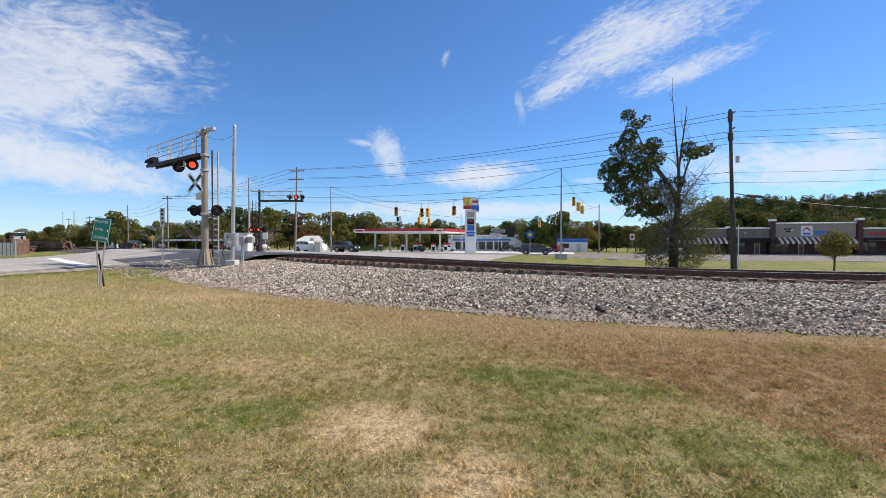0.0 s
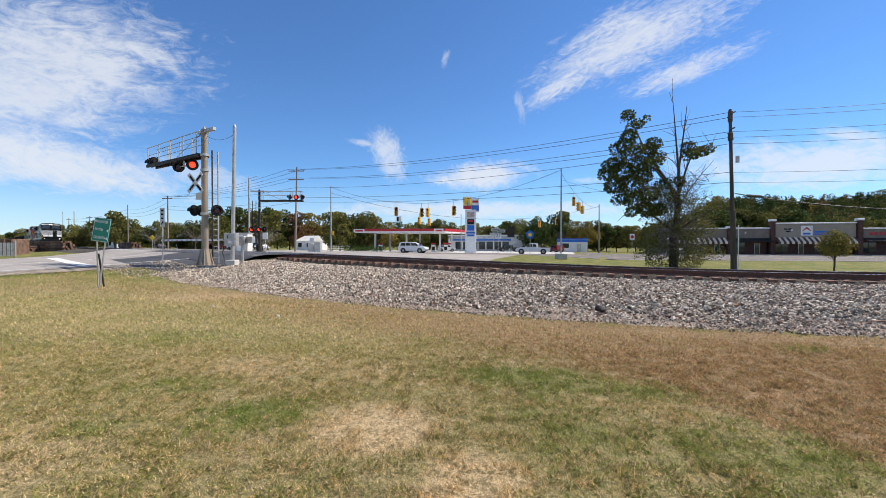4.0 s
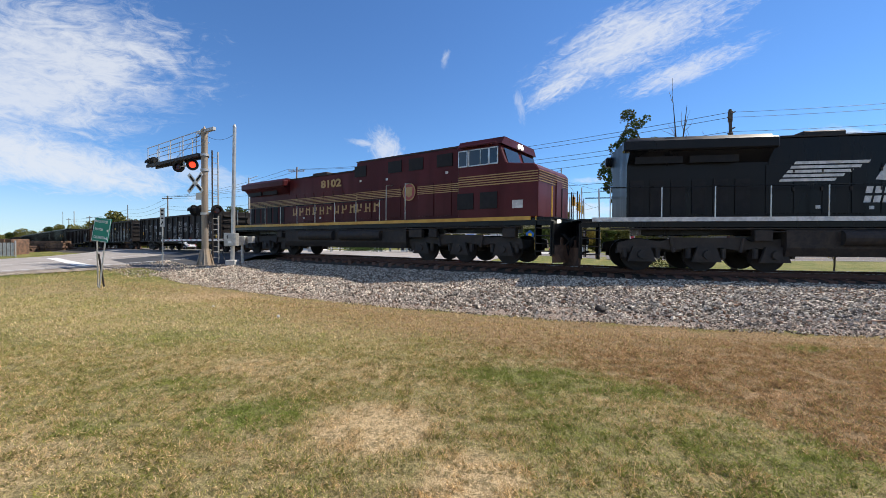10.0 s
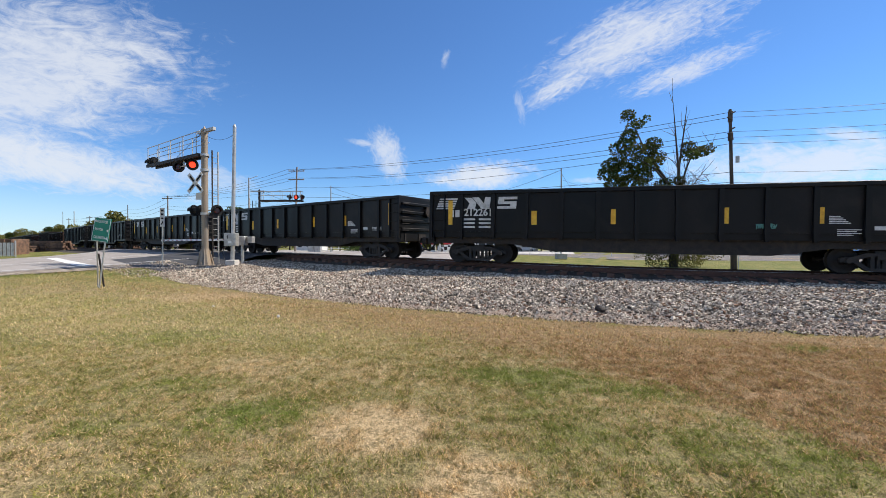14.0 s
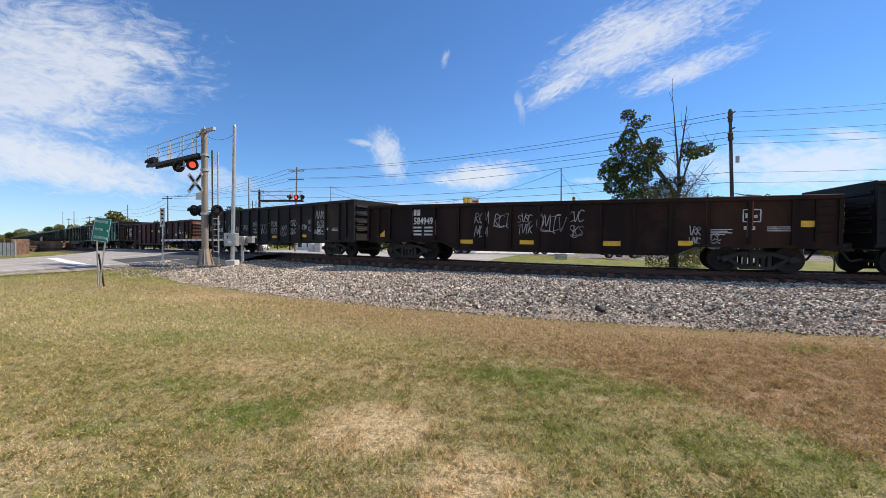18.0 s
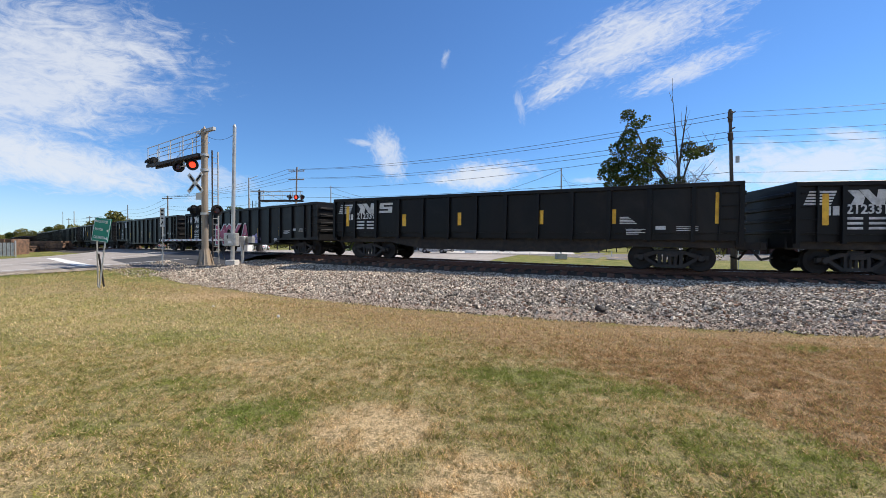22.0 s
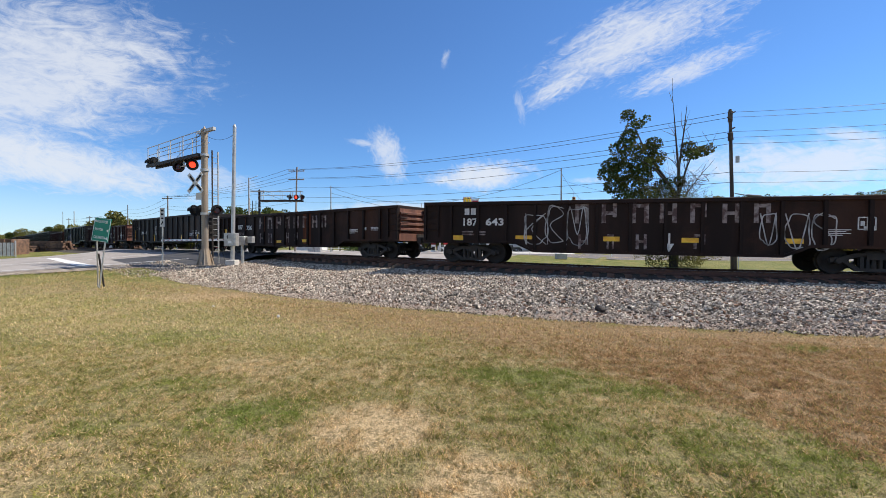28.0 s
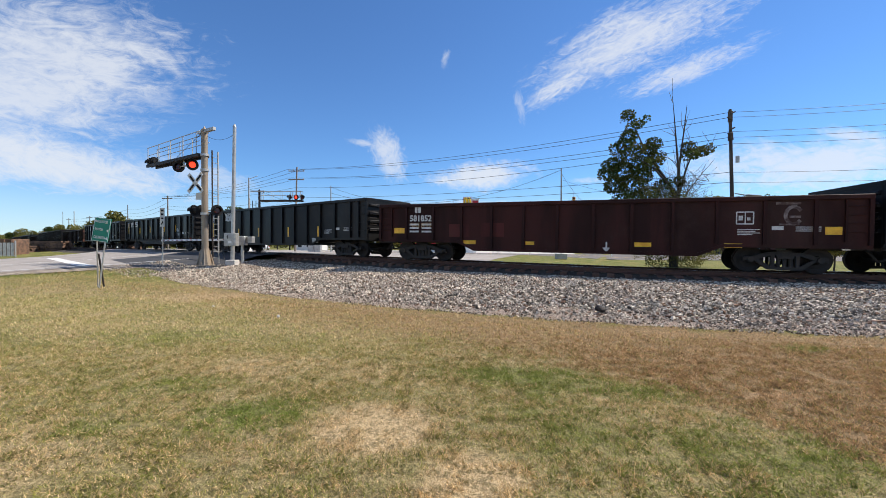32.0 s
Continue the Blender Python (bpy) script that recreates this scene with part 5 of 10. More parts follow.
            part("spray_outline", plates(ring(shape, 0.05) + scrawl(k, x + 0.1, z + 0.15, w * 0.7, h * 0.7, 0.05), yw - 0.008, 0.004), M["lettering"], car, "white spray-painted outline")
        elif name == "arrow":
            part("arrow_mark", plates([rect(x + w * 0.4, z + h * 0.4, w * 0.2, h * 0.6), [(x, z + h * 0.45), (x + w / 2, z), (x + w, z + h * 0.45)]], yw - 0.002), M["lettering"], car)
        elif name == "patch":
            part("patch_panel", plates([rect(x, z, w, h)], yw + 0.002, 0.004), M["patch_red"], car, "brighter red repair panel")
        elif name == "rust":
            part("patch_panel", plates([rect(x, z + 0.1, w, h - 0.1)], yw + 0.002, 0.004), M["patch_rust"], car, "orange rusted side panel")


def gondola(style, body, label, marks=("", ""), split=False, decor="", plates_kind="tall", seed=0):
    """One open freight wagon with its parts; marks: reporting letters and number."""
    half = 8.3
    g = gondola_meshes(style, body)
    car = thing("gondola_wagon", label, "freight wagon", group="wagons of the train")
    part("side_sheet", g["sheet"], None, car)
    part("top_chord", g["chord"], None, car)
    part("side_sill", g["sill"], None, car)
    part("underframe", g["centre"], None, car)
    xs = np.linspace(-half + 0.06, half - 0.06, g["ribs"] + 1)
    for x in xs:
        me = g["rib_mid"] if abs(x) < 3.9 or style == "deep" and abs(x) < 6 else g["rib_end"]
        part("rib", me, None, car, at=pose(float(x), 0, 0))
    for sx in (-1, 1):
        e = part("end_wall", g["end"], None, car, at=pose(sx * (half - 0.03), 0, 0, 0, 0, 0 if sx > 0 else 180))
        if sx > 0:
            part("brake_wheel", g["brake"], None, e)
        for z in np.linspace(1.3, g["top"] - 0.35, 5):
            part("end_rung", g["erung"], None, e, at=pose(0, 0 if sx > 0 else 2.4, float(z)))
        part("ladder_post", g["post"], None, car, at=pose(sx * (half - 0.62), 0, 0))
        for z in np.linspace(1.3, g["top"] - 0.35, 4):
            part("ladder_rung", g["rung"], None, car, at=pose(sx * half - (0.6 if sx > 0 else -0.16), 0, float(z)))
    add_running_gear(car, half, 6.35)
    # reflectors, between the ribs
    yw = -1.4555
    own = MARKINGS.get(seed - 1, [])
    if not own and "emblem" in decor and plates_kind == "tall":
        # sister wagons carry the same marks with numbers of their own
        twin = MARKINGS[13 if style == "deep" else 15]
        own = [("number:" + marks[1], *m[1:]) if m[0].startswith("number") else m for m in twin if marks[1] or not m[0].startswith(("number", "mark"))]
    draw_markings(car, own, seed, yw, xs, marks[0])
    draw_spray(car, SPRAYED.get(seed - 1, []), seed, yw)
    kinds = {m[0].partition(":")[0] for m in own}
    if kinds & {"strip", "plate"}:
        pass
    elif plates_kind == "tall":
        dz = 0.5 if style == "deep" else 0.0
        for x in (-7.45, 7.55):
            part("reflector", plates([rect(x, 1.04 + dz, 0.14, 0.97)], yw), M["reflector"], car, "tall yellow reflective strip")
        for x in (-4.05, -1.4, 1.95, 4.4):
            part("reflector", plates([rect(x, 1.05 + dz, 0.13, 0.53)], yw), M["reflector"], car, "short yellow reflective strip")
    else:
        zz = g["low_mid"] + (0.16 if plates_kind == "wide" else 0.9)
        for x in (-4.0, -1.1, 1.7, 4.25):
            part("reflector", plates([rect(x, zz, 0.6, 0.15)], yw - 0.004), M["reflector"], car, "wide yellow reflective plate")
        for x in (-8.0, 7.5):
            part("reflector", plates([rect(x, g["low_end"] + 0.3, 0.55, 0.28)], yw), M["reflector"], car, "large yellow reflective plate")
    # small stencil blocks near the end
    part("stencil", plates([rect(5.0, 1.36 - 0.055 * i, 0.52 - 0.04 * i if i % 2 else 0.6, 0.025) for i in range(4)] + [rect(5.9, 1.36, 0.3, 0.12)]
                           + [rect(6.5, 1.44 - 0.06 * i, 0.62, 0.025) for i in range(3)], yw), M["lettering"], car, "small white stencilled lines")
    letters, number = marks
    mat_l = M["lettering"]
    if "emblem" in decor and "flag" not in kinds:
        part("emblem", plates(emblem_shapes(xs, g["top"] - 0.72, 0.46), yw), mat_l, car, "white striped flag emblem")
    if number and "number" not in kinds:
        zt = g["top"] - 1.0
        px, px2 = float(xs[1]) + 0.13, float(xs[2]) + 0.13
        if split:
            h = 0.26
            z0 = g["top"] - 0.72
            part("mark", plates([rect(px2, z0 + 0.06, 0.14, h * 0.9), rect(px2 + 0.2, z0 + 0.06, 0.16, h * 0.9)], yw), mat_l, car)
            side_text(car, number[:3], px2, z0 - 0.36, h, mat_l, yw, "number", bold=0.012)
            side_text(car, number[3:], float(xs[3]) + 0.13, z0 - 0.36, h, mat_l, yw, "number", bold=0.012)
            part("stencil", plates(bars(px2, z0 - 0.62, 0.85, 0.07, 2, seed), yw), M["faded"], car, "faded stencilled lines")
        elif letters:
            side_text(car, letters, px, zt - 0.08, 0.23, mat_l, yw, "mark", bold=0.012, width=0.8 if len(letters) > 3 else 0.62)
            side_text(car, number, px, zt - 0.46, 0.25, mat_l, yw, "number", bold=0.012, width=0.9)
            for i, word in enumerate(("LD LMT", "LT WT", "CU FT")):
                side_text(car, word, px, zt - 0.68 - 0.17 * i, 0.09, mat_l, yw, "load_data", width=0.4)
                part("stencil", plates([rect(px + 0.5, zt - 0.68 - 0.17 * i, 0.38, 0.09)], yw), mat_l, car)
        else:
            part("mark", plates([rect(px - 0.6, zt - 0.2, 0.14, 0.24), rect(px - 0.42, zt - 0.2, 0.15, 0.24)], yw), mat_l, car)
            side_text(car, number, px, zt - 0.2, 0.25, mat_l, yw, "number", bold=0.012, width=0.96)
            part("stencil", plates(bars(px + 0.1, zt - 0.42, 0.85, 0.07, 3, seed), yw), mat_l, car, "white stencilled lines")
    if "name" in decor and seed - 1 not in SPRAYED:
        # old railway name, worn to blocks
        step = 2 * half / g["ribs"]
        draw_spray(car, [("worn", float(xs[4]) + 0.3 + k * step, g["top"] - 0.9, 0.5, 0.6) for k in range(8)], seed, yw)
    if "rust" in decor:
        sr = random.Random(seed)
        part("rust_streaks", plates([rect(sr.choice(list(xs)) + sr.uniform(-0.1, 0.06), 1.0 + sr.uniform(0, 0.5), 0.05, sr.uniform(0.5, 1.1)) for _ in range(9)], yw - 0.052),
             M["rust"], car, "orange rust streaks down the ribs")
    if "tags" in decor and seed - 1 not in SPRAYED:
        sr = random.Random(seed)
        x = -4.6
        while x < 7.0:
            w = sr.uniform(0.5, 1.1)
            draw_spray(car, [("tag", x, 1.25 + sr.uniform(0, 0.35), w, sr.uniform(0.5, 0.85))], seed + int(x * 3), yw)
            x += w + sr.uniform(0.15, 0.45)
    if "note" in decor:
        for i, w in enumerate(("UNLESS", "YOU CAN", "SMURFS?")):
            if i < 2:
                side_text(car, w, 3.3, 2.15 - 0.3 * i, 0.2, M["lettering"], yw - 0.002, "chalked_words", width=0.85)
            else:
                part("chalked_bar", plates([rect(3.35, 1.58, 0.9, 0.16)], yw - 0.002, 0.004), M["lettering"], car)
    return car


# stencilled numbers, emblems and reflectors by wagon: kind, left end, foot, width, height
MARKINGS = {
    0: [("plate", -7.55, 1.36, 0.48, 0.24), ("mark", -4.23, 1.85, 0.36, 0.21), ("number:194", -4.22, 1.34, 0.46, 0.26), ("number:002", -3.63, 1.32, 0.51, 0.25), ("plate", -2.38, 0.73, 0.42, 0.17), ("plate", 1.79, 0.74, 0.51, 0.19), ("plate", 4.69, 0.76, 0.5, 0.17), ("plate", 7.09, 1.01, 0.46, 0.22)],
    1: [("plate", -7.65, 1.65, 0.47, 0.22), ("plate", -5.07, 1.93, 0.41, 0.13), ("plate", -1.82, 2.1, 0.5, 0.13), ("plate", 1.5, 2.04, 0.47, 0.13), ("plate", 4.8, 1.89, 0.37, 0.14), ("plate", 7.21, 1.81, 0.44, 0.21), ("mark", -6.07, 2.08, 0.52, 0.34), ("number:201", -6.19, 1.44, 0.75, 0.38), ("number:039", -5.2, 1.44, 0.72, 0.37)],
    2: [("plate", -8.04, 0.95, 0.47, 0.21), ("plate", -4.22, 0.52, 0.48, 0.13), ("plate", -1.38, 0.52, 0.52, 0.13), ("plate", 1.49, 0.53, 0.5, 0.14), ("plate", 4.23, 0.6, 0.48, 0.13), ("plate", 7.69, 0.98, 0.39, 0.24), ("mark", -6.41, 1.92, 0.42, 0.28), ("number:187", -6.44, 1.47, 0.71, 0.32), ("number:781", -5.31, 1.47, 0.67, 0.31)],
    8: [("corner", -7.79, 1.01, 0.37, 0.28), ("plate", -4.0, 0.77, 0.54, 0.16), ("plate", -1.28, 0.78, 0.54, 0.16), ("plate", 1.44, 0.78, 0.58, 0.17), ("plate", 4.09, 0.83, 0.43, 0.16), ("plate", 7.33, 1.45, 0.36, 0.19), ("mark", -6.06, 1.94, 0.31, 0.26), ("number:584949", -6.51, 1.55, 1.28, 0.31)],
    9: [("plate", -7.87, 1.02, 1.08, 0.16), ("plate", -4.29, 0.95, 0.52, 0.14), ("plate", -1.23, 0.98, 0.51, 0.13), ("plate", 0.96, 0.97, 0.48, 0.14), ("plate", 3.78, 1.0, 0.41, 0.15), ("mark", -6.12, 1.9, 0.39, 0.26), ("number:201", -6.12, 1.39, 0.56, 0.27), ("number:126", -5.24, 1.39, 0.49, 0.27)],
    10: [("plate", -7.99, 1.08, 0.5, 0.21), ("plate", -3.42, 1.63, 0.48, 0.14), ("plate", -0.81, 1.63, 0.46, 0.13), ("plate", 1.54, 1.53, 0.4, 0.13), ("mark", -7.42, 1.74, 0.41, 0.28), ("number:581729", -6.59, 1.72, 1.29, 0.29), ("plate", 6.93, 1.0, 0.51, 0.28), ("plate", 1.1, 1.53, 0.63, 0.18)],
    11: [("plate", -7.46, 1.31, 0.49, 0.26), ("flag", -7.46, 2.16, 0.75, 0.4), ("slab", -6.39, 2.12, 0.61, 0.43), ("ess", -5.77, 2.11, 0.57, 0.42), ("mark", -7.12, 1.7, 0.37, 0.22), ("number:211294", -6.38, 1.67, 0.99, 0.25), ("plate", -1.87, 1.17, 0.4, 0.15), ("plate", 1.84, 1.26, 0.54, 0.16), ("plate", 4.17, 1.17, 0.52, 0.16), ("plate", 7.07, 1.27, 0.47, 0.26), ("number:G122", 7.19, 1.53, 0.37, 0.13)],
    13: [("strip", -7.53, 1.52, 0.18, 0.96), ("strip", -4.25, 1.51, 0.2, 0.53), ("strip", -1.47, 1.54, 0.16, 0.53), ("strip", 1.87, 1.56, 0.14, 0.53), ("strip", 4.55, 1.56, 0.12, 0.51), ("strip", 7.56, 1.54, 0.11, 0.99), ("lines", 4.79, 1.56, 0.54, 0.26), ("mark", -7.32, 1.82, 0.4, 0.28), ("number:212339", -6.61, 1.85, 1.16, 0.3)],
    14: [("strip", -7.48, 1.02, 0.15, 0.98), ("strip", -3.92, 1.05, 0.15, 0.53), ("strip", 2.1, 1.07, 0.13, 0.52), ("strip", 4.51, 1.1, 0.11, 0.52), ("strip", 7.59, 1.04, 0.11, 0.99), ("lines", 3.99, 0.72, 0.53, 0.25), ("mark", -6.53, 1.78, 0.67, 0.23), ("number:41479", -6.54, 1.38, 0.93, 0.24)],
    15: [("strip", -7.49, 1.06, 0.14, 0.97), ("strip", -3.97, 1.04, 0.14, 0.54), ("strip", -1.52, 1.06, 0.13, 0.53), ("strip", 1.65, 1.05, 0.13, 0.53), ("strip", 4.4, 1.04, 0.12, 0.54), ("strip", 7.59, 1.04, 0.11, 0.99), ("lines", 3.95, 0.72, 0.53, 0.25), ("flag", -7.53, 2.08, 0.61, 0.52), ("slab", -6.33, 2.11, 0.91, 0.54), ("ess", -5.15, 2.1, 0.61, 0.53), ("mark", -6.58, 1.78, 0.64, 0.22), ("number:41013", -6.57, 1.35, 0.91, 0.25)],
    20: [("plate", -7.29, 0.89, 0.41, 0.2), ("plate", -4.28, 0.97, 0.63, 0.14), ("plate", -1.43, 0.93, 0.54, 0.17), ("plate", 1.34, 0.92, 0.51, 0.16), ("plate", 3.96, 0.93, 0.47, 0.16), ("plate", 6.61, 0.88, 0.39, 0.23), ("mark", -6.45, 1.91, 0.46, 0.25), ("number:187", -6.46, 1.47, 0.58, 0.3), ("number:643", -5.34, 1.48, 0.71, 0.29)],
    21: [("plate", -7.58, 1.33, 0.48, 0.24), ("plate", -4.24, 0.82, 0.51, 0.13), ("plate", -1.42, 0.7, 0.47, 0.14), ("plate", 1.16, 0.74, 0.47, 0.15), ("mark", -6.26, 1.99, 0.36, 0.25), ("number:187", -6.27, 1.53, 0.56, 0.28), ("number:756", -5.14, 1.47, 0.65, 0.29)],
    22: [("strip", -8.29, 0.88, 0.12, 0.93), ("strip", -5.37, 0.84, 0.13, 0.47), ("strip", -2.67, 0.78, 0.12, 0.54), ("mark", -6.23, 1.82, 0.36, 0.22), ("number:2008", -6.25, 1.41, 0.78, 0.25), ("number:21", -5.1, 1.41, 0.37, 0.24), ("strip", 6.47, 0.81, 0.12, 0.49), ("strip", 8.18, 0.87, 0.12, 0.9), ("strip", 3.39, 0.78, 0.15, 0.49), ("strip", 0.32, 0.8, 0.16, 0.49)],
    23: [("plate", 0.37, 0.61, 0.31, 0.13), ("plate", 3.18, 0.63, 0.54, 0.14), ("mark", -6.28, 2.12, 0.41, 0.23), ("faint:582083", -7.38, 1.72, 1.79, 0.28)],
    24: [("strip", -7.48, 1.07, 0.17, 1.03), ("strip", -1.5, 1.06, 0.17, 0.54), ("strip", 1.88, 1.08, 0.15, 0.52), ("strip", 4.36, 1.07, 0.13, 0.51), ("strip", 7.64, 1.1, 0.12, 0.97), ("mark", -6.58, 1.73, 0.43, 0.27), ("number:211483", -6.6, 1.26, 1.13, 0.28), ("disc", -2.77, 2.26, 0.47, 0.43), ("bars", -2.91, 2.01, 0.81, 0.15), ("bars", -1.81, 2.52, 0.76, 0.14), ("flag", -7.54, 2.12, 0.59, 0.46), ("slab", -6.31, 2.09, 0.93, 0.51), ("ess", -5.13, 2.08, 0.55, 0.53)],
    25: [("plate", -7.5, 1.16, 0.52, 0.24), ("plate", -4.61, 0.75, 0.52, 0.15), ("plate", -1.81, 0.76, 0.33, 0.13), ("plate", 2.0, 0.76, 0.53, 0.15), ("plate", 4.65, 0.78, 0.49, 0.14), ("plate", 7.21, 1.22, 0.4, 0.24), ("mark", -6.58, 2.04, 0.28, 0.29), ("number:581852", -6.64, 1.67, 1.03, 0.27), ("yellow:581852", -6.64, 1.4, 1.03, 0.25), ("crescent", 6.24, 1.55, 0.4, 0.53), ("bars", 5.99, 2.15, 0.62, 0.09), ("number:G52L", 7.6, 0.75, 0.21, 0.11)],
}
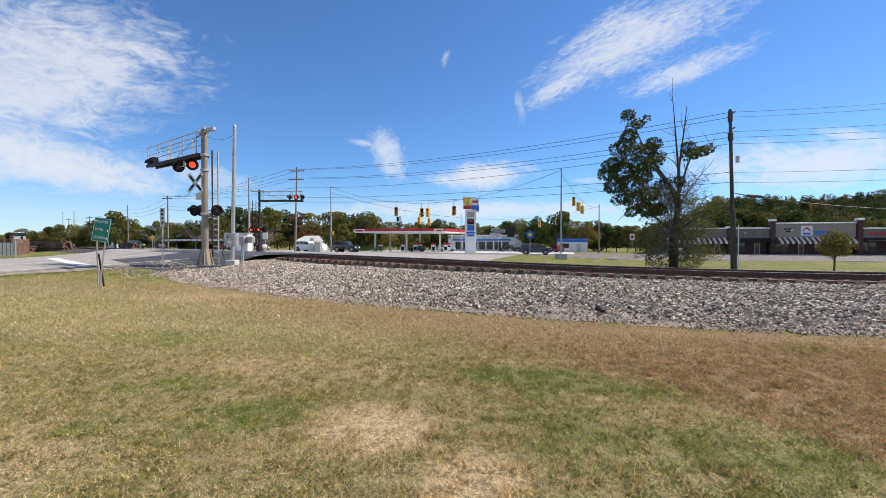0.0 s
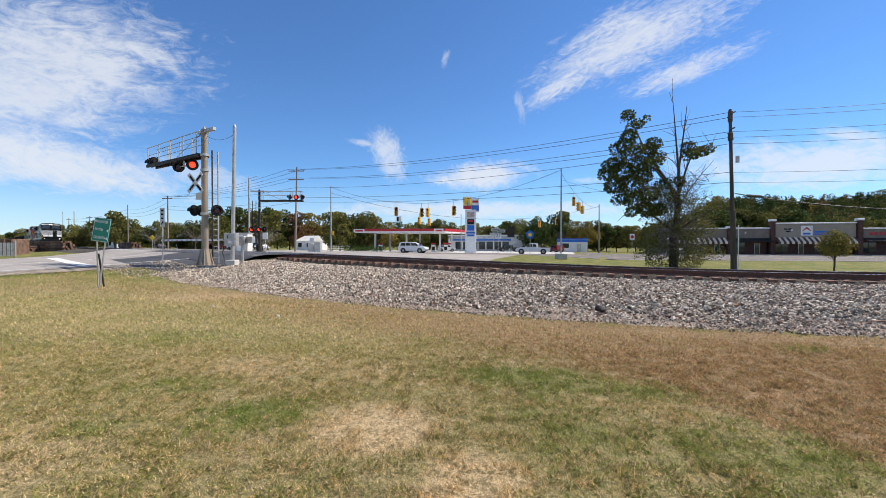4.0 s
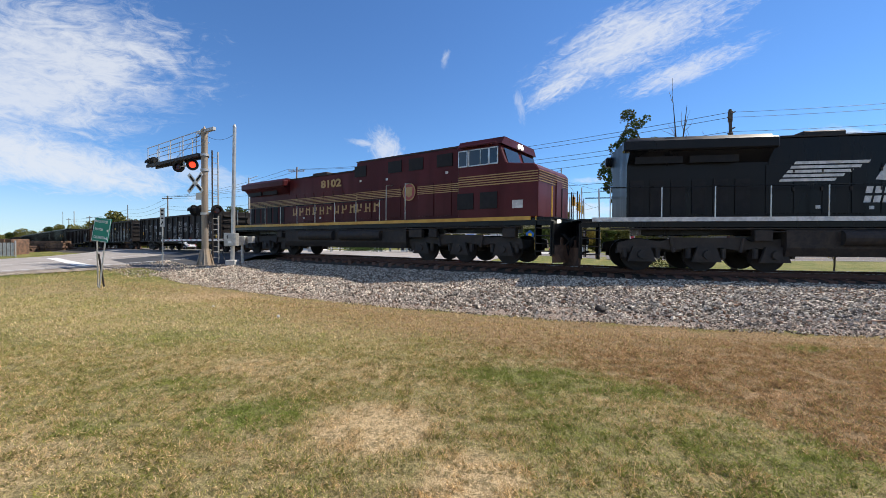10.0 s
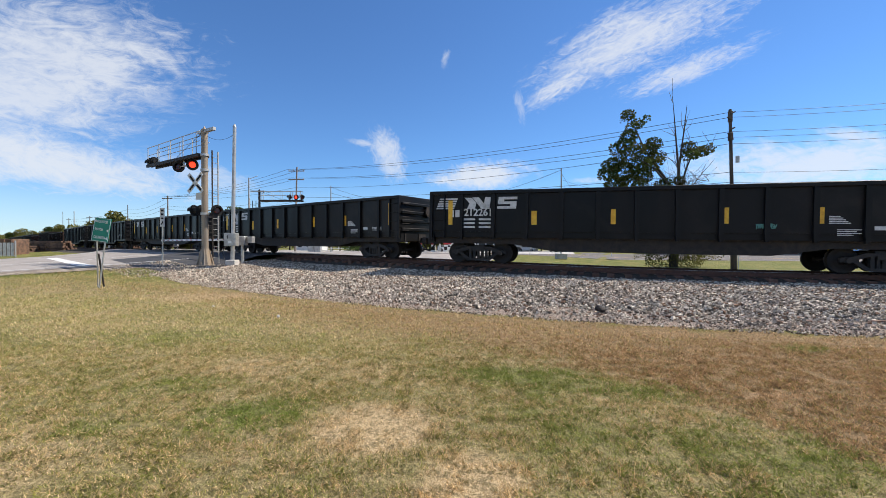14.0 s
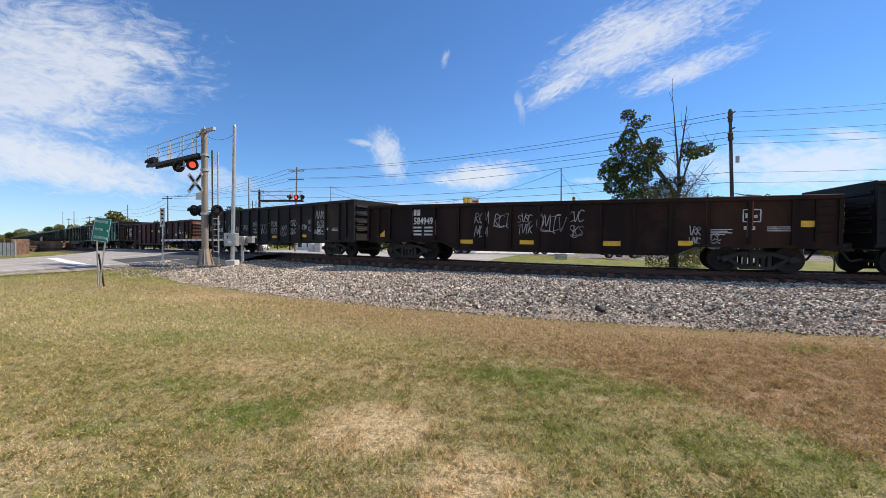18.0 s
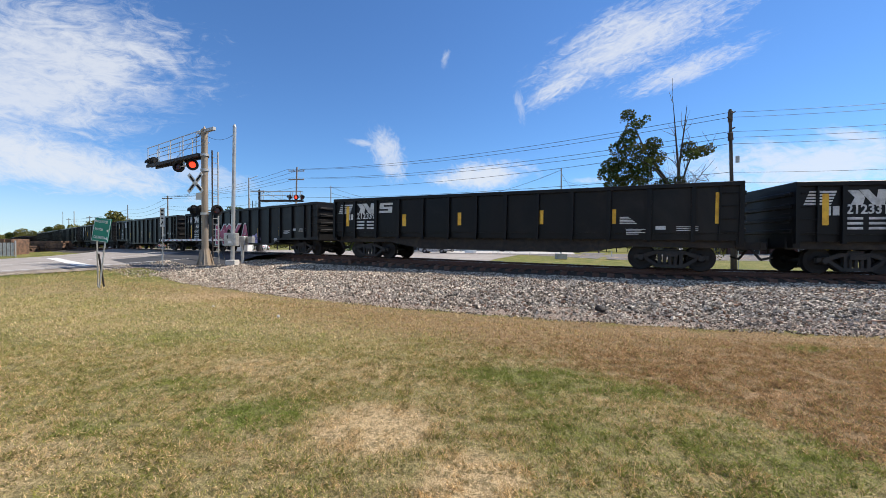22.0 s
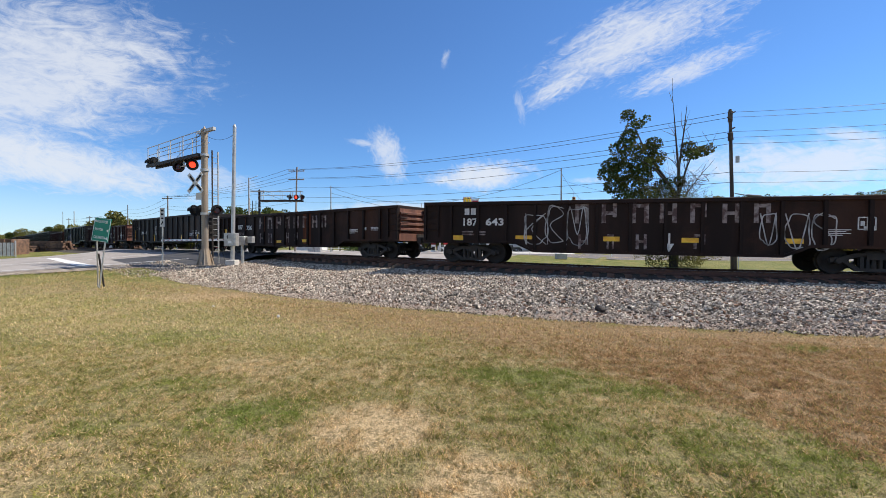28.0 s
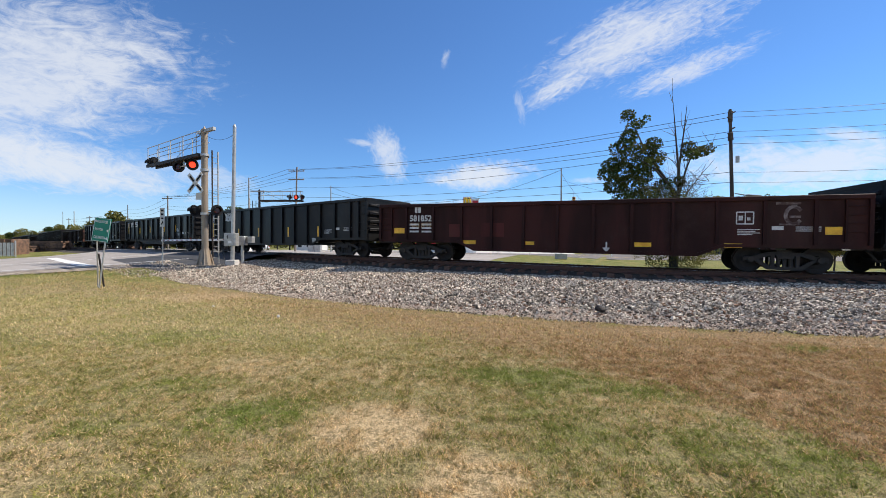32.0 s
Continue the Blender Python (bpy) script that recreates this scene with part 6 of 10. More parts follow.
# spray paint, worn letters and patches by wagon: kind, left end, foot, width, height
SPRAYED = {
    0: [("face", -7.9, 0.78, 1.19, 1.42), ("tag", -6.41, 1.57, 0.93, 0.76), ("word:ACET", -6.36, 0.76, 0.9, 0.59), ("tag", -5.23, 1.52, 0.96, 0.75), ("word:WH", -5.24, 0.7, 0.41, 0.59), ("tag", -1.64, 1.63, 0.8, 0.71), ("tag", -0.42, 0.68, 0.65, 1.42), ("tag", 0.6, 1.53, 0.75, 0.88), ("box", 0.67, 0.65, 0.65, 0.63), ("tag", 1.61, 1.48, 0.7, 0.8), ("tag", 2.66, 1.45, 0.8, 0.75), ("tag", 3.61, 1.09, 0.78, 1.15), ("tag", 5.47, 1.58, 1.02, 0.74), ("box", 5.55, 1.19, 0.65, 0.33)],
    1: [("fill", -4.38, 0.67, 1.2, 1.46), ("fill", -3.13, 0.69, 0.97, 1.13), ("bubble", -0.83, 0.73, 1.0, 1.36), ("fill", 0.18, 0.71, 0.95, 1.36), ("bubble", 1.37, 0.73, 1.02, 1.31), ("bubble", 2.5, 0.75, 0.82, 1.12), ("fill", 3.48, 0.7, 0.9, 1.65), ("fill", 4.54, 0.69, 0.88, 1.62), ("tag", 5.67, 1.45, 1.13, 0.64), ("box", 5.85, 1.13, 0.57, 0.31), ("bubble", 7.03, 0.83, 0.51, 1.04)],
    2: [("box", 5.1, 0.88, 0.46, 0.81), ("box", 6.06, 1.48, 0.45, 0.34), ("tag", 7.05, 1.08, 0.85, 0.9), ("worn", -3.36, 1.61, 0.51, 0.7), ("worn", -2.38, 1.61, 0.46, 0.68), ("worn", -1.46, 1.6, 0.47, 0.67), ("worn", -0.52, 1.6, 0.47, 0.65), ("worn", 0.46, 1.6, 0.51, 0.63), ("worn", 1.4, 1.59, 0.54, 0.62), ("worn", 2.36, 1.59, 0.53, 0.6), ("worn", 3.23, 1.59, 0.55, 0.59), ("worn", -2.36, 0.6, 0.42, 0.43), ("worn", -1.43, 0.62, 0.4, 0.42), ("worn", -0.41, 0.64, 0.43, 0.41), ("worn", 0.48, 0.66, 0.41, 0.4), ("worn", 1.48, 0.68, 0.51, 0.39)],
    3: [("teal", 2.89, 1.4, 0.55, 0.18)],
    8: [("tag", -3.14, 1.02, 0.57, 1.14), ("tag", -2.34, 1.45, 0.65, 0.62), ("tag", -1.36, 1.2, 0.54, 0.82), ("tag", -0.66, 1.29, 1.07, 0.75), ("tag", 0.55, 1.09, 0.5, 1.01), ("box", 5.88, 1.62, 0.45, 0.38), ("tag", 4.41, 0.82, 0.33, 0.73), ("tag", 4.94, 0.75, 0.36, 0.53)],
    9: [("tag", -7.52, 1.5, 0.83, 0.36), ("tag", -6.38, 1.5, 0.68, 0.7), ("tag", -5.2, 1.66, 0.41, 0.53), ("tag", -4.43, 1.27, 0.77, 0.65), ("tag", -3.36, 1.28, 0.73, 0.64), ("tag", -2.37, 1.43, 0.77, 0.45), ("tag", -1.24, 1.29, 0.64, 0.73), ("tag", -0.34, 1.23, 0.92, 0.7), ("tag", 0.85, 1.23, 0.65, 0.8), ("tag", 1.83, 1.09, 0.68, 0.7), ("tag", 2.75, 1.18, 0.61, 0.84), ("tag", 3.65, 1.43, 0.71, 0.3), ("tag", 4.51, 1.33, 0.46, 0.65), ("tag", 5.16, 1.93, 0.83, 0.55), ("tag", 5.29, 1.55, 0.66, 0.36), ("box", 5.3, 1.16, 0.58, 0.36)],
    10: [("patch", -2.4, 0.91, 1.05, 1.47), ("patch", -5.02, 1.65, 0.99, 0.76), ("arrow", 0.54, 0.41, 0.23, 0.47), ("patch", -3.57, 0.9, 1.31, 1.49), ("box", 5.44, 1.44, 0.56, 0.43), ("tag", 2.35, 1.29, 1.12, 0.76)],
    11: [("word:G", -4.8, 1.08, 0.87, 1.22), ("word:A", -3.66, 1.06, 0.94, 1.22), ("word:R", -2.35, 1.04, 0.91, 1.39), ("word:G", -1.16, 1.04, 1.06, 1.34), ("word:O", 0.12, 1.04, 0.95, 1.29), ("splash", 1.4, 1.04, 0.43, 1.03), ("block", 1.84, 0.95, 0.78, 1.36), ("teal", 2.61, 0.95, 1.06, 1.41), ("block", 4.0, 0.96, 0.98, 1.35), ("teal", 5.1, 0.96, 1.0, 1.33), ("splash", 5.72, 0.96, 1.01, 1.09)],
    14: [("word:M", -3.3, 0.5, 1.45, 1.42), ("word:O", -1.9, 0.53, 1.11, 1.39), ("word:K", -0.86, 0.55, 1.21, 1.35), ("word:A", 0.28, 0.55, 1.16, 1.35), ("cloud", -4.21, 0.56, 0.95, 0.66), ("cloud", 1.41, 0.56, 1.07, 0.73)],
    15: [("tag", -0.71, 1.14, 0.55, 0.63)],
    20: [("outline", -4.28, 0.78, 0.91, 1.16), ("outline", -3.45, 0.79, 0.81, 1.41), ("outline", -2.72, 0.8, 0.81, 1.39), ("outline", 3.27, 0.87, 0.47, 1.03), ("outline", 3.94, 0.74, 0.67, 1.14), ("outline", 4.61, 0.76, 0.65, 1.13), ("outline", 6.67, 1.39, 0.51, 0.8), ("box", 5.77, 1.39, 0.41, 0.36), ("worn", -2.41, 1.57, 0.49, 0.71), ("worn", -1.5, 1.58, 0.51, 0.7), ("worn", -0.54, 1.58, 0.58, 0.68), ("worn", 0.37, 1.58, 0.53, 0.67), ("worn", 1.29, 1.58, 0.49, 0.66), ("worn", 2.22, 1.58, 0.49, 0.64), ("worn", 3.1, 1.58, 0.46, 0.63), ("worn", -2.28, 0.63, 0.34, 0.54), ("worn", -1.31, 0.65, 0.24, 0.53), ("worn", -0.37, 0.67, 0.36, 0.52), ("worn", 1.41, 0.71, 0.35, 0.5), ("arrow", 0.52, 0.59, 0.31, 0.64)],
    21: [("rust", 1.19, 0.54, 0.69, 1.79), ("worn", -3.3, 1.52, 0.53, 0.7), ("worn", -2.37, 1.52, 0.51, 0.69), ("worn", -1.47, 1.52, 0.52, 0.68), ("worn", -0.6, 1.52, 0.52, 0.67), ("worn", 0.28, 1.52, 0.51, 0.66), ("worn", 1.14, 1.52, 0.51, 0.65), ("worn", 1.96, 1.52, 0.48, 0.64), ("worn", 2.75, 1.52, 0.43, 0.63), ("worn", -3.25, 0.68, 0.41, 0.57), ("worn", -2.29, 0.69, 0.35, 0.56), ("worn", -0.43, 0.72, 0.25, 0.55), ("worn", 0.36, 0.73, 0.32, 0.54)],
    22: [("tag", -7.47, 1.88, 0.41, 0.36), ("tag", -2.45, 1.3, 0.52, 0.86), ("box", 5.65, 1.18, 0.67, 0.41)],
    23: [("face", -5.26, 1.0, 1.08, 1.28), ("word:MC", 1.5, 1.11, 1.04, 0.62), ("face", 3.02, 1.11, 0.87, 1.16), ("box", 6.15, 1.14, 0.59, 0.5), ("face", -5.02, 1.06, 0.69, 1.14)],
    24: [("lilac", -5.37, 0.53, 1.01, 1.54), ("silver", -4.51, 0.55, 0.97, 1.45), ("lilac", -3.71, 0.57, 1.04, 1.38), ("silver", -2.9, 0.58, 0.89, 1.39)],
    25: [("box", 4.97, 1.55, 0.45, 0.38), ("patch", -4.99, 1.04, 0.91, 0.52), ("patch", -3.61, 1.06, 0.94, 0.55), ("arrow", 0.96, 0.55, 0.26, 0.36)],
}
BLACK = "black open steel gondola wagon"
WAGONS = [
    ("flat", "car_grey", "weathered black gondola wagon covered in white spray tags", ("", "194002"), True, "tags", "wide"),
    ("flat", "car_grey", "weathered black gondola wagon with grey bubble letters sprayed on", ("", "201039"), True, "square", "high"),
    ("low", "car_brown", "low rusty brown gondola wagon with worn white lettering", ("", "187781"), True, "name square", "wide"),
    ("deep", "car_black", BLACK + " and yellow strips", ("", "212261"), False, "emblem", "tall"),
    ("deep", "car_black", BLACK + " and yellow strips", ("", "212418"), False, "emblem", "tall"),
    ("deep", "car_black", BLACK + " and yellow strips", ("", ""), False, "emblem", "tall"),
    ("tall", "car_black", BLACK + " and a white flag emblem", ("AOK", "40940"), False, "emblem", "tall"),
    ("tall", "car_black", BLACK + " and a white flag emblem", ("WRWK", "150527"), False, "emblem", "tall"),
    ("low", "car_brown", "low brown gondola wagon with rust streaks and scrawls", ("", "584949"), True, "rust tags square", "wide"),
    ("flat", "car_grey", "weathered black gondola wagon covered in chalk scrawls", ("", "201126"), True, "tags", "wide"),
    ("low", "car_red", "low oxide red gondola wagon with brighter repair panels", ("", "581729"), True, "square", "high"),
    ("tall", "car_black", "black gondola wagon with cream and teal sprayed letters", ("", "211294"), False, "emblem", "wide"),
    ("deep", "car_black", BLACK + " and yellow strips", ("", "212331"), False, "emblem", "tall"),
    ("deep", "car_black", BLACK + " and yellow strips", ("", "212339"), False, "emblem", "tall"),
    ("tall", "car_black", "black gondola wagon with large pink sprayed letters", ("AOK", "41479"), False, "emblem", "tall"),
    ("tall", "car_black", BLACK + " and a white flag emblem", ("AOK", "41013"), False, "emblem", "tall"),
    ("deep", "car_black", BLACK + " and yellow strips", ("", "212179"), False, "emblem", "tall"),
    ("tall", "car_black", BLACK + " and a white flag emblem", ("AOK", "41047"), False, "emblem", "tall"),
    ("tall", "car_black", BLACK + " and orange plates", ("", ""), False, "", "wide"),
    ("tall", "car_black", "black gondola wagon with chalked words and orange plates", ("", "211154"), False, "emblem note", "wide"),
    ("low", "car_brown", "low rusty brown gondola wagon with worn lettering and scrawls", ("", "187643"), True, "name tags square", "wide"),
    ("low", "car_brown", "low rusty brown gondola wagon with worn white lettering", ("", "187756"), True, "name rust", "wide"),
    ("flat", "car_grey", "weathered dark grey gondola wagon with short yellow strips", ("", "200821"), True, "square", "tall"),
    ("low", "car_red", "low oxide red gondola wagon with white numbers", ("", "582083"), True, "square", "wide"),
    ("tall", "car_black", "black gondola wagon with silver and lilac sprayed letters", ("", "211483"), False, "emblem", "tall"),
    ("low", "car_red", "low oxide red gondola wagon with white stencils", ("", "581852"), True, "square", "wide"),
    ("tall", "car_black", BLACK + " and yellow strips", ("", ""), False, "emblem", "tall"),
    ("deep", "car_black", BLACK + " and yellow strips", ("", ""), False, "emblem", "tall"),
    ("tall", "car_black", BLACK + " and yellow strips", ("", ""), False, "emblem", "tall"),
    ("low", "car_brown", "low rusty brown gondola wagon", ("", ""), False, "name", "wide"),
    ("flat", "car_grey", "weathered dark gondola wagon", ("", ""), False, "tags", "wide"),
    ("tall", "car_black", BLACK + " and yellow strips", ("", ""), False, "emblem", "tall"),
    ("low", "car_brown", "low rusty brown gondola wagon", ("", ""), False, "", "wide"),
    ("deep", "car_black", BLACK + " and yellow strips", ("", ""), False, "emblem", "tall"),
    ("tall", "car_black", BLACK + " and yellow strips", ("", ""), False, "emblem", "tall"),
    ("low", "car_red", "low oxide red gondola wagon", ("", ""), False, "", "wide"),
    ("tall", "car_black", BLACK + " and yellow strips", ("", ""), False, "emblem", "tall"),
]
# running length of each wagon's rear end behind a fixed mark of the train
REAR = [-247.8, -265.8, -283.0, -300.8, -319.2, -337.0, -354.6, -373.5, -390.9, -408.3, -425.9, -443.7, -462.4, -480.6, -497.6, -515.3, -533.2, -551.7, -569.3,
        -586.8, -605.3, -622.6, -640.4, -658.5, -676.9, -693.7]
while len(REAR) < len(WAGONS):
    REAR.append(REAR[-1] - 17.85)
TRAIN = []
for i, (style, body, label, marks, split, decor, kind) in enumerate(WAGONS):
    car = gondola(style, body, label, marks, split, decor, kind, seed=i + 1)
    front_gap = (REAR[i - 1] if i else -229.6) - 1.25
    TRAIN.append((car, (REAR[i] + front_gap) / 2, 6.35))


# ---- locomotives ----
def six_wheel_truck(parent, x):
    """Three-axle locomotive truck."""
    fr = bmesh.new()
    for y in (-1.12, 1.12):
        s = -1 if y < 0 else 1
        out = [(-2.65, 0.56), (-2.6, 0.9), (-2.1, 1.02), (-1.3, 0.94), (-0.9, 1.06), (0.9, 1.06), (1.3, 0.94), (2.1, 1.02), (2.6, 0.9), (2.65, 0.56), (2.3, 0.6), (1.45, 0.74), (0.95, 0.66), (0.45, 0.74), (-0.45, 0.74), (-0.95, 0.66), (-1.45, 0.74), (-2.3, 0.6)]
        prism(fr, out, y - 0.08, y + 0.08)
        for ax in (-1.9, 0.0, 1.9):
            prism(fr, [(ax - 0.42, 0.3), (ax + 0.42, 0.3), (ax + 0.26, 0.78), (ax - 0.26, 0.78)], y + s * 0.06, y + s * 0.18)
            rod(fr, (ax, y + s * 0.1, 0.53), (ax, y + s * 0.27, 0.53), 0.15, 0.13, 14)
            for dx in (-0.5, 0.5):
                rod(fr, (ax + dx, y + s * 0.06, 0.42), (ax + dx, y + s * 0.06, 0.72), 0.08, 0.08, 8)
        for dx in (-0.95, 0.95):
            rod(fr, (dx, y + s * 0.14, 0.6), (dx * 1.1, y + s * 0.14, 1.05), 0.05, 0.05, 8)
    box(fr, 0, 0, 0.75, 4.4, 1.5, 0.3)
    t = part("truck", fr, M["truck"], parent, "cast steel three-axle truck", at=pose(x, 0, 0))
    for ax in (-1.9, 0.0, 1.9):
        wb = bmesh.new()
        for y in (-0.78, 0.78):
            rod(wb, (0, y - 0.07, 0), (0, y + 0.07, 0), 0.53, 0.53, 30)
        rod(wb, (0, -0.9, 0), (0, 0.9, 0), 0.1, 0.1, 10)
        part("wheelset", wb, M["wheel_steel"], t, at=pose(ax, 0, 0.53))
    return t


def locomotive(paint, sill, label, number, striped):
    """A long-hood diesel with a wide cab at its front; the origin lies on the rail top, at the middle of the frame."""
    P = M[paint]
    h = 10.45
    loco = thing("locomotive", label, "locomotive")
    part("frame", boxes((0, 0, 1.5, 2 * h, 2.9, 0.26), (0, 0, 1.3, 2 * h - 4, 1.4, 0.3), bevel=0.01), M["loco_black"], loco)
    for y in (-1.48, 1.48):
        part("side_sill", boxes((-0.2, y, 1.62, 2 * h - 1.0, 0.05, 0.13)), M[sill], loco, "pale painted side sill" if sill == "lettering" else "yellow painted side sill")
    # hood: rear radiator section, low engine hood, tall hood behind the cab
    part("engine_hood", boxes((-2.1, 0, 2.9, 5.6, 2.0, 2.5), bevel=0.05), P, loco)
    part("equipment_hood", boxes((3.72, 0, 3.07, 6.1, 2.2, 2.86), (3.72, 0, 4.52, 6.1, 2.0, 0.12), bevel=0.04), P, loco)
    rad = bmesh.new()
    prism(rad, [(-1.0, 1.65), (1.0, 1.65), (1.0, 3.4), (1.35, 3.75), (1.35, 4.05), (1.2, 4.22), (-1.2, 4.22), (-1.35, 4.05), (-1.35, 3.75), (-1.0, 3.4)], -9.0, -4.9, axis="x")
    part("radiator_hood", rad, P, loco)
    part("radiator_wing", boxes((-7.0, -1.3, 3.93, 4.4, 0.34, 0.36), (-7.0, 1.3, 3.93, 4.4, 0.34, 0.36), bevel=0.05), P, loco)
    for i in range(2):
        part("radiator_screen", boxes((-8.1 + i * 1.6, -1.19, 3.58, 1.4, 0.05, 0.36)), M["black_paint"], loco, "black mesh screen")
    part("exhaust_stack", boxes((-3.0, 0, 4.28, 1.2, 0.9, 0.35), bevel=0.04), M["dark_steel"], loco)
    horn = bmesh.new()
    for dy in (-0.2, 0, 0.2):
        rod(horn, (-0.5, dy, 4.33), (0.05, dy, 4.38), 0.05, 0.13, 8)
    box(horn, -0.45, 0, 4.22, 0.3, 0.6, 0.1)
    part("horn", horn, M["dark_steel"], loco)
    # hood doors, louvres, grab rails
    for x in np.arange(-8.7, -5.2, 0.62):
        part("radiator_door", boxes((float(x), -1.015, 2.35, 0.42, 0.03, 1.1)), M["black_paint"], loco)
    for x in np.arange(-4.6, 0.0, 0.77):
        part("hood_door", boxes((float(x), -1.012, 2.55, 0.7, 0.025, 1.5), bevel=0.006), P, loco)
    for x in (0.7, 2.9, 4.1, 5.6):
        part("intake_grille", boxes((float(x) + 0.25, -1.115, 4.05, 0.78, 0.04, 0.5)), M["black_paint"], loco, "black intake grille")
    for x in (1.3, 2.2, 3.1, 4.9, 5.8):
        part("hood_door", boxes((x, -1.115, 2.5, 0.8, 0.025, 1.35), bevel=0.006), P, loco)
    for x in (3.0, 4.1):
        part("grab_rail", rods(((x, -1.5, 1.7), (x, -1.5, 3.2), 0.02), ((x, -1.5, 3.2), (x, -1.12, 3.25), 0.02), n=6), M["silver"], loco)
    # latches, handholds and pale warning plates along the hood
    for x in np.arange(-4.2, 0.4, 0.77):
        part("latch", boxes((float(x), -1.03, 2.55, 0.05, 0.03, 0.12), (float(x), -1.03, 3.1, 0.05, 0.03, 0.1)), M["dark_steel"], loco)
    for x, z in ((-3.6, 1.95), (-2.2, 1.92), (0.9, 3.55), (2.6, 3.5), (5.9, 3.5), (4.3, 3.92)):
        part("warning_plate", plates([rect(x, z, 0.13, 0.1)], -1.117 if x > 0.6 else -1.03), M["lettering"], loco, "small pale warning plate")
    part("roof_edge", boxes((3.72, -1.08, 4.5, 6.1, 0.06, 0.05), (-2.1, -0.98, 4.16, 5.5, 0.05, 0.05)), M["dark_steel"], loco)
    for x in (1.2, 2.3, 3.6, 5.2):
        part("fan_cover", boxes((x, 0, 4.62, 0.8, 1.3, 0.1), bevel=0.02), M["dark_steel"], loco)
    # pipes and boxes under the walkway
    part("brake_pipe", rods(((-9.6, -1.4, 1.33), (9.4, -1.4, 1.33), 0.03), ((-5.0, -1.44, 1.24), (4.5, -1.44, 1.24), 0.022), n=6), M["dark_steel"], loco)
    for x, w in ((-5.2, 0.5), (4.6, 0.7), (5.5, 0.4), (8.9, 0.5)):
        part("equipment_box", boxes((x, -1.32, 1.12, w, 0.25, 0.34), bevel=0.02), M["dark_steel"], loco)
    # cab with slanted windshield and nose
    cab = bmesh.new()
    prism(cab, [(6.75, 1.65), (10.0, 1.65), (10.0, 3.3), (9.86, 3.47), (8.78, 3.6), (8.5, 4.3), (8.35, 4.42), (6.75, 4.42)], -1.48, 1.48)
    bmesh.ops.bevel(cab, geom=cab.edges[:], offset=0.035, segments=1, affect="EDGES")
    cabp = part("cab", cab, P, loco)
    roof = bmesh.new()
    prism(roof, [(-1.5, 4.3), (1.5, 4.3), (1.28, 4.58), (-1.28, 4.58)], 6.7, 8.62, axis="x")
    part("roof", roof, P, cabp)
    part("roof_unit", boxes((7.2, 0, 4.62, 0.9, 1.4, 0.1), (7.95, 0.2, 4.66, 0.5, 0.5, 0.12), bevel=0.02), M["dark_steel"], cabp)
    for x, w in ((6.84, 0.34), (7.3, 0.46), (7.8, 0.3), (8.17, 0.3)):
        part("window", boxes((x + w / 2 - 0.03, -1.485, 3.9, w, 0.03, 0.54)), M["glass"], cabp, "dark cab side window")
        part("window_frame", boxes((x - 0.05, -1.49, 3.9, 0.04, 0.04, 0.62), (x + w - 0.01, -1.49, 3.9, 0.04, 0.04, 0.62), (x + w / 2 - 0.03, -1.49, 4.19, w + 0.08, 0.04, 0.04),
                                   (x + w / 2 - 0.03, -1.49, 3.61, w + 0.08, 0.04, 0.04)), M["silver"], cabp)
    for y in (-0.72, 0.72):
        wsc = bmesh.new()
        prism(wsc, [(8.77, 3.6), (8.79, 3.61), (8.6, 4.18), (8.58, 4.17)], y - 0.56, y + 0.56)
        part("windshield", wsc, M["glass"], cabp, "dark slanted windshield")
    part("sun_visor", boxes((7.6, -1.58, 4.3, 1.3, 0.22, 0.03)), P, cabp)
    part("number_board", boxes((8.52, 0, 4.42, 0.1, 1.5, 0.22)), M["white"], cabp, "white lit number board")
    part("headlight", rods(((8.6, -0.12, 4.42), (8.66, -0.12, 4.42), 0.09), ((8.6, 0.12, 4.42), (8.66, 0.12, 4.42), 0.09), n=12), M["headlight"], cabp, "glowing headlight")
    part("nose_door", boxes((10.01, 0.45, 2.4, 0.04, 0.6, 1.3)), P, cabp)
    for x in (7.1, 8.1):
        part("louvre", boxes((x, -1.495, 2.3, 0.72, 0.03, 0.6), bevel=0.005), M["black_paint"], cabp)
    part("plate", plates([rect(9.05, 1.98, 0.4, 0.28)], -1.485), M["lettering"], cabp, "small pale square plate")
    yc = -1.486
    if striped:
        st = [[(8.95 + i * 0.12, 3.1 - i * 0.19), (10.0, 3.1 - i * 0.19), (10.0, 2.99 - i * 0.19), (9.0 + i * 0.12, 2.99 - i * 0.19)] for i in range(5)]
        part("nose_stripe", plates(st, yc), M["white"], cabp, "white slanted nose stripes")
        for i in range(5):
            part("nose_band", boxes((10.015, 0, 3.045 - i * 0.19, 0.02, 2.9, 0.11)), M["white"], cabp, "white painted nose band")
        part("nose_paint", boxes((10.012, 0.1, 2.1, 0.02, 2.7, 0.3)), M["white"], cabp, "white painted nose field")
        part("windshield_band", boxes((8.62, 0, 4.32, 0.06, 2.7, 0.12)), M["white"], cabp, "white band over the windshield")
        side_text(cabp, number, 6.98, 2.93, 0.42, M["lettering"], yc, "number", bold=0.02)
        flag = [rect(-4.6 + 0.1 * i, 2.78 + 0.13 * i, 1.5 + 0.12 * i, 0.085, 0.05) for i in range(5)]
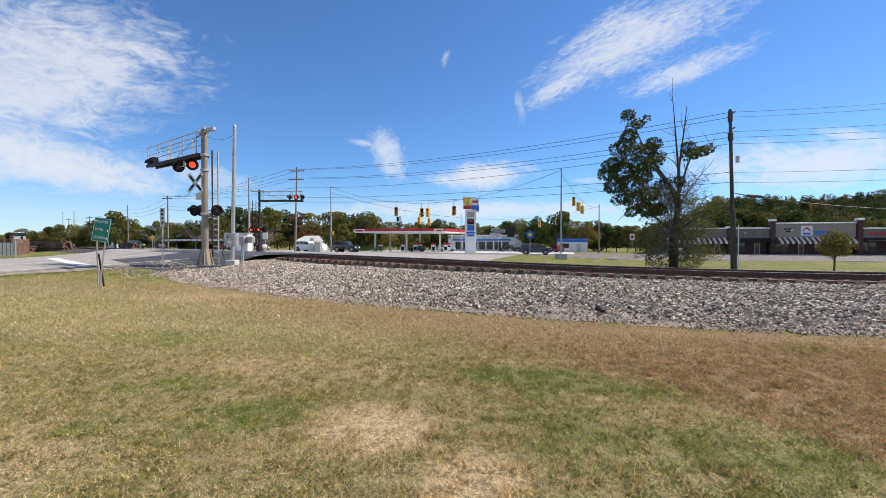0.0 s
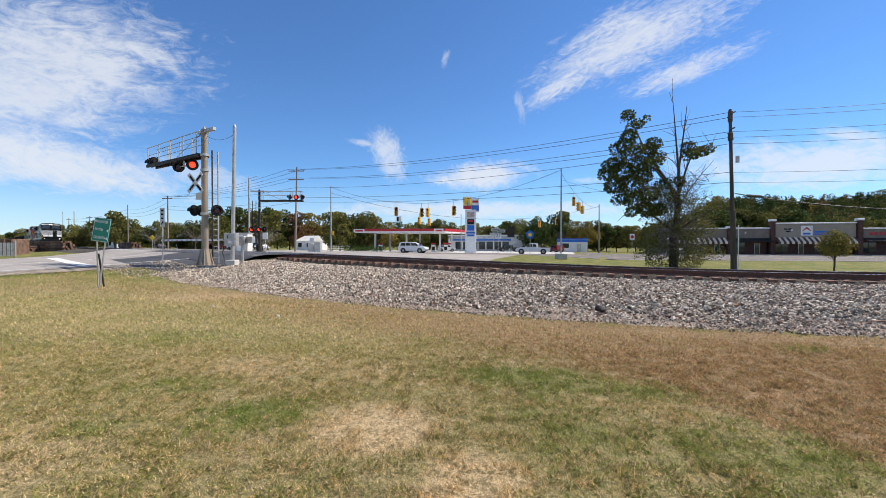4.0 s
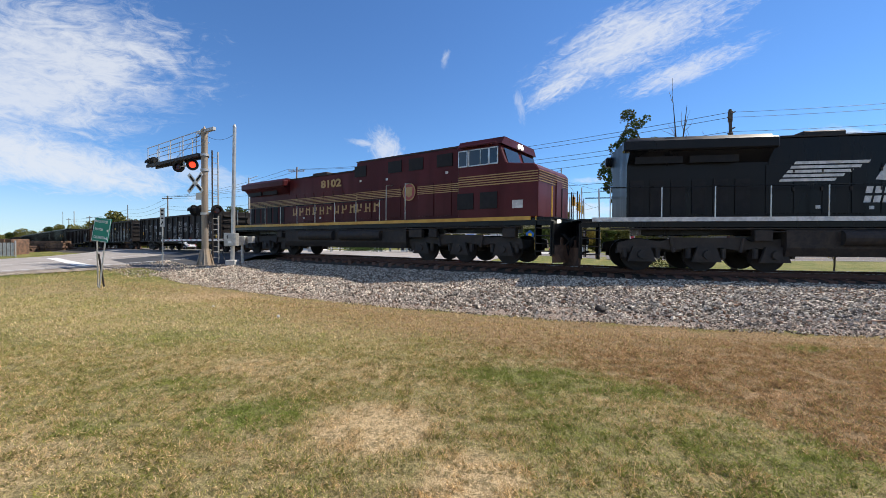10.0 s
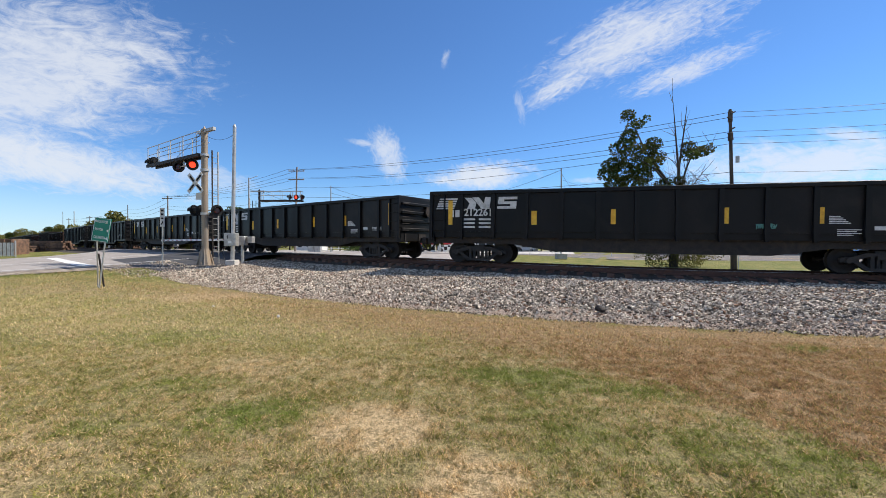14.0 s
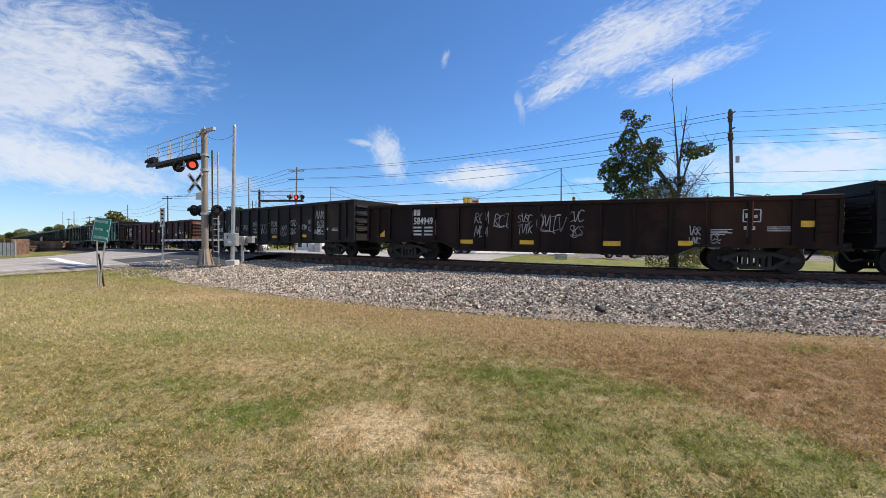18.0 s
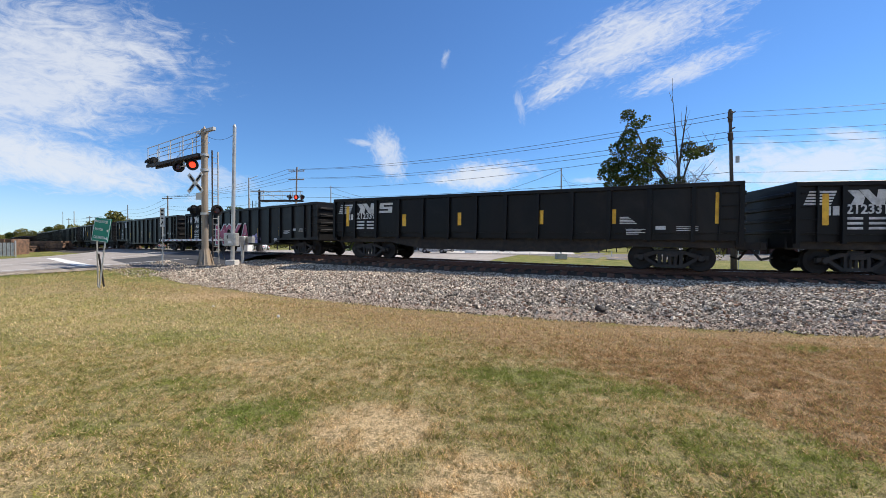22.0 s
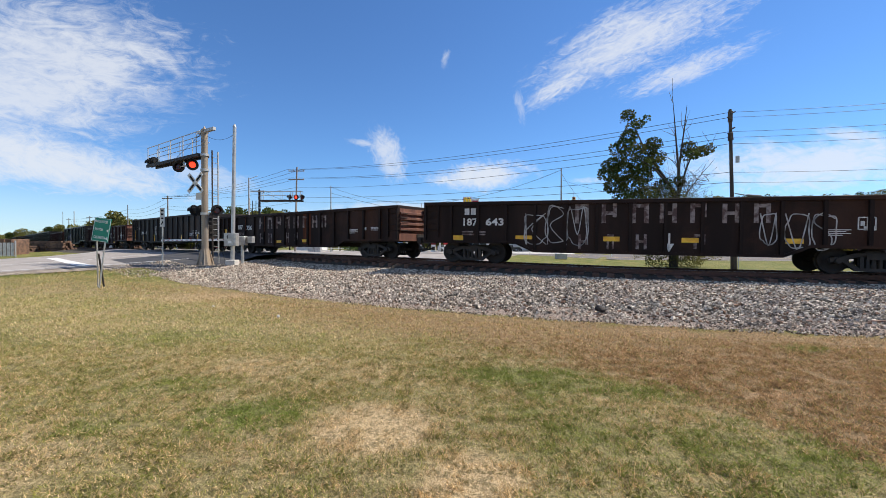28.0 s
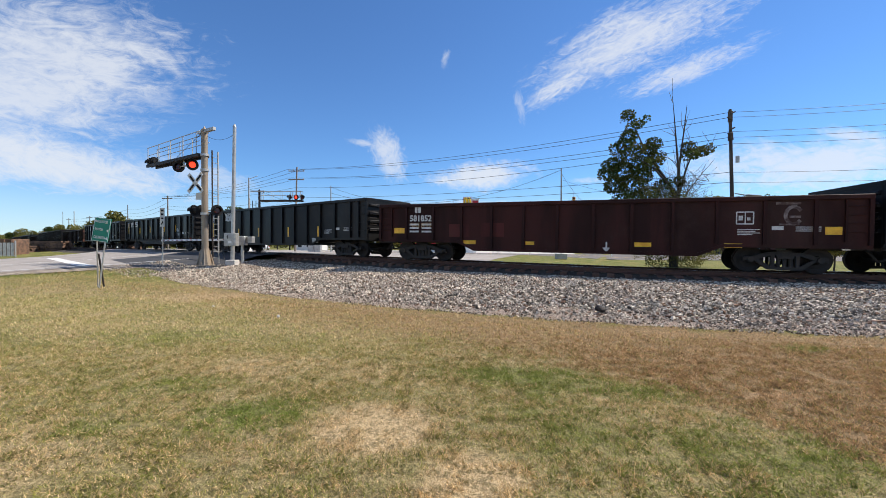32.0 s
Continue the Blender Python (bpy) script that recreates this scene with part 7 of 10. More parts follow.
        slab = [[(-2.05, 2.8), (-1.45, 2.75), (-1.1, 3.3), (-1.7, 3.42)], [(-1.3, 2.85), (-0.97, 2.85), (-0.85, 3.38), (-1.2, 3.38)], rect(-0.8, 2.83, 0.6, 0.14), rect(-0.75, 3.06, 0.6, 0.12), rect(-0.7, 3.27, 0.62, 0.13),
                rect(-0.4, 2.95, 0.2, 0.14), rect(-0.75, 3.17, 0.2, 0.14)]
        part("emblem", plates(flag + slab, -1.03), M["lettering"], loco, "white striped flag emblem")
        words = [rect(-2.3 + i * 0.24, 2.4, 0.17, 0.2, 0.04) for i in range(7)] + [rect(-2.35 + i * 0.245, 2.12, 0.18, 0.2, 0.04) for i in range(8)]
        part("name_rows", plates(words, -1.03), M["lettering"], loco, "two rows of white lettering blocks")
    else:
        for i in range(5):
            part("gold_stripe", plates([rect(-8.95, 2.72 + 0.075 * i, 9.6, 0.03)], -1.03), M["gold"], loco, "thin gold stripe")
            part("gold_stripe", plates([rect(0.7, 2.74 + 0.075 * i, 2.85, 0.03), rect(4.45, 2.76 + 0.075 * i, 2.25, 0.03)], -1.13), M["gold"], loco, "thin gold stripe")
            part("gold_stripe", plates([rect(6.75, 2.85 + 0.085 * i, 3.25, 0.035)], yc), M["gold"], cabp, "thin gold stripe")
            part("nose_stripe", boxes((10.012, 0, 2.9 + 0.085 * i, 0.02, 2.85, 0.02)), M["gold"], cabp)
        side_text(loco, number, -2.1, 3.5, 0.36, M["gold"], -1.03, "number", width=1.6, bold=0.02)
        # the long name as twelve plain letter blocks, each of uprights and a bar
        for i in range(12):
            x, yn = -4.5 + i * 0.58, -1.035 if -4.5 + i * 0.58 < 0.3 else -1.135
            shapes = [rect(x, 2.14, 0.1, 0.4), rect(x - 0.04, 2.14, 0.18, 0.05), rect(x + 0.06, 2.3 + 0.1 * (i % 3 - 1), 0.24, 0.07), rect(x + 0.26, 2.14 + 0.2 * (i % 2), 0.09, 0.4 - 0.2 * (i % 2))]
            part("name_bars", plates(shapes, yn), M["gold"], loco, "gold lettering block")
        disc = [(4.0 + 0.34 * math.cos(a), 2.9 + 0.36 * math.sin(a)) for a in np.linspace(0, 2 * math.pi, 21)[:-1]]
        part("round_badge", plates([disc], -1.14), M["tuscan_lit"], loco, "round red and gold badge")
        part("badge_ring", plates(ring(disc, 0.05), -1.147, 0.004), M["gold"], loco)
        key = [(3.8, 3.1), (4.2, 3.1), (4.16, 2.75), (4.0, 2.66), (3.84, 2.75)]
        part("badge_mark", plates([key], -1.147, 0.004), M["gold"], loco)
    # tank, air reservoirs, underframe boxes
    tank = bmesh.new()
    prism(tank, [(-1.35, 0.5), (-1.45, 0.75), (-1.45, 1.3), (1.45, 1.3), (1.45, 0.75), (1.35, 0.5)], -4.6, 4.1, axis="x")
    part("fuel_tank", tank, M["dark_steel"], loco)
    for x0 in (-3.2, 0.0):
        part("air_reservoir", rods(((x0, -1.42, 1.05), (x0 + 2.7, -1.42, 1.05), 0.24), n=16), M["dark_steel"], loco)
    six_wheel_truck(loco, -6.7)
    six_wheel_truck(loco, 6.7)
    # steps, pilot, handrails, couplers
    for sx in (-1, 1):
        for y in (-1.25, 1.25):
            for i in range(5):
                part("step", boxes((sx * (h - 0.25), y, 0.5 + 0.26 * i, 0.5, 0.5, 0.03)), M["dark_steel"], loco)
            part("step_side", boxes((sx * (h - 0.52), y, 0.95, 0.04, 0.5, 1.2)), M["loco_black"], loco)
            part("step_side", boxes((sx * (h + 0.02), y, 0.95, 0.04, 0.5, 1.2)), M["loco_black"], loco)
        part("pilot_plate", boxes((sx * (h + 0.06), 0, 0.95, 0.08, 2.9, 1.1), (sx * (h - 0.2), 0, 1.62, 0.6, 2.9, 0.05)), M["loco_black"], loco)
        plow = bmesh.new()
        for side in (-1, 1):
            prism(plow, [(sx * (h + 0.1), side * 1.35), (sx * (h + 0.42), 0.0), (sx * (h + 0.34), 0.0), (sx * (h + 0.02), side * 1.35)], 0.12, 0.72, axis="z")
            box(plow, sx * (h + 0.12), side * 0.75, 0.82, 0.06, 0.2, 0.3)
        part("snow_plow", plow, M["tie_old"], loco, "rusty plow blade")
        part("coupler", COUPLER_ME, None, loco, at=pose(sx * (h - 0.05), 0, 0, 0, 0, 0 if sx > 0 else 180))
        hoses = bmesh.new()
        for y in (-0.7, -0.45, 0.5, 0.75):
            rod(hoses, (sx * (h + 0.1), y, 1.1), (sx * (h + 0.4), y * 0.9, 0.8), 0.025, 0.025, 6)
            rod(hoses, (sx * (h + 0.4), y * 0.9, 0.8), (sx * (h + 0.3), y * 0.8, 0.45), 0.025, 0.025, 6)
        part("hose", hoses, M["black_paint"], loco)
        end_rail = "yellow" if sx > 0 else "silver"
        for y in (-1.42, -0.5, 0.5, 1.42):
            part("handrail", rods(((sx * (h + 0.02), y, 1.6), (sx * (h + 0.02), y, 2.65), 0.022), n=6), M[end_rail] if abs(y) > 1 else M["loco_black"], loco, "upright end handrail")
        for y in (-1.4, 1.4):
            part("step_rail", rods(((sx * (h - 0.55), y * 1.04, 0.55), (sx * (h - 0.5), y * 1.04, 2.6), 0.022), n=6), M[end_rail], loco)
    for x in np.arange(-9.6, 2.6, 1.52):
        part("stanchion", rods(((float(x), -1.46, 1.65), (float(x), -1.46, 2.62), 0.02), n=6), M["silver"], loco)
    part("handrail", rods(((-9.9, -1.46, 2.62), (2.8, -1.46, 2.62), 0.02), ((-9.9, 1.46, 2.62), (6.6, 1.46, 2.62), 0.02), n=6), M["loco_black"], loco)
    for y in (-1.1, 1.1):
        part("ditch_light", rods(((h + 0.1, y, 1.5), (h + 0.2, y, 1.5), 0.06), n=12), M["headlight"], loco, "glowing ditch light")
    return loco


LOCO_A = locomotive("loco_black", "lettering", "black diesel locomotive with white nose stripes", "4809", True)
LOCO_B = locomotive("tuscan", "sill_yellow", "dark red diesel locomotive with gold stripes", "8102", False)
for loco in (LOCO_A, LOCO_B):
    loco.scale = (1.045, 1.045, 1.05)
TRAIN.insert(0, (LOCO_A, -197.0, 6.7))
TRAIN.insert(1, (LOCO_B, -219.65, 6.7))

# ---- crossing signals ----
def flasher(parent, x, y, z, face, lit, name="flasher"):
    """A round railway lamp with black backboard, hood and red lens; face: yaw in degrees towards which it shines."""
    f = part(name, rods(((0, 0, 0), (0.02, 0, 0), 0.3), ((-0.22, 0, 0), (0, 0, 0), 0.13, 0.16), n=24), M["black_paint"], parent, at=pose(x, y, z, 0, 0, face))
    hood = bmesh.new()
    k = 16
    for i in range(k):
        a0, a1 = [math.pi * (-0.1 + 1.2 * j / k) for j in (i, i + 1)]
        q = [(0.02, 0.17 * math.cos(a0), 0.17 * math.sin(a0)), (0.02, 0.17 * math.cos(a1), 0.17 * math.sin(a1)),
             (0.3, 0.17 * math.cos(a1), 0.17 * math.sin(a1)), (0.3, 0.17 * math.cos(a0), 0.17 * math.sin(a0))]
        o = [(u, v * 1.06, w * 1.06) for u, v, w in q]
        va, vb = [bm_v for bm_v in (hood.verts.new(p) for p in q)], [bm_v for bm_v in (hood.verts.new(p) for p in o)]
        hood.faces.new(va)
        hood.faces.new(vb[::-1])
        hood.faces.new((va[2], va[3], vb[3], vb[2]))
    part("hood", hood, M["black_paint"], f)
    lens = bmesh.new()
    rod(lens, (0.021, 0, 0), (0.05, 0, 0), 0.165, 0.13, 24)
    part("lens", lens, M["lens_lit"] if lit else M["lens_dark"], f, "glowing red lens" if lit else "unlit dark red lens")
    return f


def crossbuck(parent, x, y, z, yaw, size=1.2):
    m = pose(x, y, z, 0, 0, yaw)
    for lean in (45, -45):
        bm = bmesh.new()
        box(bm, 0, 0, 0, 0.02, size, 0.22)
        part("crossbuck_blade", bm, M["offwhite"], parent, "white crossbuck blade", at=m @ pose(0.012 if lean > 0 else 0, 0, 0, lean, 0, 0))
        part("blade_lettering", boxes((0.012, -size * 0.24, 0, 0.004, size * 0.3, 0.11), (0.012, size * 0.26, 0, 0.004, size * 0.3, 0.11)), M["black_paint"], parent,
             "dark lettering bars", at=m @ pose(0.012 if lean > 0 else 0, 0, 0, lean, 0, 0))


def cantilever(x, y, base, height, arm_vec, deck_h, label, face_lit, paint="mast", r0=0.165, deck_w=0.5):
    """A cantilever signal mast with a walkway arm, railing, lamps, crossbuck and ladder."""
    c = thing("cantilever_signal", label, "crossing signal", pose(x, y, base))
    foot = bmesh.new()
    rod(foot, (0, 0, 0.05), (0, 0, 0.95), 0.34, 0.19, 8)
    for i in range(4):
        a = i * math.pi / 2 + 0.4
        rod(foot, (0.38 * math.cos(a), 0.38 * math.sin(a), 0.08), (0.2 * math.cos(a), 0.2 * math.sin(a), 0.9), 0.05, 0.03, 6)
    box(foot, 0, 0, 0.05, 0.95, 0.95, 0.1, bevel=0.02)
    for i in range(8):
        a = i * math.pi / 4
        rod(foot, (0.4 * math.cos(a), 0.4 * math.sin(a), 0.08), (0.4 * math.cos(a), 0.4 * math.sin(a), 0.22), 0.035, 0.035, 6)
    part("flared_base", foot, M[paint], c, "flared bolted mast base")
    mast = rods(((0, 0, 0.7), (0, 0, height - 0.15), r0, r0 * 0.94), ((0, 0, height - 0.15), (0, 0, height), 0.1, 0.02), n=18)
    part("mast", mast, M[paint], c, "tall weathered steel mast", smooth=False)
    for z in (2.75, deck_h - 0.85, deck_h - 0.05):
        part("collar", rods(((0, 0, z), (0, 0, z + 0.12), r0 + 0.04), n=18), M["galv"], c)
    ax, ay = arm_vec
    L = math.hypot(ax, ay)
    yaw = math.degrees(math.atan2(ay, ax))
    arm = part("arm", boxes((L / 2 + 0.1, -deck_w / 2, deck_h, L, 0.1, 0.16), (L / 2 + 0.1, deck_w / 2, deck_h, L, 0.1, 0.16)), M["dark_steel"], c, "horizontal truss arm", at=pose(0, 0, 0, 0, 0, yaw))
    for i in range(int(L / 0.3)):
        part("deck_slat", boxes((0.3 + i * 0.3, 0, deck_h + 0.09, 0.2, deck_w, 0.03)), M["dark_steel"], arm)
    part("cross_beam", boxes((-0.2, 0, height - 0.25, 1.6, 0.16, 0.16)), M["galv"], arm)
    top = height - 0.28
    for sy in (-deck_w / 2, deck_w / 2):
        part("railing", rods(((0, sy, top), (L, sy, deck_h + 1.08), 0.028), ((0, sy, (top + deck_h) / 2 + 0.1), (L, sy, deck_h + 0.62), 0.02), n=6), M["galv"], arm)
        for i in range(5):
            xx = 0.35 + i * (L - 0.4) / 4
            part("rail_post", rods(((xx, sy, deck_h), (xx, sy, deck_h + 1.08 + (top - deck_h - 1.08) * (1 - xx / L)), 0.025), n=6), M["galv"], arm)
    part("tie_rod", rods(((0, 0, height - 0.2), (L * 0.55, 0, deck_h + 0.1), 0.012), n=6), M["dark_steel"], arm)
    lad = bmesh.new()
    return c, arm, L


gz = land_at(-12.69, 22.0)
sig, arm, L = cantilever(-12.69, 22.0, gz, 7.87 - gz, (-5.1, 3.3), 6.35 - gz, "weathered cantilever crossing signal with red lamps beside the road", -70)
road_yaw = -128.0
# lamps hung under the arm, towards the road's near approach
for lx, ly, on in ((-2.25, 1.35, False), (-1.1, 0.75, True)):
    flasher(sig, lx, ly, 5.98 - gz, -62, on)
part("lamp_bracket", rods(((-2.3, 1.4, 5.98 - gz), (-1.1, 0.75, 5.98 - gz), 0.04), ((-1.85, 1.2, 5.98 - gz), (-1.85, 1.2, 6.4 - gz), 0.05), n=8), M["galv"], sig)
for i, (d, yaw) in enumerate(((-0.2, 140), (0.25, 170), (0.0, 200))):
    e = Vector((-5.1, 3.3, 0)).normalized() * (L - 0.1 + d)
    flasher(sig, e.x, e.y, 6.62 - gz, yaw, False)
crossbuck(sig, -0.38, -0.2, 4.85 - gz, -108, 1.35)
part("track_count_sign", boxes((-0.25, -0.12, 4.15 - gz, 0.3, 0.02, 0.36)), M["offwhite"], sig, "small white plate")
for lx, ly, yaw in ((-0.62, 0.1, 165), (-0.3, 0.18, 150), (0.62, 0.05, -48)):
    flasher(sig, lx, ly, 3.42 - gz, yaw, False)
part("lamp_bracket", rods(((-0.62, 0.1, 3.42 - gz), (0.62, 0.05, 3.42 - gz), 0.04), n=8), M["galv"], sig)
lad = thing("signal_ladder", "grey steel ladder beside the signal mast", "ladder", pose(-12.35, 22.4, land_at(-12.35, 22.4), 0, 0, 72))
for dx in (-0.19, 0.19):
    part("rail", boxes((dx, 0, 3.1, 0.06, 0.05, 6.2)), M["galv"] if dx > 0 else M["dark_steel"], lad)
for i in range(19):
    part("rung", rods(((-0.19, 0, 0.45 + i * 0.3), (0.19, 0, 0.45 + i * 0.3), 0.014), n=6), M["galv"], lad)
# power pole with its meter box
pz = land_at(-10.98, 21.5)
pole = thing("service_pole", "galvanised steel pole on a concrete footing with a grey box", "pole", pose(-10.98, 21.5, pz))
part("footing", boxes((0, 0, 0.22, 0.5, 0.5, 0.55), bevel=0.03), M["concrete"], pole)
part("shaft", rods(((0, 0, 0.4), (0.15, 0, 7.72 - pz), 0.1, 0.085), ((0.15, 0, 7.72 - pz), (0.15, 0, 7.86 - pz), 0.09, 0.02), n=14), M["galv"], pole)
bx = part("equipment_box", boxes((0.1, -0.28, 1.55, 0.62, 0.36, 0.68), (0.1, -0.47, 1.55, 0.54, 0.03, 0.6), bevel=0.02), M["galv"], pole, "grey sheet metal box")
part("label_plate", boxes((0.12, -0.49, 1.42, 0.16, 0.01, 0.12)), M["white"], bx)
part("latch", boxes((0.0, -0.5, 1.68, 0.03, 0.03, 0.16)), M["dark_steel"], bx)
part("cable", rods(((-0.2, -0.2, 1.3), (-0.42, -0.2, 0.9), 0.018), ((-0.42, -0.2, 0.9), (-0.3, -0.2, 0.5), 0.018), ((-0.3, -0.2, 0.5), (-0.12, -0.1, 0.35), 0.018), n=6), M["cable"], pole)
# gate: mechanism on its own stand, arm is a part that moves
gate = thing("crossing_gate", "crossing gate with a red and white striped arm", "crossing gate", pose(-10.75, 22.1, land_at(-10.75, 22.1)))
part("mechanism", boxes((0, 0, 1.45, 0.42, 0.4, 0.5), bevel=0.03), M["galv"], gate, "grey gate mechanism housing")
part("stand", rods(((0, 0, -0.05), (0, 0, 1.25), 0.08), n=10), M["galv"], gate)
GATE_ARM = part("gate_arm", boxes((-4.75, 0, 0, 9.3, 0.05, 0.11)), M["white"], gate, "white arm with red stripes", at=pose(-0.1, 0.22, 1.87 - land_at(-10.75, 22.1), 0, 0, -33))
for i in range(15):
    part("red_stripe", boxes((-0.6 - i * 0.6, 0, 0, 0.24, 0.056, 0.06)), M["tuscan_lit"], GATE_ARM)
for x in (-3.0, -5.6, -8.3):
    part("gate_lamp", rods(((x, 0, 0.05), (x, 0, 0.15), 0.05), n=8), M["lens_dark"], GATE_ARM)
part("counterweight", boxes((0.55, 0.05, -0.02, 0.75, 0.2, 0.34), bevel=0.02), M["galv"], GATE_ARM, "grey counterweight plates")

# far cantilever across the road
fz = land_at(-20.9, 47.0)
far_sig, far_arm, FL = cantilever(-20.9, 47.0, fz, 7.9 - fz, (4.9, -0.2), 6.55 - fz, "dark cantilever crossing signal beyond the track", 0, paint="dark_steel", r0=0.13)
for d, yaw, on in ((-0.55, -130, False), (0.0, -95, True), (0.5, -40, False)):
    flasher(far_sig, 4.3 + d * 1.3, -0.3, 6.95 - fz, yaw, on)
for d, on in ((-0.75, True), (0.1, True), (0.7, False)):
    flasher(far_sig, d, -0.35, 3.3 - fz, -100, on)
lad2 = thing("signal_ladder", "dark steel ladder beside the far signal mast", "ladder", pose(-21.4, 46.8, land_at(-21.4, 46.8)))
for dx in (-0.2, 0.2):
    part("rail", boxes((dx, 0, 2.9, 0.06, 0.05, 5.8)), M["dark_steel"], lad2)
for i in range(17):
    part("rung", rods(((-0.2, 0, 0.45 + i * 0.3), (0.2, 0, 0.45 + i * 0.3), 0.014), n=6), M["dark_steel"], lad2)
cab2 = thing("signal_cabinet", "pale grey signal equipment cabinet beside the crossing", "cabinet", pose(-21.6, 44.5, land_at(-21.6, 44.5)))
part("housing", boxes((0, 0, 1.0, 1.6, 1.2, 2.0), bevel=0.03), M["offwhite"], cab2)
part("door", boxes((0, -0.62, 1.0, 0.7, 0.03, 1.7), bevel=0.01), M["white"], cab2)
part("roof", boxes((0, 0, 2.04, 1.75, 1.35, 0.08)), M["galv"], cab2)

# ---- road signs by the crossing ----
gs = thing("guide_sign", "leaning green guide sign with white place names on two posts", "road sign", pose(-12.55, 15.0, land_at(-12.55, 15.0)))
panel_m = pose(0.15, -0.02, 2.12, 0, 9, 12)
pan = part("panel", boxes((0, 0, 0, 0.52, 0.03, 0.86)), M["sign_green"], gs, "green reflective sign panel", at=panel_m)
for i, w in enumerate(("ROCKWOOD", "DAYTON", "CHATTANOOGA")):
    z = 0.25 - i * 0.29
    part("lettering", lettering(w, 0.1, M["white"], width=0.36 if i != 1 else 0.24), None, pan, at=Matrix.Translation((-0.2, -0.018, z)) @ FLAT)
    part("arrow", plates([[(0.17, z + 0.03), (0.22, z + 0.1), (0.235, z + 0.02), (0.22, z - 0.02)]] if i else [[(-0.24, z + 0.05), (-0.21, z + 0.1), (-0.21, z)]], -0.018), M["white"], pan)
part("border", boxes((0, -0.018, 0.415, 0.5, 0.004, 0.012), (0, -0.018, -0.415, 0.5, 0.004, 0.012), (0.25, -0.018, 0, 0.012, 0.004, 0.83), (-0.25, -0.018, 0, 0.012, 0.004, 0.83)), M["white"], pan)
part("post", rods(((0.02, 0, -0.1), (0.28, 0.02, 1.9), 0.025), n=8), M["galv"], gs)
part("post", rods(((-0.22, 0.25, -0.1), (-0.06, 0.03, 1.9), 0.025), n=8), M["galv"], gs)
part("post", rods(((-0.02, 0.3, -0.1), (-0.02, 0.05, 1.25), 0.03), n=8), M["dark_steel"], gs)
ls = thing("lane_sign", "narrow white lane sign on a steel post", "road sign", pose(-14.9, 21.9, land_at(-14.9, 21.9)))
part("post", rods(((0, 0, -0.1), (0.03, 0, 2.9), 0.035), n=8), M["galv"], ls)
lp = part("panel", boxes((0.03, -0.04, 2.55, 0.24, 0.02, 1.0)), M["offwhite"], ls, "white sign panel")
part("symbol", plates([rect(-0.03, 2.86, 0.13, 0.1), rect(-0.03, 2.66, 0.13, 0.1), rect(-0.03, 2.46, 0.13, 0.08), [(-0.04, 2.15), (0.0, 2.15), (0.1, 2.3), (0.05, 2.35)]], -0.052), M["black_paint"], lp, "black bars and arrow")

# ---- stacked ties, fence and scrap by the line ----
def tie_pile(x, y, yaw, rows, cols, label, group=""):
    p = thing("tie_stack", label, "timber stack", pose(x, y, land_at(x, y), 0, 0, yaw))
    me = mesh_of("timber", boxes((0, 0, 0.11, 2.7, 0.24, 0.2), bevel=0.01), M["tie_old"])
    r = random.Random(int(x * 7))
    for k in range(rows):
        for c in range(cols - k // 2):
            for l in range(2):
                part("timber", me, None, p, at=pose(-1.4 + l * 2.75 + r.uniform(-0.25, 0.25), (c - cols / 2) * 0.27 + r.uniform(-0.03, 0.03), k * 0.21, 0, 0, r.uniform(-4, 4)))
    return p


tie_pile(-49.6, 52.6, -12, 6, 6, "weathered stack of old brown railway ties")
tie_pile(-51.5, 51.0, 78, 4, 3, "weathered stack of old brown railway ties")
tie_pile(-43.5, 57.6, -38, 5, 5, "weathered stack of old brown railway ties")
sc = thing("scrap_bin", "rusty brown steel bin beside the line", "bin", pose(-46.5, 44.0, land_at(-46.5, 44.0), 0, 0, 10))
part("body", boxes((0, 0, 0.85, 2.6, 2.2, 1.7), bevel=0.03), M["tie_old"], sc)
for i in range(5):
    part("rib", boxes((-1.2 + i * 0.6, -1.14, 0.85, 0.1, 0.1, 1.6)), M["tie_old"], sc)
fe = thing("fence", "grey slatted fence end beside the road", "fence", pose(-38.3, 36.0, land_at(-38.3, 36.0), 0, 0, 30))
part("post", rods(((0.7, 0, -0.1), (0.7, 0, 1.5), 0.06), n=8), M["galv"], fe)
for i in range(9):
    part("slat", boxes((0.5 - i * 0.25, 0, 0.72, 0.2, 0.03, 1.2)), M["galv"], fe)
# odd timber, a stump and stones on the gravel
for i, (x, y, yaw, ln) in enumerate(((-7.6, 16.2, -38, 1.7), (-6.0, 15.0, -28, 0.6), (5.2, 8.7, -15, 0.9), (9.0, 8.2, 12, 1.2), (-3.9, 13.8, -20, 0.5), (2.3, 10.8, -30, 0.5))):
    solid("timber_scrap", boxes((0, 0, 0.03, ln, 0.06, 0.05), bevel=0.008), M["tie_old"], "short weathered timber scrap lying on gravel", "timber scrap",
          pose(x, y, land_at(x, y) + 0.02, 0, 2, yaw), group="timber scraps")
bm = bmesh.new()
bmesh.ops.create_icosphere(bm, subdivisions=2, radius=0.12)
for v in bm.verts:
    v.co *= 1 + 0.35 * noise.noise(v.co * 6)
    v.co.z = max(-0.05, v.co.z * 0.8)
solid("dark_lump", bm, M["dark_steel"], "dark charred lump lying on the gravel", "debris", pose(3.55, 9.32, 0.14))
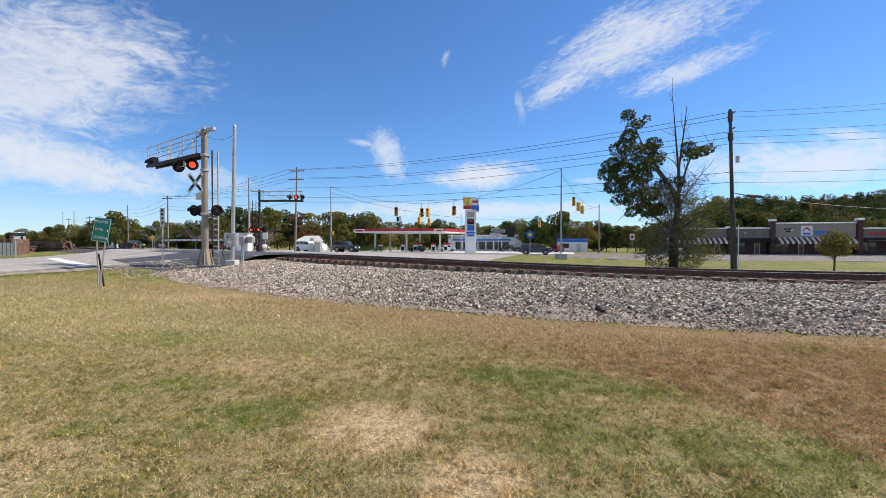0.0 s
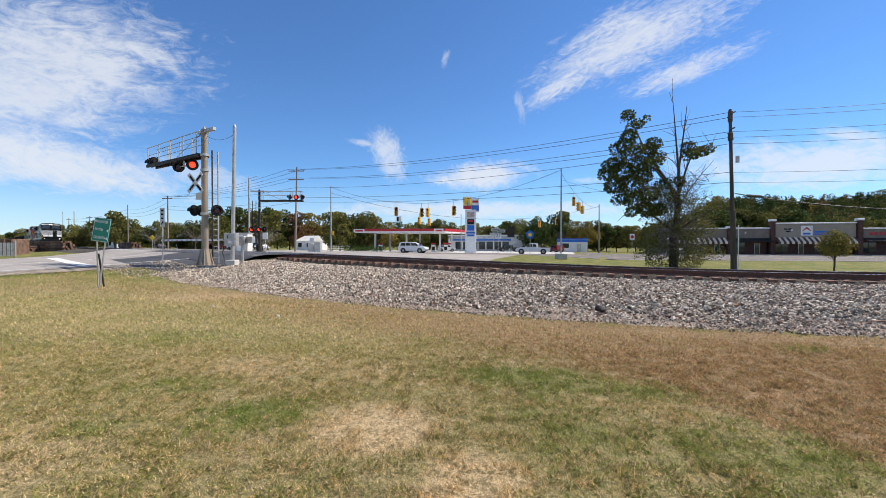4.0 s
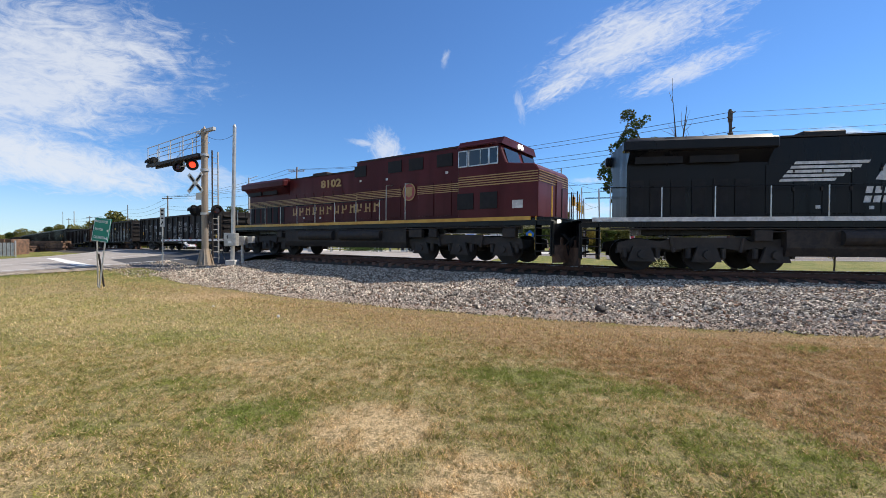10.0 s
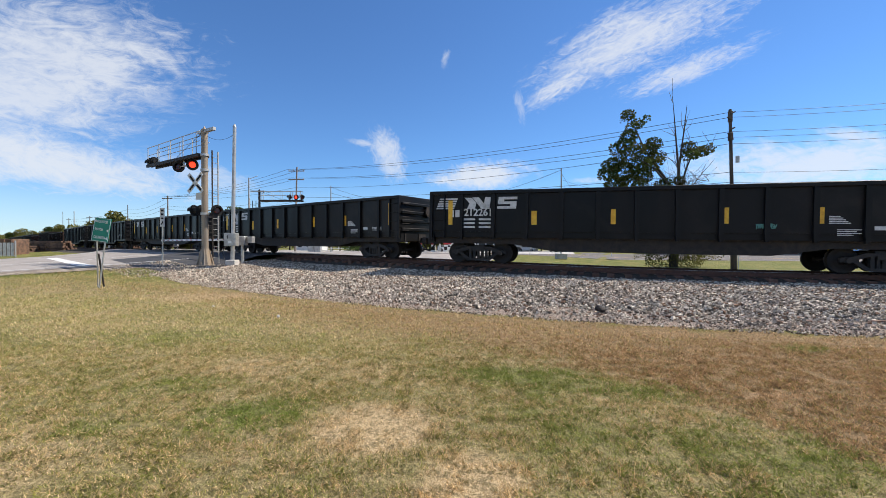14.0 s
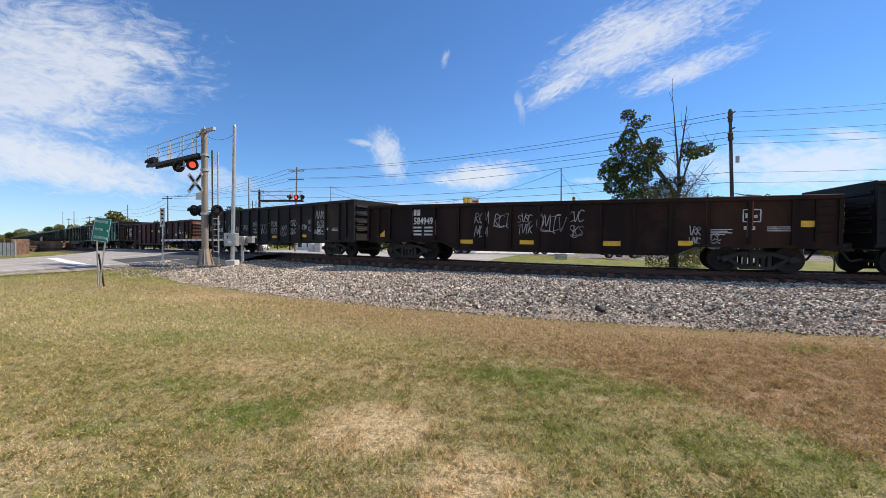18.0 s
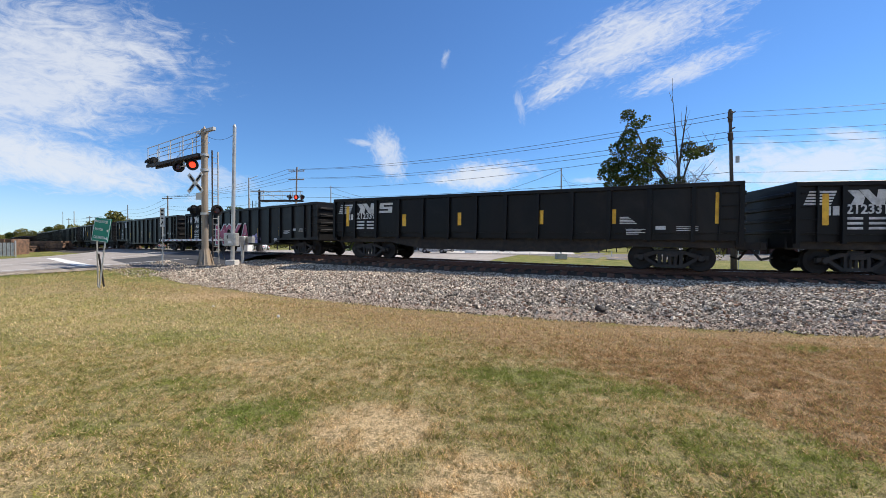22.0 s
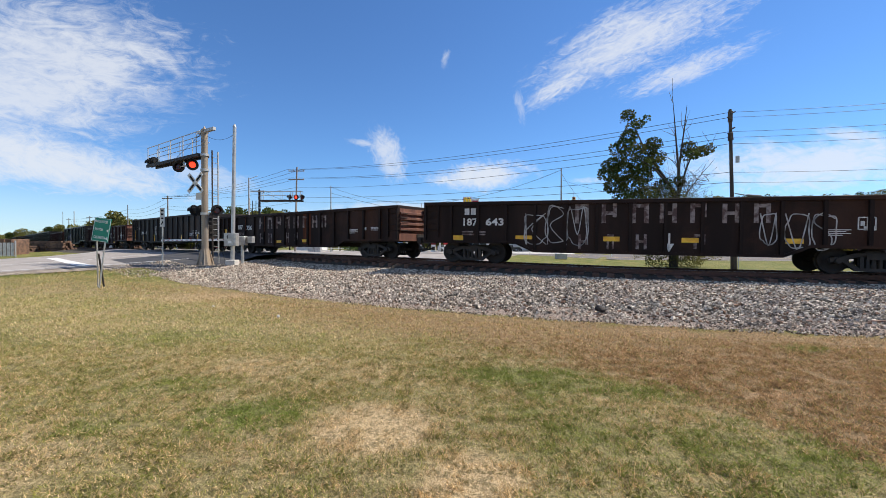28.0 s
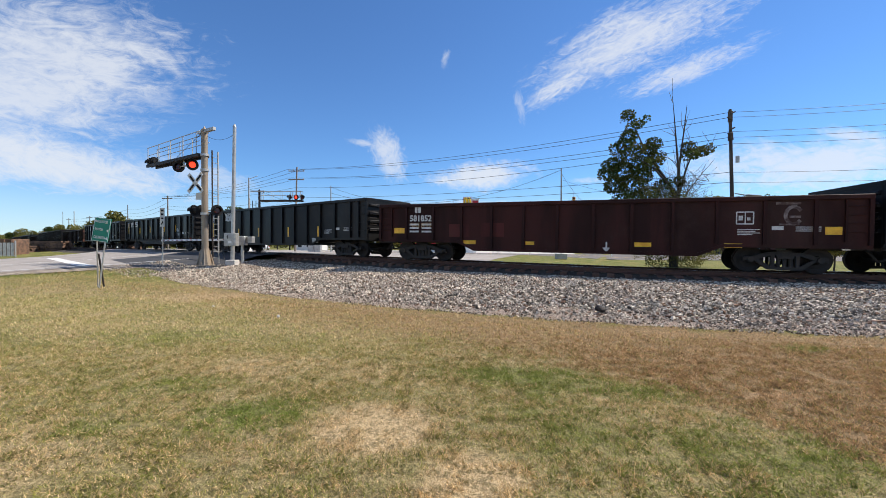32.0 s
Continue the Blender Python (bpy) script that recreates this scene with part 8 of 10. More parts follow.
for x, y in ((-3.6, 9.0), (-5.8, 10.4)):
    bm = bmesh.new()
    bmesh.ops.create_icosphere(bm, subdivisions=1, radius=0.04)
    for v in bm.verts:
        v.co *= 1 + 0.4 * noise.noise(v.co * 30 + Vector((x, y, 0)))
    solid("white_stone", bm, M["concrete"], "small white stone lying in the grass", "stone", pose(x, y, 0.03), group="stones in the lawn")

# ---- poles and wires ----
def utility_pole(x, y, height, label, arms=(), material="pole_wood", r=0.16, lean=0.0, arm_yaw=0.0):
    p = thing("utility_pole", label, "utility pole", pose(x, y, land_at(x, y)))
    part("shaft", rods(((0, 0, -0.2), (lean, 0, height), r, r * 0.62), n=12), M[material], p)
    for z, w in arms:
        k = lean * z / height
        part("cross_arm", boxes((0, 0, 0, w, 0.1, 0.12)), M["pole_wood"] if material != "grey_pole" else M["galv"], p, at=pose(k, -0.15, z, 0, 0, arm_yaw))
        for i in (-0.46, -0.2, 0.2, 0.46):
            part("insulator", rods(((i * w, 0, 0.05), (i * w, 0, 0.24), 0.05, 0.03), n=8), M["galv"], p, at=pose(k, -0.15, z, 0, 0, arm_yaw))
    return p


POLES = {
    "a": (-20.8, 58.0, 11.9, ((11.3, 2.2), (10.1, 2.2)), "pole_wood"),
    "b": (20.46, 29.0, 11.3, (), "dark_pole"),
    "c": (-19.0, 70.0, 11.2, (), "grey_pole"),
    "d": (14.6, 51.0, 11.2, (), "grey_pole"),
    "e": (34.8, 92.0, 10.8, (), "pole_wood"),
    "f": (-44.0, 94.0, 11.8, (), "pole_wood"),
    "g": (-48.0, 72.0, 9.4, ((8.9, 1.8),), "pole_wood"),
    "h": (-84.0, 110.0, 11.5, (), "pole_wood"),
    "i": (-101.0, 118.0, 9.0, ((8.6, 1.6),), "pole_wood"),
    "j": (-118.0, 132.0, 11.5, (), "pole_wood"),
    "k": (-136.0, 150.0, 10.5, ((10, 1.8),), "pole_wood"),
    "l": (-152.0, 165.0, 14.0, (), "grey_pole"),
    "m": (-27.5, 58.5, 10.4, (), "grey_pole"),
    "n": (43.5, 22.0, 11.6, (), "dark_pole"),
    "o": (4.3, 98.0, 9.0, (), "grey_pole"),
}
LABELS = {"pole_wood": "weathered timber utility pole", "dark_pole": "dark creosoted timber utility pole with hardware", "grey_pole": "grey metal pole beside the road"}
for key, (x, y, h, arms, m) in POLES.items():
    p = utility_pole(x, y, h, LABELS[m], arms, m, r=0.15 if m == "dark_pole" else 0.15 if m != "grey_pole" else 0.13, lean=-0.35 if key == "b" else 0.3 if key == "a" else 0.0)
    if key == "b":
        for z, s in ((11.0, 0.3), (10.6, -0.25), (9.9, 0.28), (9.5, -0.25), (9.1, 0.2)):
            part("insulator", rods(((-0.34, -0.1, z), (-0.34 + s, -0.1, z + 0.12), 0.07, 0.04), n=8), M["dark_pole"], p)
        part("bundle", boxes((-0.33, 0, 10.8, 0.26, 0.24, 0.8), (-0.32, 0, 10.1, 0.1, 0.1, 0.8), (-0.3, 0, 9.4, 0.28, 0.26, 0.6), bevel=0.05), M["dark_pole"], p, "dark bundle of line hardware")
        part("transformer", rods(((0.05, -0.22, 7.55), (0.05, -0.22, 8.0), 0.12), n=14), M["galv"], p, "grey can transformer")
        part("guard", boxes((0.24, -0.1, 1.5, 0.05, 0.06, 3.4)), M["white"], p, "pale cable guard")
        part("ivy", rods(((0, 0, 0), (-0.1, 0, 4.2), 0.2, 0.155), n=9), M["bark"], p, "dark ivy-wrapped foot")
    if key == "d":
        part("footing", boxes((0, 0, 0.35, 1.2, 1.2, 0.7), bevel=0.05), M["concrete"], p)
    if key == "c":
        part("signal_box", boxes((0.32, 0, 3.2, 0.34, 0.3, 0.7)), M["yellow"], p)
    if key == "m":
        part("lamp_arm", rods(((0, 0, 10.2), (1.4, -0.3, 10.6), 0.04), n=6), M["galv"], p)


def wire(p, q, sag, r=0.02, label="thin black overhead utility wire", n=14):
    cu = bpy.data.curves.new("overhead_wire", "CURVE")
    cu.dimensions, cu.bevel_depth, cu.bevel_resolution = "3D", r * 0.62, 1
    sp = cu.splines.new("POLY")
    sp.points.add(n)
    for i in range(n + 1):
        f = i / n
        v = Vector(p).lerp(Vector(q), f)
        v.z -= sag * 4 * f * (1 - f)
        sp.points[i].co = (*v, 1)
    tmp = bpy.data.objects.new("tmp", cu)
    scene.collection.objects.link(tmp)
    me = bpy.data.meshes.new_from_object(tmp.evaluated_get(bpy.context.evaluated_depsgraph_get()))
    bpy.data.objects.remove(tmp)
    me.materials.clear()
    me.materials.append(M["cable"])
    return tagged(new("overhead_wire", me), label, "wire", group="overhead wires")


def ptop(key, z, dx=0.0, dy=0.0):
    x, y = POLES[key][:2]
    return (x + dx, y + dy, land_at(x, y) + z)


# main line: pole n - b - a - g and beyond
for za, zb, dx in ((11.55, 11.1, -1.0), (11.55, 10.75, 0.9), (10.35, 9.75, -1.0), (10.35, 9.35, 0.9), (9.0, 8.9, 0.0), (7.6, 6.9, 0.0), (7.0, 6.2, 0.0)):
    wire(ptop("b", zb, -0.35), ptop("a", za, dx), 0.9 if za > 8 else 0.5, 0.028)
    wire(ptop("b", zb, -0.35), ptop("n", zb + 0.2, 0.0), 0.35, 0.02)
    wire(ptop("a", za, dx), (-48 + dx * 0.8, 72, land_at(-48, 72) + min(za, 9.2)), 0.7, 0.028)
for z in (9.1, 8.2, 7.4):
    wire((-48, 72, land_at(-48, 72) + z), (-84, 110, land_at(-84, 110) + z + 1.2), 0.8, 0.03)
    wire((-84, 110, land_at(-84, 110) + z + 1.2), (-136, 150, land_at(-136, 150) + z + 1), 0.8, 0.035)
# span wires of the traffic signals
wire(ptop("c", 11.0), ptop("d", 11.0), 3.4, 0.035)
wire(ptop("c", 10.0), ptop("e", 10.3), 3.6, 0.04)
wire(ptop("d", 10.6), ptop("e", 10.4), 1.6, 0.035)
wire(ptop("d", 9.8), ptop("b", 4.6), 0.6, 0.02)
wire(ptop("b", 5.4, -0.1, -0.2), ptop("n", 5.0), 1.3, 0.06, "thick black overhead cable", 24)
bx0, by0, bz0 = ptop("b", 5.2)
splice = thing("cable_splice", "black splice case on the thick overhead cable", "cable splice", pose(bx0 + 1.0, by0 - 0.5, bz0 - 0.02, 0, 6, -17))
part("case", rods(((-0.4, 0, 0), (0.4, 0, 0), 0.1), n=10), M["cable"], splice)
part("case_end", rods(((0.4, 0, 0), (0.6, 0, 0), 0.07, 0.03), n=10), M["cable"], splice)
wire((-12.6, 22.0, 7.4), (-10.9, 21.5, 7.3), 0.25, 0.014)


# ---- traffic signals ----
def traffic_signal(x, y, z, yaw, back=False, scale=1.0):
    t = thing("traffic_signal", "yellow three-lamp traffic signal hanging from a span wire", "traffic signal", pose(x, y, z, 0, 0, yaw), group="traffic signals")
    part("housing", boxes((0, 0, 0, 0.36, 0.3, 1.06), bevel=0.03), M["yellow"], t)
    if back:
        part("face_plate", boxes((0, -0.156, 0, 0.3, 0.012, 1.0)), M["black_paint"], t)
    part("hanger", rods(((0, 0, 0.5), (0, 0, 1.1), 0.03), n=6), M["galv"], t)
    for i, m in enumerate(("lens_dark", "amber", "amber")):
        zz = 0.34 - 0.34 * i
        l = part("lamp", rods(((0, -0.15, zz), (0, -0.18, zz), 0.13), n=14), M[m], t)
        v = bmesh.new()
        for a in np.linspace(-0.2, math.pi + 0.2, 9)[:-1]:
            a = float(a)
            box(v, 0.15 * math.cos(a + 0.2), -0.25, zz + 0.15 * math.sin(a + 0.2), 0.05, 0.2, 0.05)
        part("visor", v, M["yellow"] if not back else M["black_paint"], l)
    t.scale = (scale, scale, scale)
    return t


def hang_signals(p, q, sag, slopes, backs):
    """Signals hung from a span wire, each where a line of the given side slope meets it."""
    for u, b in zip(slopes, backs):
        f = (u * p[1] - p[0]) / ((q[0] - p[0]) - u * (q[1] - p[1]))
        x, y, z = (p[i] + (q[i] - p[i]) * f for i in range(3))
        z -= sag * 4 * f * (1 - f)
        traffic_signal(x, y, z - 1.4, math.degrees(math.atan2(x, -y)) * 0.0 + b * 22.0, b != 0 and b > 0, 1.25)


hang_signals(ptop("c", 11.0), ptop("d", 11.0), 3.4, (-0.1137, -0.052, -0.036, 0.026), (1, 1, -1, 1))
hang_signals(ptop("c", 10.0), ptop("e", 10.3), 3.6, (-0.057, -0.033, 0.234, 0.2745), (-1, -1, -1, 1))
hang_signals(ptop("d", 10.6), ptop("e", 10.4), 1.6, (0.317, 0.329, 0.338), (-1, -3, -3))
fc = 0.205
pc, pe = ptop("c", 10.0), ptop("e", 10.3)
bz = pc[2] + (pe[2] - pc[2]) * fc - 3.6 * 4 * fc * (1 - fc)
lane = thing("lane_board", "black and white overhead lane sign", "road sign", pose(pc[0] + (pe[0] - pc[0]) * fc, pc[1] + (pe[1] - pc[1]) * fc, bz - 1.74))
part("board", boxes((0, 0, 0, 0.9, 0.05, 1.0)), M["white"], lane)
part("arrow", boxes((-0.2, -0.03, 0, 0.35, 0.02, 0.8)), M["black_paint"], lane)
part("hanger", rods(((0, 0, 0.5), (0, 0, 1.75), 0.03), n=6), M["galv"], lane)


# ---- small road signs beyond the track ----
def post_sign(x, y, h, shape, material, label, extras=()):
    s = thing("road_sign", label, "road sign", pose(x, y, land_at(x, y)))
    part("post", rods(((0, 0, -0.1), (0.05, 0, h), 0.04), n=8), M["galv"], s)
    part("panel", plates([shape], -0.05, 0.03), M[material], s)
    for sh, m in extras:
        part("symbol", plates([sh], -0.085, 0.01), M[m], s)
    return s


def sq(w, h, z):
    return [(-w / 2, z), (w / 2, z), (w / 2, z + h), (-w / 2, z + h)]


def ngon(n, r, z, a0=0.0):
    return [(r * math.cos(a0 + i * 2 * math.pi / n), z + r * math.sin(a0 + i * 2 * math.pi / n)) for i in range(n)]


s27 = post_sign(7.6, 57, 3.0, sq(0.9, 0.9, 2.2), "white", "white numbered route shield on a steel post", ((sq(0.86, 0.1, 2.95), "black_paint"),))
part("number", lettering("27", 0.5, M["black_paint"], width=0.62), None, s27, at=Matrix.Translation((-0.3, -0.09, 2.4)) @ FLAT)
part("top_plate", plates([rect(-0.95, 3.2, 1.2, 0.4), rect(-0.1, 3.05, 1.1, 0.4)], -0.06), M["offwhite"], s27, "small white direction plates")
part("letters", plates([rect(-0.8, 3.33, 0.9, 0.13), rect(0.02, 3.18, 0.85, 0.13)], -0.068, 0.004), M["black_paint"], s27)
tri = post_sign(6.9, 57, 3.4, [(-0.5, 3.0), (0.0, 2.1), (0.5, 3.0)], "offwhite", "white triangular route marker on a steel post")
post_sign(9.3, 56.5, 4.0, sq(0.95, 1.5, 2.4), "dark_steel", "back of a dark grey sign on a post")
post_sign(11.9, 56.5, 3.2, ngon(5, 0.62, 2.85, math.pi / 2), "sign_blue", "blue five-sided route shield on a post", ((ngon(5, 0.3, 2.85, math.pi / 2), "arch_yellow"),))
post_sign(36.2, 79, 4.2, sq(0.9, 1.1, 3.0), "white", "white regulatory sign with a red ring on a post", ((ngon(10, 0.35, 3.55), "red"),))
post_sign(26.2, 92, 4.0, sq(1.8, 1.4, 3.2), "dark_steel", "back of a large grey sign on a post")
post_sign(-22.4, 52, 2.4, sq(0.6, 0.8, 1.6), "white", "small white sign on a post")
post_sign(-52.5, 74.5, 2.6, ngon(4, 0.5, 2.1), "arch_yellow", "yellow diamond warning sign on a post")
post_sign(-30.5, 96, 3.0, sq(1.0, 1.2, 1.8), "white", "white sign on a post")
cab3 = thing("traffic_cabinet", "two pale grey traffic signal cabinets on a slab", "cabinet", pose(-17.0, 56.0, land_at(-17.0, 56.0)))
part("cabinet", boxes((0, 0, 0.65, 0.9, 0.8, 1.35), bevel=0.03), M["galv"], cab3)
part("cabinet", boxes((-1.0, 0.3, 0.6, 0.7, 0.7, 1.2), bevel=0.03), M["offwhite"], cab3)
part("slab", boxes((-0.4, 0.1, 0.0, 2.4, 1.4, 0.12)), M["concrete"], cab3)
for x, y in ((27.0, 66.0), (13.5, 83.5)):
    pt = solid("marker_post", boxes((0, 0, 0.5, 0.1, 0.06, 1.0)), M["white"], "short white roadside marker post", "marker post", pose(x, y, land_at(x, y)), group="marker posts")


# ---- fuel station ----
def fuel_station():
    z0 = land_at(-10, 100)
    st = thing("fuel_canopy", "fuel station canopy with red and white fascia", "canopy", pose(0, 0, z0))
    a, b, c, d = (-21.5, 100.5), (0.4, 98.5), (6.4, 110.0), (-15.5, 112.5)
    for nm, z, h, m in (("roof_slab", 4.62, 0.95, "white"), ("red_fascia", 4.95, 0.62, "red")):
        bm = bmesh.new()
        k = 1.0 if nm == "roof_slab" else 1.006
        cx, cy = sum(p[0] for p in (a, b, c, d)) / 4, sum(p[1] for p in (a, b, c, d)) / 4
        prism(bm, [(cx + (p[0] - cx) * k, cy + (p[1] - cy) * k) for p in (a, b, c, d)], z, z + h, axis="z")
        part(nm, bm, M[m], st)
    for f, g in ((0.14, 0.25), (0.5, 0.25), (0.88, 0.25), (0.14, 0.75), (0.5, 0.75), (0.88, 0.75)):
        x = a[0] + (b[0] - a[0]) * f + (c[0] - b[0]) * g
        y = a[1] + (b[1] - a[1]) * f + (c[1] - b[1]) * g
        part("column", boxes((x, y, 2.3, 0.45, 0.45, 4.7)), M["offwhite"], st)
    part("sign_panel", boxes((-20.4, 100.25, 5.1, 2.6, 0.06, 0.75)), M["white"], st)
    part("sign_mark", boxes((-20.4, 100.2, 5.1, 1.9, 0.06, 0.4)), M["red"], st, "red brand mark block")
    part("sign_panel", boxes((-1.0, 98.5, 5.1, 2.2, 0.06, 0.85)), M["white"], st)
    part("sign_mark", boxes((-1.0, 98.45, 5.1, 1.5, 0.06, 0.4)), M["red"], st, "red brand mark block")
    for i, (f, g) in enumerate(((0.2, 0.25), (0.44, 0.3), (0.6, 0.25), (0.82, 0.2), (0.93, 0.3), (0.5, 0.75), (0.85, 0.75))):
        x = a[0] + (b[0] - a[0]) * f + (c[0] - b[0]) * g
        y = a[1] + (b[1] - a[1]) * f + (c[1] - b[1]) * g
        pu = thing("fuel_pump", "dark, white and red fuel dispenser under the canopy", "fuel pump", pose(x, y, z0), group="fuel pumps")
        part("body", boxes((0, 0, 0.85, 1.0, 0.6, 1.7), bevel=0.04), M["white"], pu)
        part("panel", boxes((0, -0.31, 0.8, 0.8, 0.03, 0.9)), M["dark_steel"], pu)
        part("top", boxes((0, 0, 1.95, 1.1, 0.7, 0.35)), M["red"], pu)
    # store behind
    sb = thing("store_building", "low pale store with blue fascia beside the fuel station", "building", pose(14.5, 121, land_at(14.5, 121), 0, 0, -6))
    part("wall", boxes((0, 0, 2.2, 25, 10, 4.4)), M["cream_wall"], sb)
    part("fascia", boxes((-1.5, -5.05, 4.0, 22.0, 0.15, 0.9)), M["v_silver"], sb)
    part("blue_band", boxes((-3.5, -5.15, 3.2, 17.0, 0.1, 0.45)), M["sign_blue"], sb)
    part("roof", boxes((0, 0, 4.5, 25.4, 10.4, 0.2)), M["white"], sb)
    for i in range(7):
        w = part("window", boxes((-9.6 + i * 2.2, -5.06, 1.6, 1.8, 0.08, 2.2)), M["glass"], sb)
        part("frame", boxes((-8.55 + i * 2.2, -5.1, 1.6, 0.15, 0.1, 2.4)), M["white"], w)
    # blue and white kiosk
    kb = thing("kiosk", "small blue and white drive-through kiosk", "building", pose(32.5, 104, land_at(32.5, 104), 0, 0, -10))
    part("wall", boxes((0, 0, 1.6, 6.8, 4.5, 3.2)), M["white"], kb)
    part("blue_band", boxes((0, -2.28, 2.8, 6.9, 0.1, 0.7), (-3.44, 0, 2.8, 0.1, 4.6, 0.7)), M["sign_blue"], kb)
    part("roof", boxes((0, 0, 3.3, 7.1, 4.8, 0.2)), M["sign_blue"], kb)
    part("window", boxes((-1.8, -2.28, 1.6, 1.6, 0.08, 1.1)), M["glass"], kb)
    part("door", boxes((1.4, -2.28, 1.05, 1.0, 0.08, 2.1)), M["v_silver"], kb)
    # tall price sign
    pz = land_at(5.9, 88)
    ps = thing("price_sign", "tall white price sign with yellow and blue panels", "sign", pose(5.9, 88, pz))
    part("pylon", boxes((0, 0, 4.6, 2.35, 0.5, 9.2), bevel=0.04), M["white"], ps)
    part("yellow_panel", boxes((-0.72, -0.05, 10.6, 1.7, 0.55, 2.6), bevel=0.04), M["red"], ps, "red and yellow brand panel")
    arch = bmesh.new()
    for cx in (-1.1, -0.42):
        for i in range(8):
            t0, t1 = math.pi * i / 8, math.pi * (i + 1) / 8
            rod(arch, (cx + 0.33 * math.cos(t0), -0.38, 10.1 + 1.55 * math.sin(t0)), (cx + 0.33 * math.cos(t1), -0.38, 10.1 + 1.55 * math.sin(t1)), 0.17, 0.17, 6)
    part("arch_mark", arch, M["arch_yellow"], ps, "two yellow arch shapes")
    part("pale_field", boxes((-0.72, -0.34, 10.95, 1.6, 0.03, 1.8)), M["offwhite"], ps)
    part("white_panel", boxes((0.95, 0.1, 10.1, 1.7, 0.5, 2.9), bevel=0.04), M["white"], ps)
    part("blue_panel", boxes((0.95, -0.18, 9.5, 1.55, 0.04, 1.2)), M["sign_blue"], ps)
    part("red_mark", boxes((0.95, -0.18, 10.9, 1.2, 0.04, 0.45)), M["red"], ps)
    for z, m in ((8.1, "spray_cream"), (6.6, "black_paint"), (5.3, "sign_blue")):
        part("price_panel", boxes((0, -0.27, z, 1.5, 0.04, 1.15)), M[m], ps)
    part("price_digits", boxes((0, -0.3, 6.75, 1.1, 0.02, 0.35)), M["red"], ps)
    part("blue_bar", boxes((0, -0.27, 4.3, 1.9, 0.04, 0.4), (0, -0.27, 3.7, 1.5, 0.04, 0.4)), M["sign_blue"], ps)
    # hedge and rail by the road
    hd = new("hedge", hedge_mesh())
    hd.matrix_basis = pose(-17.5, 91.5, land_at(-17.5, 91.5), 0, 0, -8)
    tagged(hd, "clipped dark green hedge before the fuel station", "hedge")
    fr = thing("guard_rail", "white pipe rail by the fuel station", "railing", pose(-23.5, 92.5, land_at(-23.5, 92.5)))
    for x in (-2.4, 0, 2.4):
        part("post", rods(((x, 0, 0), (x, 0, 1.2), 0.06), n=8), M["white"], fr)
    for z in (0.65, 1.15):
        part("rail", rods(((-2.4, 0, z), (2.4, 0, z), 0.05), n=8), M["white"], fr)


def leaf_cloud(rng, centres, radii, per, size, flat=0.8):
    """Many small leaf quads scattered over clumps; returns verts and quads."""
    V, n = [], 0
    for c, r in zip(centres, radii):
        k = max(6, int(per * r * r))
        d = rng.normal(size=(k, 3))
        d /= np.linalg.norm(d, axis=1)[:, None]
        rad = r * rng.uniform(0.55, 1.0, k) ** 0.6
        p = np.array(c) + d * rad[:, None] * np.array([1, 1, flat])
        u = rng.normal(size=(k, 3))
        u /= np.linalg.norm(u, axis=1)[:, None]
        u = u * 0.75 + d * 0.15
        w = np.cross(u, rng.normal(size=(k, 3)))
        w /= np.linalg.norm(w, axis=1)[:, None]
        s = size * rng.uniform(0.6, 1.4, k)[:, None]
        V.append(np.stack([p - u * s, p + w * s * 0.6, p + u * s, p - w * s * 0.6], 1).reshape(-1, 3))
        n += k
    V = np.concatenate(V)
    return V, np.arange(len(V)).reshape(-1, 4)


def hedge_mesh():
    r = np.random.default_rng(8)
    cs = [(float(x), float(y), float(z)) for x in np.arange(-4.5, 4.6, 0.6) for y in (-0.4, 0.4) for z in (0.35, 0.9)]
    V, Q = leaf_cloud(r, cs, [0.55] * len(cs), 160, 0.09)
    return fast_mesh("hedge", V, Q, M["hedge"])


fuel_station()


